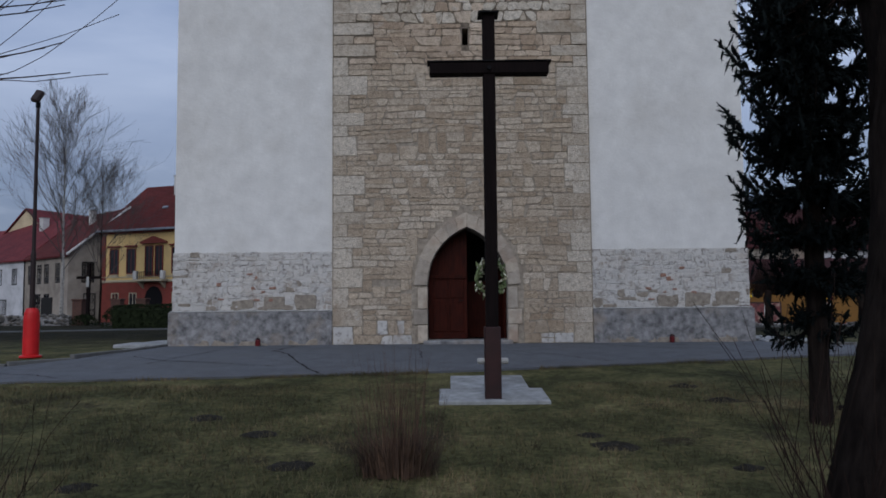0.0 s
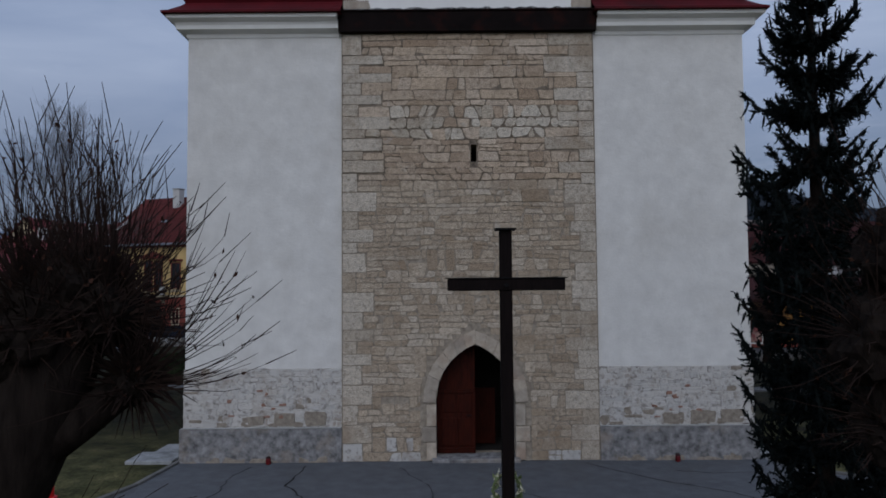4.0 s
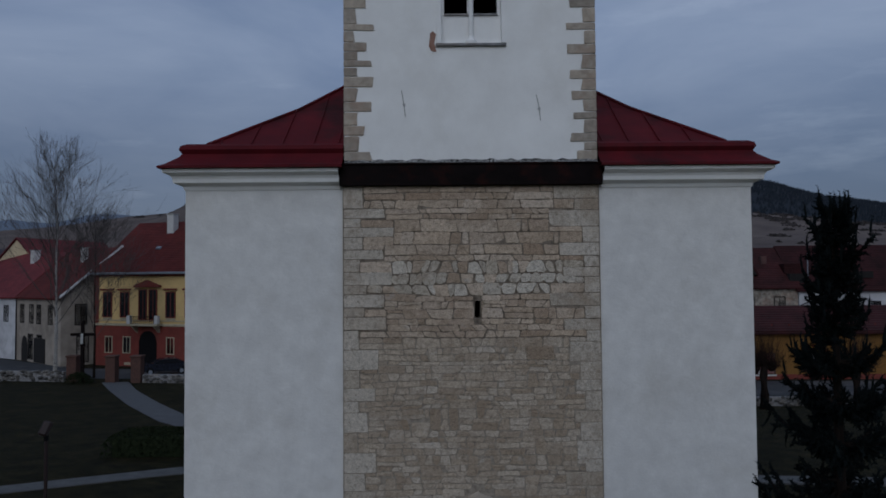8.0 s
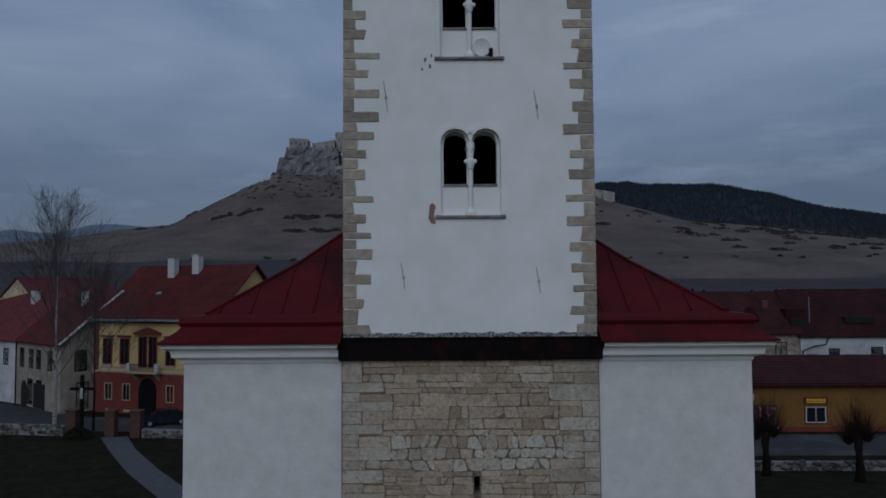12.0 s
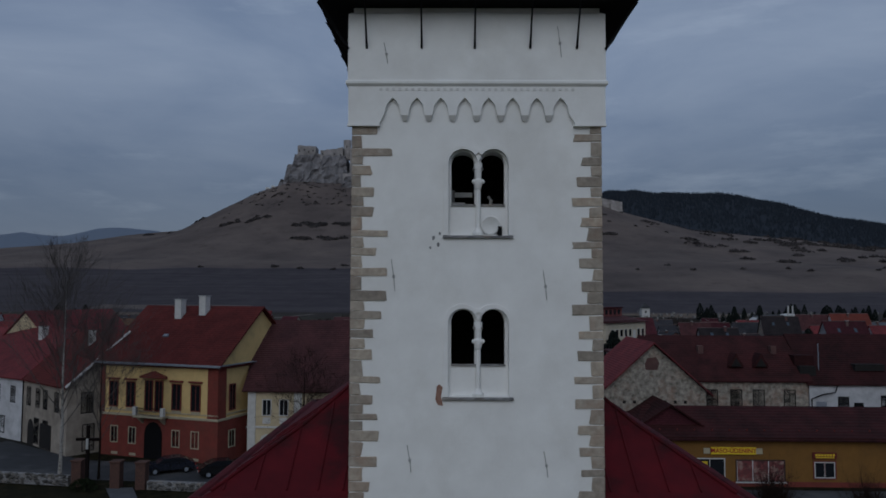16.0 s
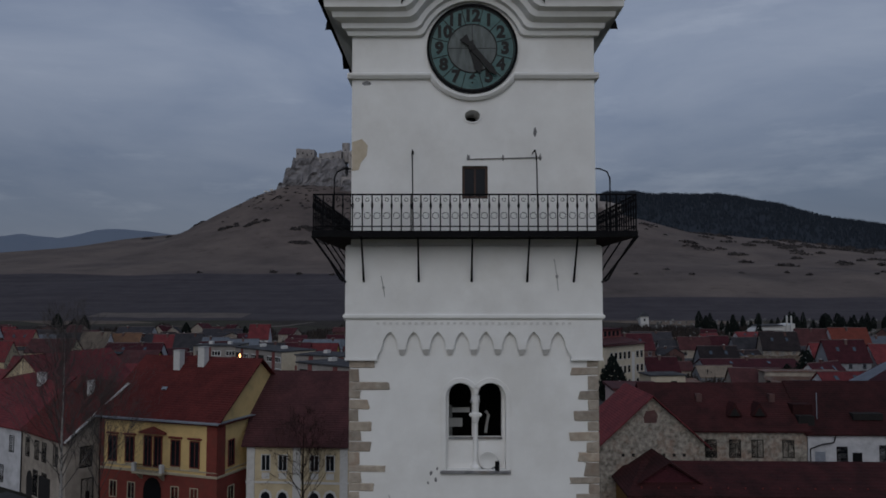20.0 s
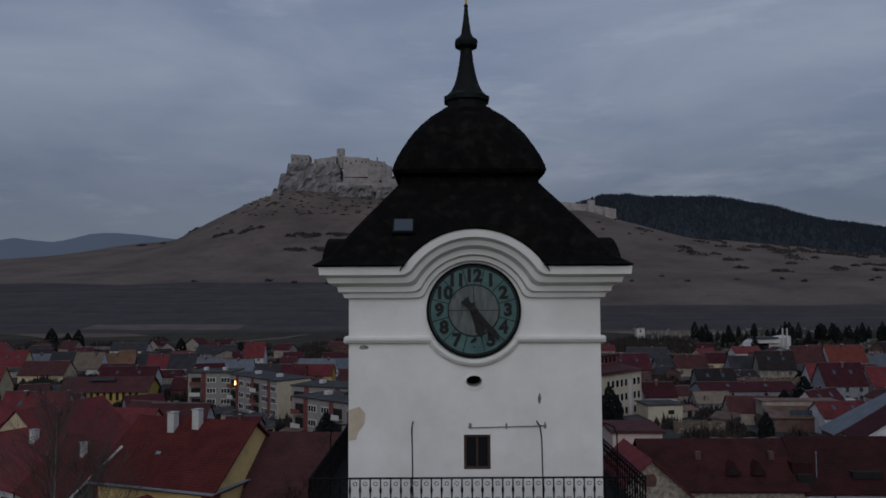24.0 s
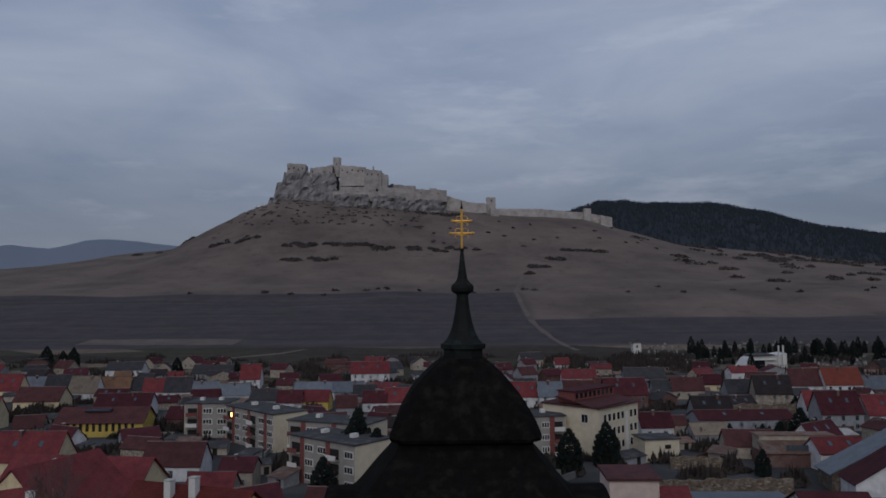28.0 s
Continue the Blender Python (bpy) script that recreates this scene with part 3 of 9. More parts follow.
part("string_course", ring_loft([(0.0, 20.78), (0.10, 20.80), (0.16, 20.86), (0.16, 20.92), (0.12, 20.95), (0.115, 20.99)], -TW, TW, 0.0, 5.9), "white", church, "thin moulded string course")
part("gallery_base", ring_loft([(0.115, 20.992), (0.115, 22.55), (0.06, 22.6)], -TW, TW, 0.0, 5.9), "white", church, "plain white band under the gallery")

# upper mouldings with the ring of the clock
CX, CZ, CR = -0.02, 27.40, 1.06


def around_clock(zl, r, n=20, low=True):
    """Path of a moulding at height zl that steps round the clock's circle, below it or above."""
    dx = math.sqrt(max(0.0, r * r - (zl - CZ) ** 2))
    a0 = math.atan2(zl - CZ, -dx)
    a1 = math.atan2(zl - CZ, dx)
    if low:
        arc = [a0 + ((a1 - a0) if a1 > a0 else (a1 + 2 * math.pi - a0)) * k / n for k in range(n + 1)]
    else:
        if a0 < 0:
            a0 += 2 * math.pi
        arc = [a0 + (a1 - a0) * k / n for k in range(n + 1)]
    return [(CX + r * math.cos(a), CZ + r * math.sin(a)) for a in arc]


STR = 26.72
low_path = [(-TW - 0.08, STR)] + around_clock(STR, 1.22) + [(TW + 0.08, STR)]
part("clock_string", band_sweep(low_path, [(0.0, -0.09), (0.07, -0.07), (0.12, 0.0), (0.12, 0.05), (0.03, 0.09), (0.0, 0.09)]), "white", church, "string course that bends round under the clock")
for s in (-1, 1):
    part("clock_string", box(s * (TW + 0.055) - 0.055, s * (TW + 0.055) + 0.055, -0.1, 5.9, STR - 0.07, STR + 0.07, 0.02), "white", church)
LEDGE = 27.72
SEC = [(0.0, 0.0), (0.10, 0.02), (0.13, 0.12), (0.22, 0.16), (0.24, 0.28), (0.42, 0.36), (0.46, 0.48), (0.60, 0.54), (0.62, 0.72), (0.0, 0.75)]
R0 = 1.22


HZ = CZ - 0.07


def hood_bm(n=28):
    """The clock's hood: each line of the section runs level, over the dial in an arc, and level again."""
    bm = bmesh.new()
    lines = []
    for o, u in SEC:
        r, z = R0 + u, LEDGE + u
        dx = math.sqrt(r * r - (z - HZ) ** 2)
        a0 = math.atan2(z - HZ, dx)
        arc = [(CX + r * math.cos(math.pi - a0 - (math.pi - 2 * a0) * k / n), HZ + r * math.sin(math.pi - a0 - (math.pi - 2 * a0) * k / n)) for k in range(n + 1)]
        foot = [(-TW, z), (CX - dx - 0.30, z), (CX - dx - 0.09, z + 0.012)]
        arc[0], arc[-1] = (arc[0][0] - 0.01, z + 0.055), (arc[-1][0] + 0.01, z + 0.055)
        tail = [(CX + dx + 0.09, z + 0.012), (CX + dx + 0.30, z), (TW, z)]
        lines.append([bm.verts.new((x, -o, zz)) for x, zz in foot + arc + tail])
    for a, b in zip(lines, lines[1:] + lines[:1]):
        for k in range(len(a) - 1):
            bm.faces.new((a[k], a[k + 1], b[k + 1], b[k]))
    bmesh.ops.recalc_face_normals(bm, faces=bm.faces)
    return bm


LEDGE -= 0.035
hood = part("clock_hood", hood_bm(), "white", church, "heavy white cornice arching over the clock")
for s in (-1, 1):
    o = part("side_hood", hood_bm(), "white", church, "white cornice arching over the side clock")
    o.matrix_basis = pose(0, 2.95, 0, 0, 0, s * 90) @ pose(0, -2.95, 0)
for s in (-1, 1):
    bm = bmesh.new()
    prof = [(o, LEDGE + u) for o, u in SEC]
    rings = []
    for y in (None, 6.2):
        rings.append([bm.verts.new((s * (TW + o), (-o if y is None else y), z)) for o, z in prof])
    for k in range(len(prof)):
        bm.faces.new((rings[0][k], rings[0][(k + 1) % len(prof)], rings[1][(k + 1) % len(prof)], rings[1][k]))
    bm.faces.new(rings[1])
    # the return of the front cornice to its mitre
    fr = [bm.verts.new((s * TW, -o, z)) for o, z in prof]
    for k in range(len(prof)):
        bm.faces.new((fr[k], fr[(k + 1) % len(prof)], rings[0][(k + 1) % len(prof)], rings[0][k]))
    bmesh.ops.recalc_face_normals(bm, faces=bm.faces)
    part("side_cornice", bm, "white", church)

clock = part("clock", lathe([(CR, 0.0), (CR, 0.03), (CR - 0.03, 0.035)], 48), "dial", church, "blue-green clock dial with black figures")
clock.matrix_basis = pose(CX, -0.002, CZ, 90, 0, 0)
def hoop(r0, r1, z0, z1, seg=48):
    """A flat ring about z."""
    bm = bmesh.new()
    a = [[bm.verts.new((q * math.cos(t), q * math.sin(t), z)) for q, z in ((r0, z0), (r0, z1), (r1, z1), (r1, z0))] for t in [2 * math.pi * k / seg for k in range(seg)]]
    for k in range(seg):
        for j in range(4):
            bm.faces.new((a[k][j], a[(k + 1) % seg][j], a[(k + 1) % seg][(j + 1) % 4], a[k][(j + 1) % 4]))
    bmesh.ops.recalc_face_normals(bm, faces=bm.faces)
    return bm


part("bezel", hoop(CR - 0.012, CR + 0.05, 0.0, 0.07), "iron", clock)
part("centre_plate", lathe([(0.585, 0.036), (0.585, 0.044), (0.575, 0.046)], 40), "dial_mid", clock)
for r in (0.60, 1.02):
    part("ring", hoop(r - 0.014, r + 0.014, 0.036, 0.052), "ink", clock)
for k in range(12):
    t = math.pi / 2 - 2 * math.pi * (k + 0.5) / 12
    b = box(0.60, 1.02, -0.009, 0.009, 0.036, 0.046)
    part("division", b, "ink", clock).matrix_basis = pose(0, 0, 0, 0, 0, math.degrees(t))
    t = math.pi / 2 - 2 * math.pi * (k + 1) / 12
    words(str(k + 1), 0.40, "ink", clock, (0.805 * math.cos(t), 0.805 * math.sin(t), 0.04), "numeral", (0, 0, 0), 0.005, 0.022)
part("panel_joint", box(-0.58, 0.58, -0.007, 0.007, 0.046, 0.05), "ink", clock)
part("panel_joint", box(-0.007, 0.007, 0.0, 0.58, 0.046, 0.05), "ink", clock)
bm = extruded([(-0.05, -0.18), (-0.03, -0.02), (-0.055, 0.0), (-0.05, 0.36), (-0.07, 0.50), (0, 0.66), (0.07, 0.50), (0.05, 0.36), (0.055, 0.0), (0.03, -0.02), (0.05, -0.18)], 0, 0.02)
for v in bm.verts:
    v.co.x *= 1.6
part("hour_pointer", bm, "ink", clock).matrix_basis = pose(0, 0, 0.07, 0, 0, 0) @ pose(0, 0, 0, 0, 0, -163) @ pose(0, 0, 0, -90, 0, 0) @ pose(0, 0, 0, 0, 0, 180)
bm = extruded([(-0.07, -0.34), (-0.025, -0.10), (-0.045, 0.0), (-0.04, 0.50), (-0.05, 0.72), (0, 0.92), (0.05, 0.72), (0.04, 0.50), (0.045, 0.0), (0.025, -0.10), (0.07, -0.34)], 0, 0.02)
for v in bm.verts:
    v.co.x *= 1.6
part("minute_pointer", bm, "ink", clock).matrix_basis = pose(0, 0, 0.10, 0, 0, 0) @ pose(0, 0, 0, 0, 0, -139) @ pose(0, 0, 0, -90, 0, 0) @ pose(0, 0, 0, 0, 0, 180)
part("boss", lathe([(0.09, 0.05), (0.09, 0.12), (0.05, 0.13)], 16), "ink", clock)

# oculus, hatch, ties and marks on the tower
part("oculus_rim", band_sweep([(-0.02 + 0.215 * math.cos(a), 25.74 + 0.165 * math.sin(a)) for a in [2 * math.pi * k / 24 for k in range(24)]], [(0.02, -0.02), (0.02, 0.02), (-0.02, 0.02), (-0.02, -0.02)], True), "white", church)
hatch = part("hatch_window", holed_wall(HATCH[0], HATCH[1], HATCH[2], HATCH[3], 0.05, 0.12, [flat_hole(-0.21, 0.02, 23.78, 24.46), flat_hole(0.06, 0.29, 23.78, 24.46)]), "frame_wood", church, "brown wooden hatch with two panes")
part("pane", box(-0.21, 0.02, 0.08, 0.09, 23.78, 24.46), "pane", hatch)
part("pane", box(0.06, 0.29, 0.08, 0.09, 23.78, 24.46), "pane", hatch)
part("curtain", box(0.08, 0.27, 0.14, 0.16, 23.80, 24.22), "lime", hatch)
# the two bars above 20.9 are added to stand for diagonal cracks
for x, z, h in ((-1.55, 11.75, 0.62), (1.62, 11.65, 0.60), (-1.95, 15.95, 0.75), (1.62, 15.75, 0.7), (-2.15, 21.35, 0.5), (1.98, 21.5, 0.75)):
    yf = -0.117 if z > 20.9 else 0.0
    a = part("wall_anchor", tube([(x - 0.06, yf - 0.012, z + h), (x, yf - 0.015, z + h * 0.45), (x + 0.03, yf - 0.012, z)], 0.009, 6), "concrete", church, "thin grey bar: iron tie low down, crack line under the gallery")
    part("tie_plate", box(x - 0.03, x + 0.03, yf - 0.02, yf, z + h * 0.40, z + h * 0.50, 0.005), "concrete", a)
bm = extruded([(-0.93, 13.72), (-0.86, 13.78), (-0.79, 13.70), (-0.83, 13.5), (-0.78, 13.28), (-0.90, 13.30), (-0.96, 13.42), (-0.94, 13.58)], -0.012, 0.0)
part("bare_patch", bm, "rust", church, "chipped plaster baring brown stone")
bm = extruded([(-2.94, 25.10), (-2.70, 25.18), (-2.56, 25.02), (-2.58, 24.78), (-2.72, 24.60), (-2.78, 24.42), (-2.94, 24.40)], -0.010, 0.0)
part("bare_patch", bm, "tan", church, "flaked limewash baring tan render")
for x, z, w, h in ((-2.6, 26.55, 0.22, 0.12), (1.5, 25.35, 0.08, 0.25), (-1.02, 17.2, 0.08, 0.12), (-0.90, 17.04, 0.07, 0.13), (-1.09, 16.97, 0.05, 0.07), (-0.87, 17.3, 0.05, 0.09), (2.6, 22.0, 0.22, 0.10), (1.62, 24.72, 0.07, 0.20), (-0.12, 24.72, 0.09, 0.16), (0.72, 24.72, 0.06, 0.18)):
    bm = extruded([(x + w * 0.5 * math.cos(a) * random.uniform(0.7, 1.15), z + h * 0.5 * math.sin(a) * random.uniform(0.7, 1.15)) for a in [2 * math.pi * k / 9 for k in range(9)]], -0.006, 0.0)
    part("patch", bm, "plinth", church, "small grey repair patch")
part("cable", tube([(-0.10, -0.02, 24.68), (0.75, -0.02, 24.70), (1.62, -0.02, 24.72)], 0.014, 5), "plinth", church)
part("door_step", box(DOOR_X - 1.02, DOOR_X + 1.02, -0.22, 0.5, -0.1, 0.12, 0.02), "plinth", church, "worn grey stone door step")

# pointed door: one leaf shut, the other open to the dark porch
door = part("door", extruded([(DOOR_X - DOOR_HALF + 0.02, 0.13)] + [(x, door_top(x) - 0.02) for x in [DOOR_X - DOOR_HALF + 0.02 + (DOOR_HALF - 0.02) * k / 14 for k in range(15)]] + [(DOOR_X, 0.13)], 0.42, 0.48), "door_wood", church, "red-brown panelled wooden door leaf, shut")
for za, zb in ((0.30, 0.95), (1.08, 1.50)):
    for xa, xb in ((DOOR_X - 0.80, DOOR_X - 0.46), (DOOR_X - 0.40, DOOR_X - 0.08)):
        part("panel", box(xa, xb, 0.40, 0.419, za, zb, 0.008), "door_wood", door)
part("rail", box(DOOR_X - 0.86, DOOR_X - 0.02, 0.385, 0.419, 1.54, 1.62, 0.006), "door_wood", door)
part("kick_board", box(DOOR_X - 0.88, DOOR_X - 0.01, 0.37, 0.419, 0.13, 0.25, 0.006), "door_wood", door)
part("handle", tube([(DOOR_X - 0.09, 0.36, 1.02), (DOOR_X - 0.09, 0.34, 1.02), (DOOR_X - 0.2, 0.34, 1.02)], 0.012, 6), "iron", door)
leaf = part("door", extruded([(0.0, 0.13), (0.0, 2.2), (0.35, 2.05), (0.8, 1.6), (0.88, 1.38), (0.88, 0.13)], -0.03, 0.03), "door_wood", church, "red-brown door leaf standing open inwards")
leaf.matrix_basis = pose(DOOR_X + DOOR_HALF - 0.04, 0.5, 0, 0, 0, 98)
lobby = part("lobby_panel", box(DOOR_X + 0.05, DOOR_X + 0.55, 1.6, 1.66, 0.1, 1.5), "door_wood", church)

# dressed surround of the door
def pointed_path(cx, half, zs, apex, n):
    tp = pointed(cx, half, zs, apex)
    return [(cx - half + 2 * half * (0.5 - 0.5 * math.cos(math.pi * k / n)), tp(cx - half + 2 * half * (0.5 - 0.5 * math.cos(math.pi * k / n)))) for k in range(n + 1)]


inner = pointed_path(DOOR_X, DOOR_HALF, DOOR_SPRING, DOOR_APEX, 14)
outer = pointed_path(DOOR_X, DOOR_HALF + 0.30, DOOR_SPRING, DOOR_APEX + 0.33, 14)
for k in range(14):
    a, b, c, d = inner[k], inner[k + 1], outer[k + 1], outer[k]
    g = 0.012
    bm = extruded([(a[0], a[1]), (b[0], b[1]), (c[0], c[1] + random.uniform(-0.02, 0.03)), (d[0], d[1] + random.uniform(-0.02, 0.02))], -0.05, 0.3)
    cen = Vector(((a[0] + b[0] + c[0] + d[0]) / 4, 0, (a[1] + b[1] + c[1] + d[1]) / 4))
    for v in bm.verts:
        v.co.x += (cen.x - v.co.x) * 0.035
        v.co.z += (cen.z - v.co.z) * 0.035
    part("arch_stone", bm, "quoin", front)
for s in (-1, 1):
    z = 0.05
    k = 0
    while z < DOOR_SPRING - 0.05:
        h = min((0.42, 0.36, 0.5, 0.3)[k % 4], DOOR_SPRING - z)
        w = (0.22, 0.32)[k % 2]
        xa, xb = (DOOR_X - DOOR_HALF - w, DOOR_X - DOOR_HALF + 0.01) if s < 0 else (DOOR_X + DOOR_HALF - 0.01, DOOR_X + DOOR_HALF + w)
        part("jamb_stone", box(xa, xb, -0.05, 0.3, z + 0.006, z + h - 0.006, 0.012), "quoin", front)
        z += h
        k += 1

# gallery of black iron round the tower
GZ, GO = 22.74, 0.80
gallery = part("gallery", ring_loft([(GO, GZ), (GO, GZ + 0.14), (0.0, GZ + 0.14)], -TW, TW, 0.0, 5.9), "iron", church, "black iron gallery with a barred railing")


def rail_run(p, q, count):
    """Bars with a ring between them, along one side of the railing."""
    p, q = Vector(p), Vector(q)
    d = q - p
    turn = math.degrees(math.atan2(d.y, d.x))
    for z, r in ((GZ + 0.98, 0.022), (GZ + 0.24, 0.016)):
        part("rail", tube([p + Vector((0, 0, z)), q + Vector((0, 0, z))], r, 6), "iron", gallery)
    for k in range(count + 1):
        c = p + d * k / count
        again(bar_mesh, pose(c.x, c.y, GZ, 0, 0, turn), gallery)
        if k < count:
            c = p + d * (k + 0.5) / count
            again(ring_mesh, pose(c.x, c.y, GZ + 0.49, 0, 0, turn), gallery)
            again(small_ring, pose(c.x, c.y, GZ + 0.86, 0, 0, turn), gallery)


bm = tube([(0, 0, 0.14), (0, 0, 0.64)], 0.017, 5)
add_tube(bm, [(0, 0, 0.64), (0, 0, 0.72), (0, 0, 0.80)], [0.017, 0.032, 0.017], 6)
add_tube(bm, [(0, 0, 0.80), (0, 0, 0.98)], 0.017, 5)
bar_mesh = part("baluster", bm, "iron", gallery)
def iron_ring(rr):
    """A flat ring of thin iron rod, standing upright."""
    bm = bmesh.new()
    a = [[bm.verts.new(((rr + 0.009 * math.cos(u)) * math.cos(t), 0.009 * math.sin(u), (rr + 0.009 * math.cos(u)) * math.sin(t))) for u in (0, 2.1, 4.2)] for t in [2 * math.pi * k / 10 for k in range(10)]]
    for k in range(10):
        for j in range(3):
            bm.faces.new((a[k][j], a[(k + 1) % 10][j], a[(k + 1) % 10][(j + 1) % 3], a[k][(j + 1) % 3]))
    return bm


ring_mesh = part("baluster_ring", iron_ring(0.072), "iron", gallery)
small_ring = part("small_ring", iron_ring(0.040), "iron", gallery)
E0, E1, F0, F1 = -TW - GO + 0.03, TW + GO - 0.03, -GO + 0.03, 5.9 + GO - 0.03
rail_run((E0, F0, 0), (E1, F0, 0), 33)
rail_run((E0, F1, 0), (E0, F0, 0), 32)
rail_run((E1, F0, 0), (E1, F1, 0), 32)
bar_mesh.matrix_basis = pose(E0, F0, GZ)
ring_mesh.matrix_basis = pose(E0 + 0.113, F0, GZ + 0.49)
small_ring.matrix_basis = pose(E0 + 0.113, F0, GZ + 0.86)
for x in (-2.62, -1.31, -0.05, 1.27, 2.38):
    part("strut", tube([(x, -0.12, 21.72), (x, -0.16, 21.76), (x, -0.40, 22.2), (x, -GO + 0.06, GZ + 0.02)], [0.03, 0.028, 0.022, 0.022], 6), "iron", gallery)
for s in (-1, 1):
    for y in (-0.35, 1.0, 2.3, 3.6, 4.9):
        part("strut", tube([(s * (TW + 0.12), y, 21.72), (s * (TW + 0.2), y, 21.78), (s * (TW + 0.45), y, 22.2), (s * (TW + GO + 0.03), y, GZ + 0.02)], [0.03, 0.028, 0.022, 0.022], 6), "iron", gallery)
    part("corner_brace", tube([(s * (TW + 0.1), -0.12, 21.7), (s * (TW + 0.3), -0.3, 22.0), (s * (TW + GO), -GO, GZ + 0.02)], 0.025, 6), "iron", gallery)
for x in (-1.42, 1.46):
    part("stay", tube([(x, F0, GZ + 0.1), (x - 0.02, F0, GZ + 1.75), (x - 0.03, F0 + 0.05, GZ + 1.95), (x - 0.03, F0 + 0.22, GZ + 2.06), (x - 0.03, 0.02, GZ + 2.08)], 0.017, 6), "iron", gallery)
for s in (-1, 1):
    for y in (0.9, 4.2):
        part("stay", tube([(s * (TW + GO - 0.25), y, GZ + 0.1), (s * (TW + GO - 0.25), y, GZ + 1.62), (s * (TW + GO - 0.32), y, GZ + 1.78), (s * (TW + GO - 0.5), y, GZ + 1.86), (s * (TW - 0.02), y, GZ + 1.86)], 0.019, 6), "iron", gallery)

# bell-shaped roof, onion cap, spike and gilded double cross
TC = (CX - 0.03, 2.95)


def soft_square(profile, chamfer=0.14):
    """A loft of squares with small cut corners."""
    bm = bmesh.new()
    rings = []
    for r, z in profile:
        c = r * chamfer
        rings.append([bm.verts.new((x, y, z)) for x, y in ((-r + c, -r), (r - c, -r), (r, -r + c), (r, r - c), (r - c, r), (-r + c, r), (-r, r - c), (-r, -r + c))])
    for a, b in zip(rings, rings[1:]):
        for k in range(8):
            bm.faces.new((a[k], a[(k + 1) % 8], b[(k + 1) % 8], b[k]))
    bm.faces.new(rings[0][::-1])
    bm.faces.new(rings[-1])
    return bm


helm = part("bell_roof", soft_square([(3.62, 28.42), (3.68, 28.45), (3.56, 28.52), (3.36, 28.66), (3.10, 28.96), (2.76, 29.41), (2.42, 29.82), (2.12, 30.18), (1.88, 30.46), (1.76, 30.62), (1.74, 30.76)], 0.04), "shingle", church, "black shingled tower roof with flared eaves")
helm.location = (TC[0], TC[1], 0)
bm = bmesh.new()
bm.from_mesh(helm.data)
HOOD = (CX - TC[0], CZ, 1.88)
for k in range(9):
    a = math.radians(26 + 16 * k)
    bmesh.ops.bisect_plane(bm, geom=bm.verts[:] + bm.edges[:] + bm.faces[:], plane_co=(HOOD[0] + HOOD[2] * math.cos(a), 0, HOOD[1] + HOOD[2] * math.sin(a)), plane_no=(math.cos(a), 0, math.sin(a)))
cut = []
for f in bm.faces:
    c = f.calc_center_median()
    if (c.z < 28.43 and abs(f.normal.z) > 0.9) or c.y < -2.0 and all((c.x - HOOD[0]) * math.cos(math.radians(26 + 16 * k)) + (c.z - HOOD[1]) * math.sin(math.radians(26 + 16 * k)) < HOOD[2] for k in range(9)):
        cut.append(f)
bmesh.ops.delete(bm, geom=cut, context='FACES')
bm.to_mesh(helm.data)
bm.free()
part("tympanum", extruded([(CX + 1.30 * math.cos(a), CZ + 1.30 * math.sin(a)) for a in [math.radians(40 + 100 * k / 14) for k in range(15)]], 0.004, 0.3), "white", church, "white wall behind the top of the dial")
cap = part("onion_cap", soft_square([(1.70, 30.74), (1.92, 30.84), (1.97, 30.93), (1.94, 31.06), (1.84, 31.32), (1.68, 31.62), (1.46, 31.98), (1.22, 32.28), (0.95, 32.56), (0.70, 32.76), (0.60, 32.86)], 0.16), "shingle", church, "black onion cap with softened corners")
cap.location = (TC[0], TC[1], 0)
lant = part("spire", lathe([(0.537, 32.84), (0.537, 33.10), (0.616, 33.12), (0.625, 33.24), (0.546, 33.27), (0.440, 33.38), (0.343, 33.58), (0.264, 33.86), (0.202, 34.2), (0.163, 34.55), (0.167, 34.62), (0.299, 34.70), (0.317, 34.80), (0.299, 34.88), (0.194, 34.97), (0.141, 35.06), (0.079, 35.5), (0.044, 35.85), (0.062, 35.87), (0.044, 35.92)], sides=8), "copper", church, "slender patinated copper spire with a knop")
lant.location = (TC[0], TC[1], 0)
gold = part("gilded_cross", tube([(0, 0, 35.9), (0, 0, 37.05)], 0.032, 8), "gold", church, "gilded iron double cross")
gold.location = (TC[0], TC[1], 0)
for z, w in ((36.35, 0.29), (36.70, 0.23)):
    part("arm", tube([(-w, 0, z), (w, 0, z)], 0.028, 8), "gold", gold)
    for s in (-1, 1):
        part("scroll", tube([(s * w * 0.35 + s * 0.09 * math.cos(a), 0, z + 0.09 + 0.055 * math.sin(a)) for a in [k * 0.7 - 0.8 for k in range(7)]], 0.011, 5), "gold", gold)
        part("scroll", tube([(s * w * 0.35 + s * 0.09 * math.cos(a), 0, z - 0.09 + 0.055 * math.sin(a)) for a in [k * 0.7 - 0.8 for k in range(7)]], 0.011, 5), "gold", gold)
        part("tip", lathe([(0.01, z - 0.05), (0.045, z - 0.02), (0.045, z + 0.02), (0.01, z + 0.05)], 8), "gold", gold).location = (s * (w + 0.03), 0, 0)
part("tip", lathe([(0.02, 37.02), (0.045, 37.07), (0.02, 37.13), (0.008, 37.28)], 8), "iron", gold)

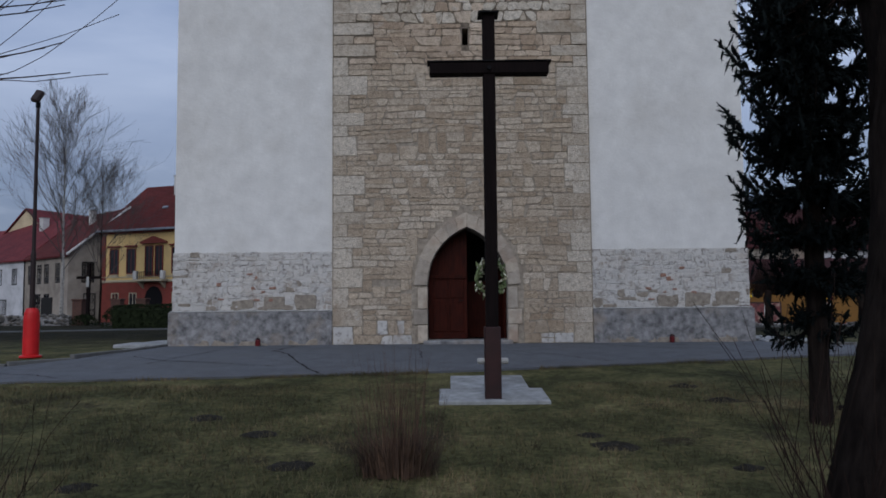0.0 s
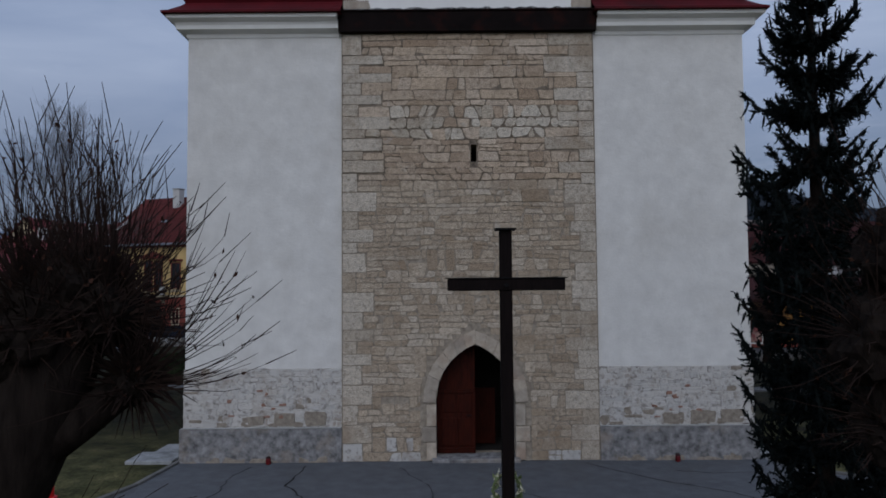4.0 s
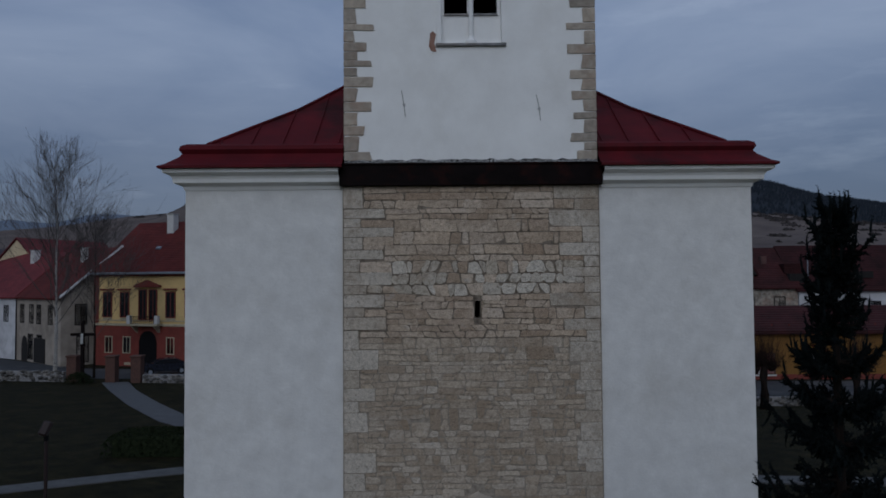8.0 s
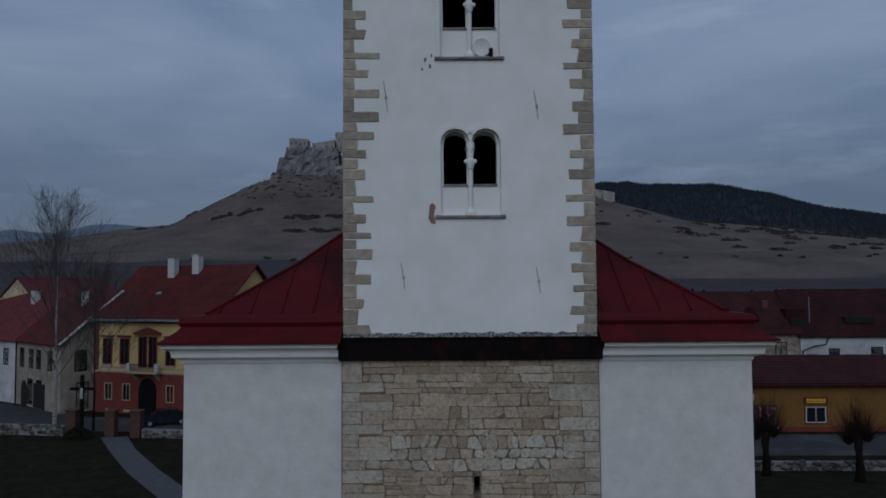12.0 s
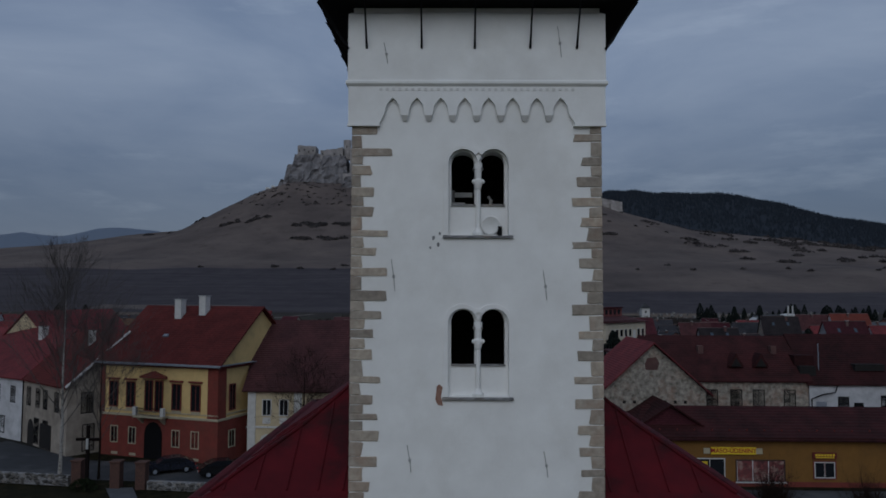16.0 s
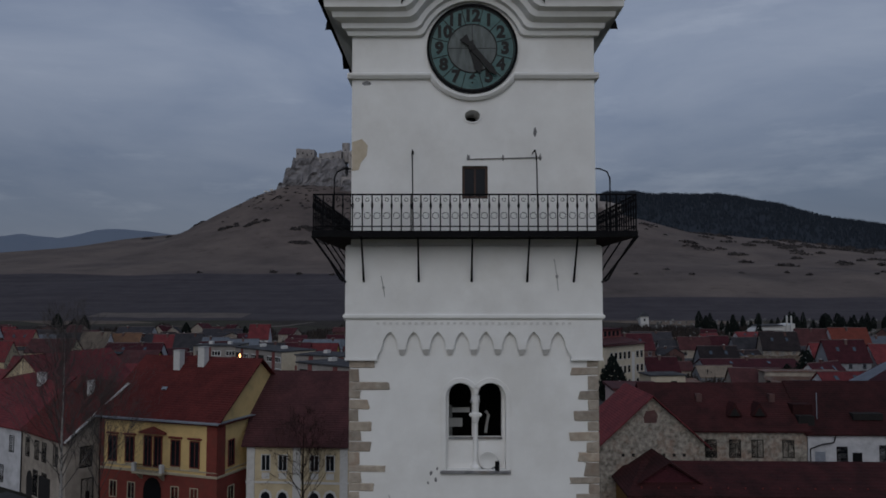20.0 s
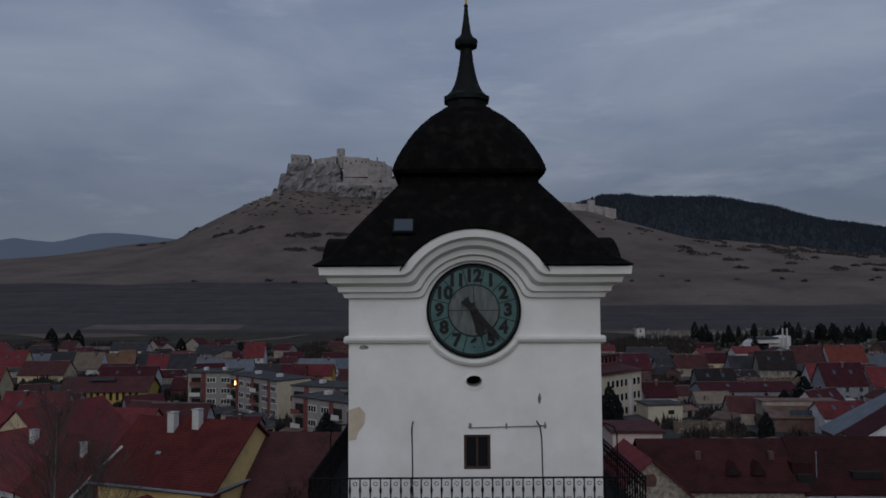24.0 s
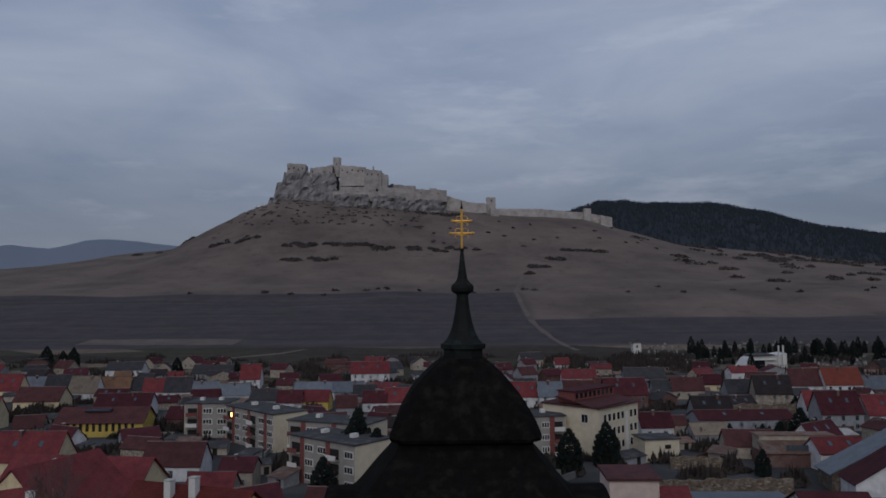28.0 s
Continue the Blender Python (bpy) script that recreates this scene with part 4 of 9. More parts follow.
# curved lid of the clock's hood running back into the roof
for turn in (0, 90, -90):
    bm = bmesh.new()
    arc = [(CX + (R0 + 0.745) * math.cos(a), HZ + (R0 + 0.745) * math.sin(a)) for a in [math.radians(30 + 120 * k / 20) for k in range(21)]]
    rows = [[bm.verts.new((x, y, z + dz)) for x, z in arc] for y, dz in ((-0.64 if turn == 0 else -0.88, -0.03), (-0.64 if turn == 0 else -0.88, 0.03), (0.4, 0.02), (1.5, -0.06))]
    for a, b in zip(rows, rows[1:]):
        for k in range(20):
            bm.faces.new((a[k], a[k + 1], b[k + 1], b[k]))
    part("hood_cover", bm, "shingle", church).matrix_basis = pose(0, 2.95, 0, 0, 0, turn) @ pose(0, -2.95, 0)
sl = part("skylight", box(-0.27, 0.27, -0.04, 0.05, -0.24, 0.24, 0.015), "iron", church, "small metal-framed roof skylight")
sl.matrix_basis = pose(-1.67, 0.10, 29.40, -39, 0, 0)
part("pane", box(-0.22, 0.22, -0.052, -0.041, -0.19, 0.19), "pane_grey", sl)

# quoins of the tower shaft
rq = random.Random(5)
for s in (-1, 1):
    z = 10.70
    k = 0
    while z < 19.86:
        long = k % 2 == 0
        h = rq.uniform(0.16, 0.27) if long else rq.uniform(0.20, 0.38)
        h = min(h, 19.88 - z)
        w = rq.uniform(0.42, 0.70) if long else rq.uniform(0.20, 0.34)
        if long and rq.random() < 0.14:
            w += 0.25
        xa, xb = (-TW - 0.018, -TW + w) if s < 0 else (TW - w, TW + 0.018)
        bm = box(xa, xb, -0.022, 0.35, z + 0.008, z + h - 0.008, 0.012)
        for v in bm.verts:
            v.co.x += rq.uniform(-0.04, 0.04) if abs(v.co.x) < TW - 0.05 else 0
            v.co.z += rq.uniform(-0.014, 0.014)
        part("quoin", bm, "quoin", tower)
        z += h
        k += 1

# ---- ground: churchyard, street, town floor, fields and the castle hill in one sheet ----
CREST = [(-2200, 55), (-1500, 60), (-730, 80), (-525, 109), (-423, 119), (-358, 157), (-300, 186), (-255, 202), (-78, 198), (-4, 185), (80, 176), (238, 166), (285, 150), (388, 122), (509, 111), (600, 98), (730, 87), (1500, 80), (2200, 80)]
CX_, CZ_ = [c[0] for c in CREST], [c[1] for c in CREST]
SLOPE_Y, SLOPE_Z = [-200, 60, 90, 415, 470, 540, 720, 980, 1200, 1500, 5000], [0, -0.3, -1.6, -2.0, 2.0, 10.0, 40.0, 68.0, 76.0, 40.0, 10.0]


def smooth01(t):
    t = min(1.0, max(0.0, t))
    return t * t * (3 - 2 * t)


def ground_z(x, y):
    z = -0.065 * max(0.0, -2.8 - y) if y < 0 else 0.0
    z = max(z, -1.1)
    if y > 8:
        z += -0.8 * smooth01((y - 8) / 45) - (0.9 * smooth01((y - 8) / 30) if x > 8 else 0.9 * smooth01((y - 70) / 30))
    if y > 95:
        z = float(np.interp(y, SLOPE_Y, SLOPE_Z))
        if y > 430:
            crest = float(np.interp(x, CX_, CZ_))
            lift = crest - 76.0
            f = math.exp(-((y - 1210) / (240 if y < 1210 else 260)) ** 2)
            if lift < 0:
                z += lift * smooth01((y - 430) / 700)
            else:
                z += lift * (0.72 * f + 0.28 * math.exp(-((y - 1210) / 140) ** 2))
            z += 3.0 * noise.noise(Vector((x / 90, y / 90, 0))) * smooth01((y - 450) / 200)
    return z


def axis(*spans):
    out = []
    for a, b, s in spans:
        n = max(1, round((b - a) / s))
        out += [a + (b - a) * k / n for k in range(n)]
    return out + [spans[-1][1]]


gx = axis((-4000, -1600, 300), (-1600, -700, 60), (-700, -60, 20), (-60, -20, 8), (-20, 20, 1.6), (20, 60, 8), (60, 700, 20), (700, 1600, 60), (1600, 4000, 300))
gy = axis((-200, -20, 30), (-20, 2, 1.1), (2, 100, 7), (100, 430, 33), (430, 1000, 22), (1000, 1340, 12), (1340, 1700, 60), (1700, 4600, 300))
gv = [(x, y, ground_z(x, y) + (0.02 * noise.noise(Vector((x * 0.7, y * 0.7, 1))) if y < 2 else 0) - (0.05 if XL - 0.1 < x < XR + 0.1 and 0 < y < 16 else 0)) for y in gy for x in gx]
nx = len(gx)
gf = [(j * nx + i, j * nx + i + 1, (j + 1) * nx + i + 1, (j + 1) * nx + i) for j in range(len(gy) - 1) for i in range(nx - 1)]
gm = bpy.data.meshes.new("ground")
gm.from_pydata(gv, [], gf)
for p in gm.polygons:
    p.use_smooth = True

m, n, l, b = graph("turf, ploughland and dry hill grass")
geo = n.new("ShaderNodeNewGeometry")
pos = geo.outputs["Position"]
sep = n.new("ShaderNodeSeparateXYZ")
l.new(pos, sep.inputs[0])


def math_node(n, l, op, a, b=0.0, c=None):
    k = n.new("ShaderNodeMath")
    k.operation = op
    for i, v in enumerate((a, b) if c is None else (a, b, c)):
        if isinstance(v, (int, float)):
            k.inputs[i].default_value = v
        else:
            l.new(v, k.inputs[i])
    return k.outputs[0]


def step_up(edge, soft, wob):
    """0 before the line y = edge, 1 beyond it, with an uneven border."""
    w = math_node(n, l, 'MULTIPLY_ADD', wob, soft * 1.2, sep.outputs["Y"])
    return math_node(n, l, 'MINIMUM', math_node(n, l, 'MAXIMUM', math_node(n, l, 'DIVIDE', math_node(n, l, 'SUBTRACT', w, edge), soft), 0.0), 1.0)


w1 = noise_node(n, l, pos, 0.004, 4)
w2 = noise_node(n, l, pos, 0.03, 5)
turf = ramp(n, l, noise_node(n, l, pos, 1.1, 8, 0.7), [(0.30, (0.018, 0.018, 0.010)), (0.44, (0.056, 0.057, 0.025)), (0.58, (0.108, 0.101, 0.046)), (0.72, (0.19, 0.165, 0.085))])
tuft = ramp(n, l, noise_node(n, l, pos, 14, 6, 0.7), [(0.3, (0.35, 0.35, 0.32)), (0.5, (0.95, 0.95, 0.92)), (0.7, (1.5, 1.5, 1.42))])
turf = blend(n, l, 1.0, turf, tuft, 'MULTIPLY')
bare = ramp(n, l, noise_node(n, l, pos, 0.9, 5, 0.65), [(0.58, (0, 0, 0)), (0.68, (0.8, 0.8, 0.8))])
turf = blend(n, l, bare, turf, (0.026, 0.020, 0.014))
# lawn beyond y = 3: dusk dimness multiplied into the turf's colour
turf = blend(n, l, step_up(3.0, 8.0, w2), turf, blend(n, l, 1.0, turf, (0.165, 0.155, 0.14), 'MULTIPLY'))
# yard, plough and hill tones lean blue: distance haze put into their colours
yard = ramp(n, l, w2, [(0.35, (0.026, 0.028, 0.029)), (0.5, (0.046, 0.048, 0.051)), (0.65, (0.080, 0.080, 0.084))])
mp = n.new("ShaderNodeMapping")
mp.inputs["Scale"].default_value = (0.004, 0.11, 0.0)
l.new(pos, mp.inputs["Vector"])
plough = ramp(n, l, noise_node(n, l, mp.outputs[0], 1.0, 5, 0.6), [(0.30, (0.034, 0.031, 0.036)), (0.5, (0.052, 0.046, 0.052)), (0.72, (0.082, 0.072, 0.074))])
plough = blend(n, l, 0.5, plough, ramp(n, l, noise_node(n, l, pos, 0.05, 6, 0.7), [(0.35, (0.036, 0.032, 0.037)), (0.65, (0.070, 0.061, 0.066))]))
cell = n.new("ShaderNodeTexVoronoi")
cell.inputs["Scale"].default_value = 1.0
mp2 = n.new("ShaderNodeMapping")
mp2.inputs["Scale"].default_value = (0.013, 0.045, 0.0)
l.new(pos, mp2.inputs["Vector"])
l.new(mp2.outputs[0], cell.inputs["Vector"])
sep_c = n.new("ShaderNodeSeparateColor")
l.new(cell.outputs["Color"], sep_c.inputs[0])
plots = ramp(n, l, sep_c.outputs[0], [(0.0, (0.030, 0.026, 0.024)), (0.35, (0.046, 0.040, 0.034)), (0.6, (0.040, 0.040, 0.026)), (0.8, (0.085, 0.068, 0.056)), (1.0, (0.150, 0.118, 0.092))])
plots = blend(n, l, 1.0, plots, ramp(n, l, noise_node(n, l, pos, 0.12, 6, 0.7), [(0.3, (0.6, 0.6, 0.6)), (0.7, (1.2, 1.2, 1.2))]), 'MULTIPLY')
# dry grass browns turned towards mauve to carry the haze
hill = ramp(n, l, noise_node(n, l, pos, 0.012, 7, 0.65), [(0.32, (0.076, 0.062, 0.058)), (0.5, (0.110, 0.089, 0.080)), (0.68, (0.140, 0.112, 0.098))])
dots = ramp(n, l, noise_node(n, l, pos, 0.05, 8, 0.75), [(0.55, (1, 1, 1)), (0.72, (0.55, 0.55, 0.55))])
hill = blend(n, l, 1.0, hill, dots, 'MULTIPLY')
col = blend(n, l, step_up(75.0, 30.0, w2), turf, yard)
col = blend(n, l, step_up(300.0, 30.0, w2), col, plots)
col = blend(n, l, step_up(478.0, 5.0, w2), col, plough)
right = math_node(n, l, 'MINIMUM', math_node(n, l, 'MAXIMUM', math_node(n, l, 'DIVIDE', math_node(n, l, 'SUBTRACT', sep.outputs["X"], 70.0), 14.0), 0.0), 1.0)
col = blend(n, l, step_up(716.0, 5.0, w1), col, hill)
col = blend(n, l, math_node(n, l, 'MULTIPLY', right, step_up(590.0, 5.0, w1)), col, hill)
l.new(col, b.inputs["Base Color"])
b.inputs["Roughness"].default_value = 1.0
b.inputs["Specular IOR Level"].default_value = 0.1
bp = n.new("ShaderNodeBump")
bp.inputs["Strength"].default_value, bp.inputs["Distance"].default_value = 0.7, 0.06
l.new(noise_node(n, l, pos, 9, 8, 0.75), bp.inputs["Height"])
l.new(bp.outputs[0], b.inputs["Normal"])
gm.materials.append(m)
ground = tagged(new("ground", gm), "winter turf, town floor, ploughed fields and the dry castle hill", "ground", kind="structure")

M["asphalt"] = surface("worn grey asphalt", (0.112, 0.118, 0.131), (0.074, 0.078, 0.088), 3, 0.9, 0.6, 60, stain=(0.085, 0.085, 0.088), stain_scale=0.6, stain_amount=0.5)
M["street"] = surface("street asphalt", (0.040, 0.042, 0.047), (0.026, 0.027, 0.031), 1, 0.9, 0.4, 20, stain=(0.10, 0.10, 0.10), stain_scale=0.2)
M["crack"] = surface("tar-dark crack", (0.030, 0.029, 0.028), (0.016, 0.016, 0.016), 6, 0.95, 0.3, spec=0.03)
M["path"] = surface("worn footpath asphalt", (0.090, 0.093, 0.100), (0.060, 0.062, 0.068), 2, 0.9, 0.5, 40)
M["path_pale"] = surface("worn pale footpath", (0.098, 0.100, 0.103), (0.055, 0.057, 0.059), 2, 0.9, 0.5, 40)
M["kerb"] = surface("grey kerb stone", (0.15, 0.148, 0.143), (0.085, 0.083, 0.08), 5, 0.9, 0.5, 30, pieces=0.2)


def sheet(outline, lift, name, material, grid=0.9):
    """A paved sheet that follows the ground, a little above it, from an outline of (x, y) in pairs of edges."""
    bm = bmesh.new()
    rows = []
    for (xa, ya), (xb, yb) in outline:
        k = max(2, int(math.hypot(xb - xa, yb - ya) / grid) + 1)
        rows.append(((xa, ya), (xb, yb)))
    cols = 14
    vr = [[bm.verts.new((xa + (xb - xa) * i / cols, ya + (yb - ya) * i / cols, ground_z(xa + (xb - xa) * i / cols, ya + (yb - ya) * i / cols) + lift)) for i in range(cols + 1)] for (xa, ya), (xb, yb) in rows]
    for a, b in zip(vr, vr[1:]):
        for i in range(cols):
            bm.faces.new((a[i], a[i + 1], b[i + 1], b[i]))
    r = bmesh.ops.extrude_face_region(bm, geom=bm.faces[:])
    for v in r["geom"]:
        if isinstance(v, bmesh.types.BMVert):
            v.co.z -= 0.12
    bmesh.ops.recalc_face_normals(bm, faces=bm.faces)
    return part(name, bm, material)


# the paved forecourt: back edge along the church, front edge towards the lawn
edge = [(-15, -4.6, -6.0), (-12, -4.55, -5.95), (-9, -4.45, -5.9), (-8, -4.15, -5.85), (-7.3, -3.3, -5.8), (-6.95, -2.0, -5.75), (-6.75, 0.6, -5.7), (-5, 0.6, -5.55), (-3, 0.6, -5.35), (0, 0.6, -5.0), (3, 0.6, -4.4), (5, 0.6, -3.9), (6.75, 0.6, -3.5), (7.1, -1.0, -3.45), (8.0, -1.6, -3.4), (10, -1.8, -3.4), (15, -1.9, -3.5)]
pave = tagged(sheet([((x, a), (x, b)) for x, a, b in edge], 0.035, "pavement", "asphalt"), "cracked grey asphalt forecourt before the church", "pavement", kind="structure")


def crack(pts, w=0.02):
    bm = bmesh.new()
    rc = random.Random(int(pts[0][0] * 100))
    fine = []
    for (xa, ya), (xb, yb) in zip(pts, pts[1:]):
        k = max(2, int(math.hypot(xb - xa, yb - ya) / 0.12))
        fine += [(xa + (xb - xa) * i / k + rc.uniform(-0.03, 0.03), ya + (yb - ya) * i / k + rc.uniform(-0.03, 0.03)) for i in range(k)]
    fine.append(pts[-1])
    vs = []
    for i, (x, y) in enumerate(fine):
        a, c = fine[max(0, i - 1)], fine[min(len(fine) - 1, i + 1)]
        d = Vector((c[0] - a[0], c[1] - a[1])).normalized()
        q = w * rc.uniform(0.3, 1.0)
        z = ground_z(x, y) + 0.0395
        vs.append((bm.verts.new((x - d.y * q, y + d.x * q, z)), bm.verts.new((x + d.y * q, y - d.x * q, z))))
    for a, c in zip(vs, vs[1:]):
        bm.faces.new((a[0], a[1], c[1], c[0]))
    part("crack", bm, "crack", pave)


crack([(-3.75, -0.4), (-3.85, -2.1), (-3.6, -2.4), (-2.7, -4.6), (-2.4, -5.2)], 0.028)
crack([(-5.0, -0.5), (-5.2, -1.4), (-5.1, -2.6), (-5.6, -4.0)], 0.02)
crack([(-1.6, -0.6), (-1.3, -1.4), (-0.9, -2.2), (-0.8, -3.6)], 0.016)
crack([(2.6, -0.3), (3.2, -1.1), (3.9, -1.9), (4.9, -2.7), (5.4, -3.2)], 0.024)
crack([(4.4, -1.0), (5.2, -1.3), (6.2, -1.2)], 0.018)
crack([(0.7, -2.6), (1.6, -3.2), (2.2, -3.9), (2.5, -4.2)], 0.014)
crack([(-6.3, -3.0), (-5.6, -3.6), (-4.6, -3.9), (-3.3, -4.4)], 0.018)
crack([(-8.0, -5.0), (-7.0, -5.1), (-6.4, -5.5)], 0.016)
for k in range(len(edge) - 1):
    (xa, ba, fa), (xb, bb, fb) = edge[k], edge[k + 1]
    if xa >= -6.8 and xb <= 6.8:
        continue
    seg = max(1, round(math.hypot(xb - xa, bb - ba) / 0.9))
    for i in range(seg):
        p = Vector((xa + (xb - xa) * i / seg, ba + (bb - ba) * i / seg))
        q = Vector((xa + (xb - xa) * (i + 1) / seg, ba + (bb - ba) * (i + 1) / seg))
        c = (p + q) / 2
        h = (q - p).length / 2 - 0.008
        if h < 0.05:
            continue
        part("kerb_stone", box(-h, h, -0.05, 0.06, -0.12, 0.075, 0.012), "kerb", pave).matrix_basis = pose(c.x, c.y, ground_z(c.x, c.y) + 0.01, 0, 0, math.degrees(math.atan2(q.y - p.y, q.x - p.x)))
# concrete slabs at the block's corners
for x, y, w, d in ((-7.5, 0.5, 0.55, 0.5), (-7.25, 1.4, 0.5, 0.5), (7.4, 0.3, 0.6, 0.55), (7.15, 1.3, 0.5, 0.5)):
    s = thing("drain_slab", (x, y, ground_z(x, y)), "flat grey concrete slab by the church corner", "slab", "slabs by the wall")
    part("slab", box(-w, w, -d, d, -0.1, 0.08, 0.02), "slab", s)

# footpaths behind, the street and the parked cars' bays
walk_1 = tagged(sheet([((-27.5, 46.6), (-29.6, 46.2)), ((-24.5, 41), (-26.4, 40.6)), ((-20, 33.8), (-21.8, 33)), ((-15.5, 27.2), (-17.2, 26.3)), ((-9, 20.4), (-10, 18.9))], 0.03, "footpath", "path"), "grey asphalt footpath from the gate", "path", kind="structure")
walk_2 = tagged(sheet([((-26, 7.6), (-26, 8.9)), ((-18, 10.6), (-18, 11.9)), ((-12, 13.4), (-12, 14.7)), ((-7, 15.2), (-7, 16.5))], 0.03, "footpath", "path_pale"), "pale concrete footpath across the lawn", "path", kind="structure")
walk_3 = tagged(sheet([((26, 10.6), (26, 11.8)), ((18, 10.8), (18, 12.0)), ((12, 11.5), (12, 12.7)), ((7, 12.5), (7, 13.7))], 0.03, "footpath", "path_pale"), "pale concrete footpath across the lawn", "path", kind="structure")
road_1 = tagged(sheet([((-75, 71), (-75, 84)), ((-52, 55), (-48, 65)), ((-40, 50), (-37, 57)), ((-20, 48), (-20, 54.5)), ((0, 46), (0, 54)), ((14, 43), (14, 52))], 0.025, "road", "street"), "dark asphalt street round the churchyard", "road", kind="structure")
road_2 = tagged(sheet([((14, 41.5), (14, 50.6)), ((30, 41.2), (30, 50.2)), ((50, 40.6), (50, 49.6)), ((90, 40), (90, 48.6))], 0.029, "road", "street"), "dark asphalt street along the shop", "road", kind="structure")

# ---- the wooden cross on its slab ----
KX, KY = 0.25, -7.35
kz = ground_z(KX, KY)
slab = thing("cross_slab", (KX, KY, kz + 0.04), "pale stepped concrete slab under the wooden cross", "slab")
part("slab", box(-0.70, 0.72, -0.21, 0.70, -0.14, 0.035, 0.012), "slab", slab)
part("slab", box(-0.55, 0.55, 0.703, 1.85, -0.14, 0.03, 0.012), "slab", slab)
slab.matrix_basis = pose(KX, KY, kz + 0.012, 3.4, 0, 0)
cross = thing("wooden_cross", (KX, KY, kz + 0.10), "tall dark-stained wooden cross with a steel shoe", "cross")
part("post", box(-0.082, 0.082, -0.082, 0.082, 0.80, 5.01, 0.012), "cross_wood", cross)
part("arm", box(-0.79, 0.79, -0.10, 0.08, 4.195, 4.355, 0.012), "cross_wood", cross)
part("shoe", box(-0.106, 0.106, -0.104, 0.104, -0.08, 0.86, 0.01), "cross_foot", cross, "red-brown painted steel shoe")
part("cap", extruded([(-0.135, 5.012), (0.135, 5.012), (0.14, 5.035), (-0.14, 5.035)], -0.14, 0.14), "iron", cross, "thin black sheet cap")
part("cap", box(-0.82, 0.82, -0.115, 0.095, 4.357, 4.372), "iron", cross, "thin black sheet cap")
for x in (-0.15, 0.15):
    part("bolt", lathe([(0.035, -0.05), (0.04, -0.03), (0.04, 0.03), (0.035, 0.05)], 8), "concrete", cross).matrix_basis = pose(x * 1.0, -0.02, 0.42, 0, 90, 0)
part("bolt", lathe([(0.03, 0), (0.03, 0.02)], 8), "iron", cross).matrix_basis = pose(0, -0.115, 4.27, 90, 0, 0)
M["leaf_pale"] = surface("pale green leaves", (0.16, 0.20, 0.09), (0.08, 0.11, 0.045), 9, 0.8, 0.2, island=0.4)
M["petal"] = surface("cream petals", (0.62, 0.60, 0.48), (0.42, 0.42, 0.30), 9, 0.8, 0.2, island=0.3)
wreath = thing("flower_wreath", (KX, KY + 0.17, kz + 1.60), "green wreath with cream flowers hung on the cross", "wreath")
rw = random.Random(3)
lv, pv = bmesh.new(), bmesh.new()
for k in range(130):
    a = rw.uniform(0, 2 * math.pi)
    r = 0.19 + rw.gauss(0, 0.03)
    c = Vector((r * math.cos(a) * 0.95, rw.uniform(-0.05, 0.05), r * math.sin(a) * 1.15))
    q = Euler((rw.uniform(0, 6), rw.uniform(0, 6), rw.uniform(0, 6))).to_matrix()
    tgt = pv if rw.random() < 0.35 else lv
    s = rw.uniform(0.03, 0.055)
    tgt.faces.new([tgt.verts.new(c + q @ Vector(p)) for p in ((-s, 0, 0), (0, -s * 0.5, s * 0.2), (s, 0, 0), (0, s * 0.5, s * 0.2))])
part("foliage", lv, "leaf_pale", wreath)
part("flowers", pv, "petal", wreath, "cream flowers")
part("hoop", tube([(0.19 * math.cos(a), 0, 0.21 * math.sin(a)) for a in [2 * math.pi * k / 16 for k in range(17)]], 0.02, 5), "leaf_pale", wreath)

# red grave lanterns by the wall
M["lantern"] = surface("dark red lantern glass", (0.12, 0.010, 0.012), (0.07, 0.006, 0.008), 9, 0.3, 0.0)
for x, y in ((-4.65, -0.22), (4.72, -0.22)):
    c = thing("grave_lantern", (x, y, ground_z(x, y) + 0.036), "small dark red grave lantern by the wall", "lantern", "grave lanterns")
    part("glass", lathe([(0.05, 0.0), (0.06, 0.01), (0.06, 0.12), (0.045, 0.14)], 12), "lantern", c)
    part("lid", lathe([(0.055, 0.141), (0.055, 0.155), (0.03, 0.18), (0.008, 0.19)], 12), "cross_foot", c, "brown lid")

# lamp post with a red foot
M["red_plastic"] = surface("bright red plastic foot", (0.55, 0.012, 0.014), (0.42, 0.009, 0.010), 4, 0.45, 0.1)
M["post"] = surface("dull red-brown lamp post", (0.022, 0.011, 0.011), (0.012, 0.007, 0.007), 6, 0.6, 0.2)
M["frost"] = surface("milky lamp shade", (0.50, 0.50, 0.48), (0.40, 0.40, 0.385), 5, 0.5, 0.1)
lx, ly = -8.38, -2.75
lamp = thing("street_lamp", (lx, ly, ground_z(lx, ly)), "slim dark lamp post in a bright red plastic foot", "lamp")
part("post", lathe([(0.05, 0.02), (0.048, 2.0), (0.036, 2.05), (0.032, 4.9), (0.024, 4.95)], 12), "post", lamp)
part("foot", lathe([(0.20, 0.0), (0.20, 0.03), (0.145, 0.05), (0.142, 0.74), (0.13, 0.86), (0.095, 0.94), (0.055, 0.95)], 20), "red_plastic", lamp, "bright red plastic foot", smooth=False)
hd = part("lamp_head", box(-0.085, 0.085, -0.13, 0.16, -0.05, 0.06, 0.03), "post", lamp, "slanted flat lantern head")
hd.matrix_basis = pose(-0.02, 0.0, 5.1, 62, 14, 0)
part("lamp_glass", box(-0.065, 0.065, -0.10, 0.13, -0.062, -0.045, 0.008), "frost", hd, "milky glass")
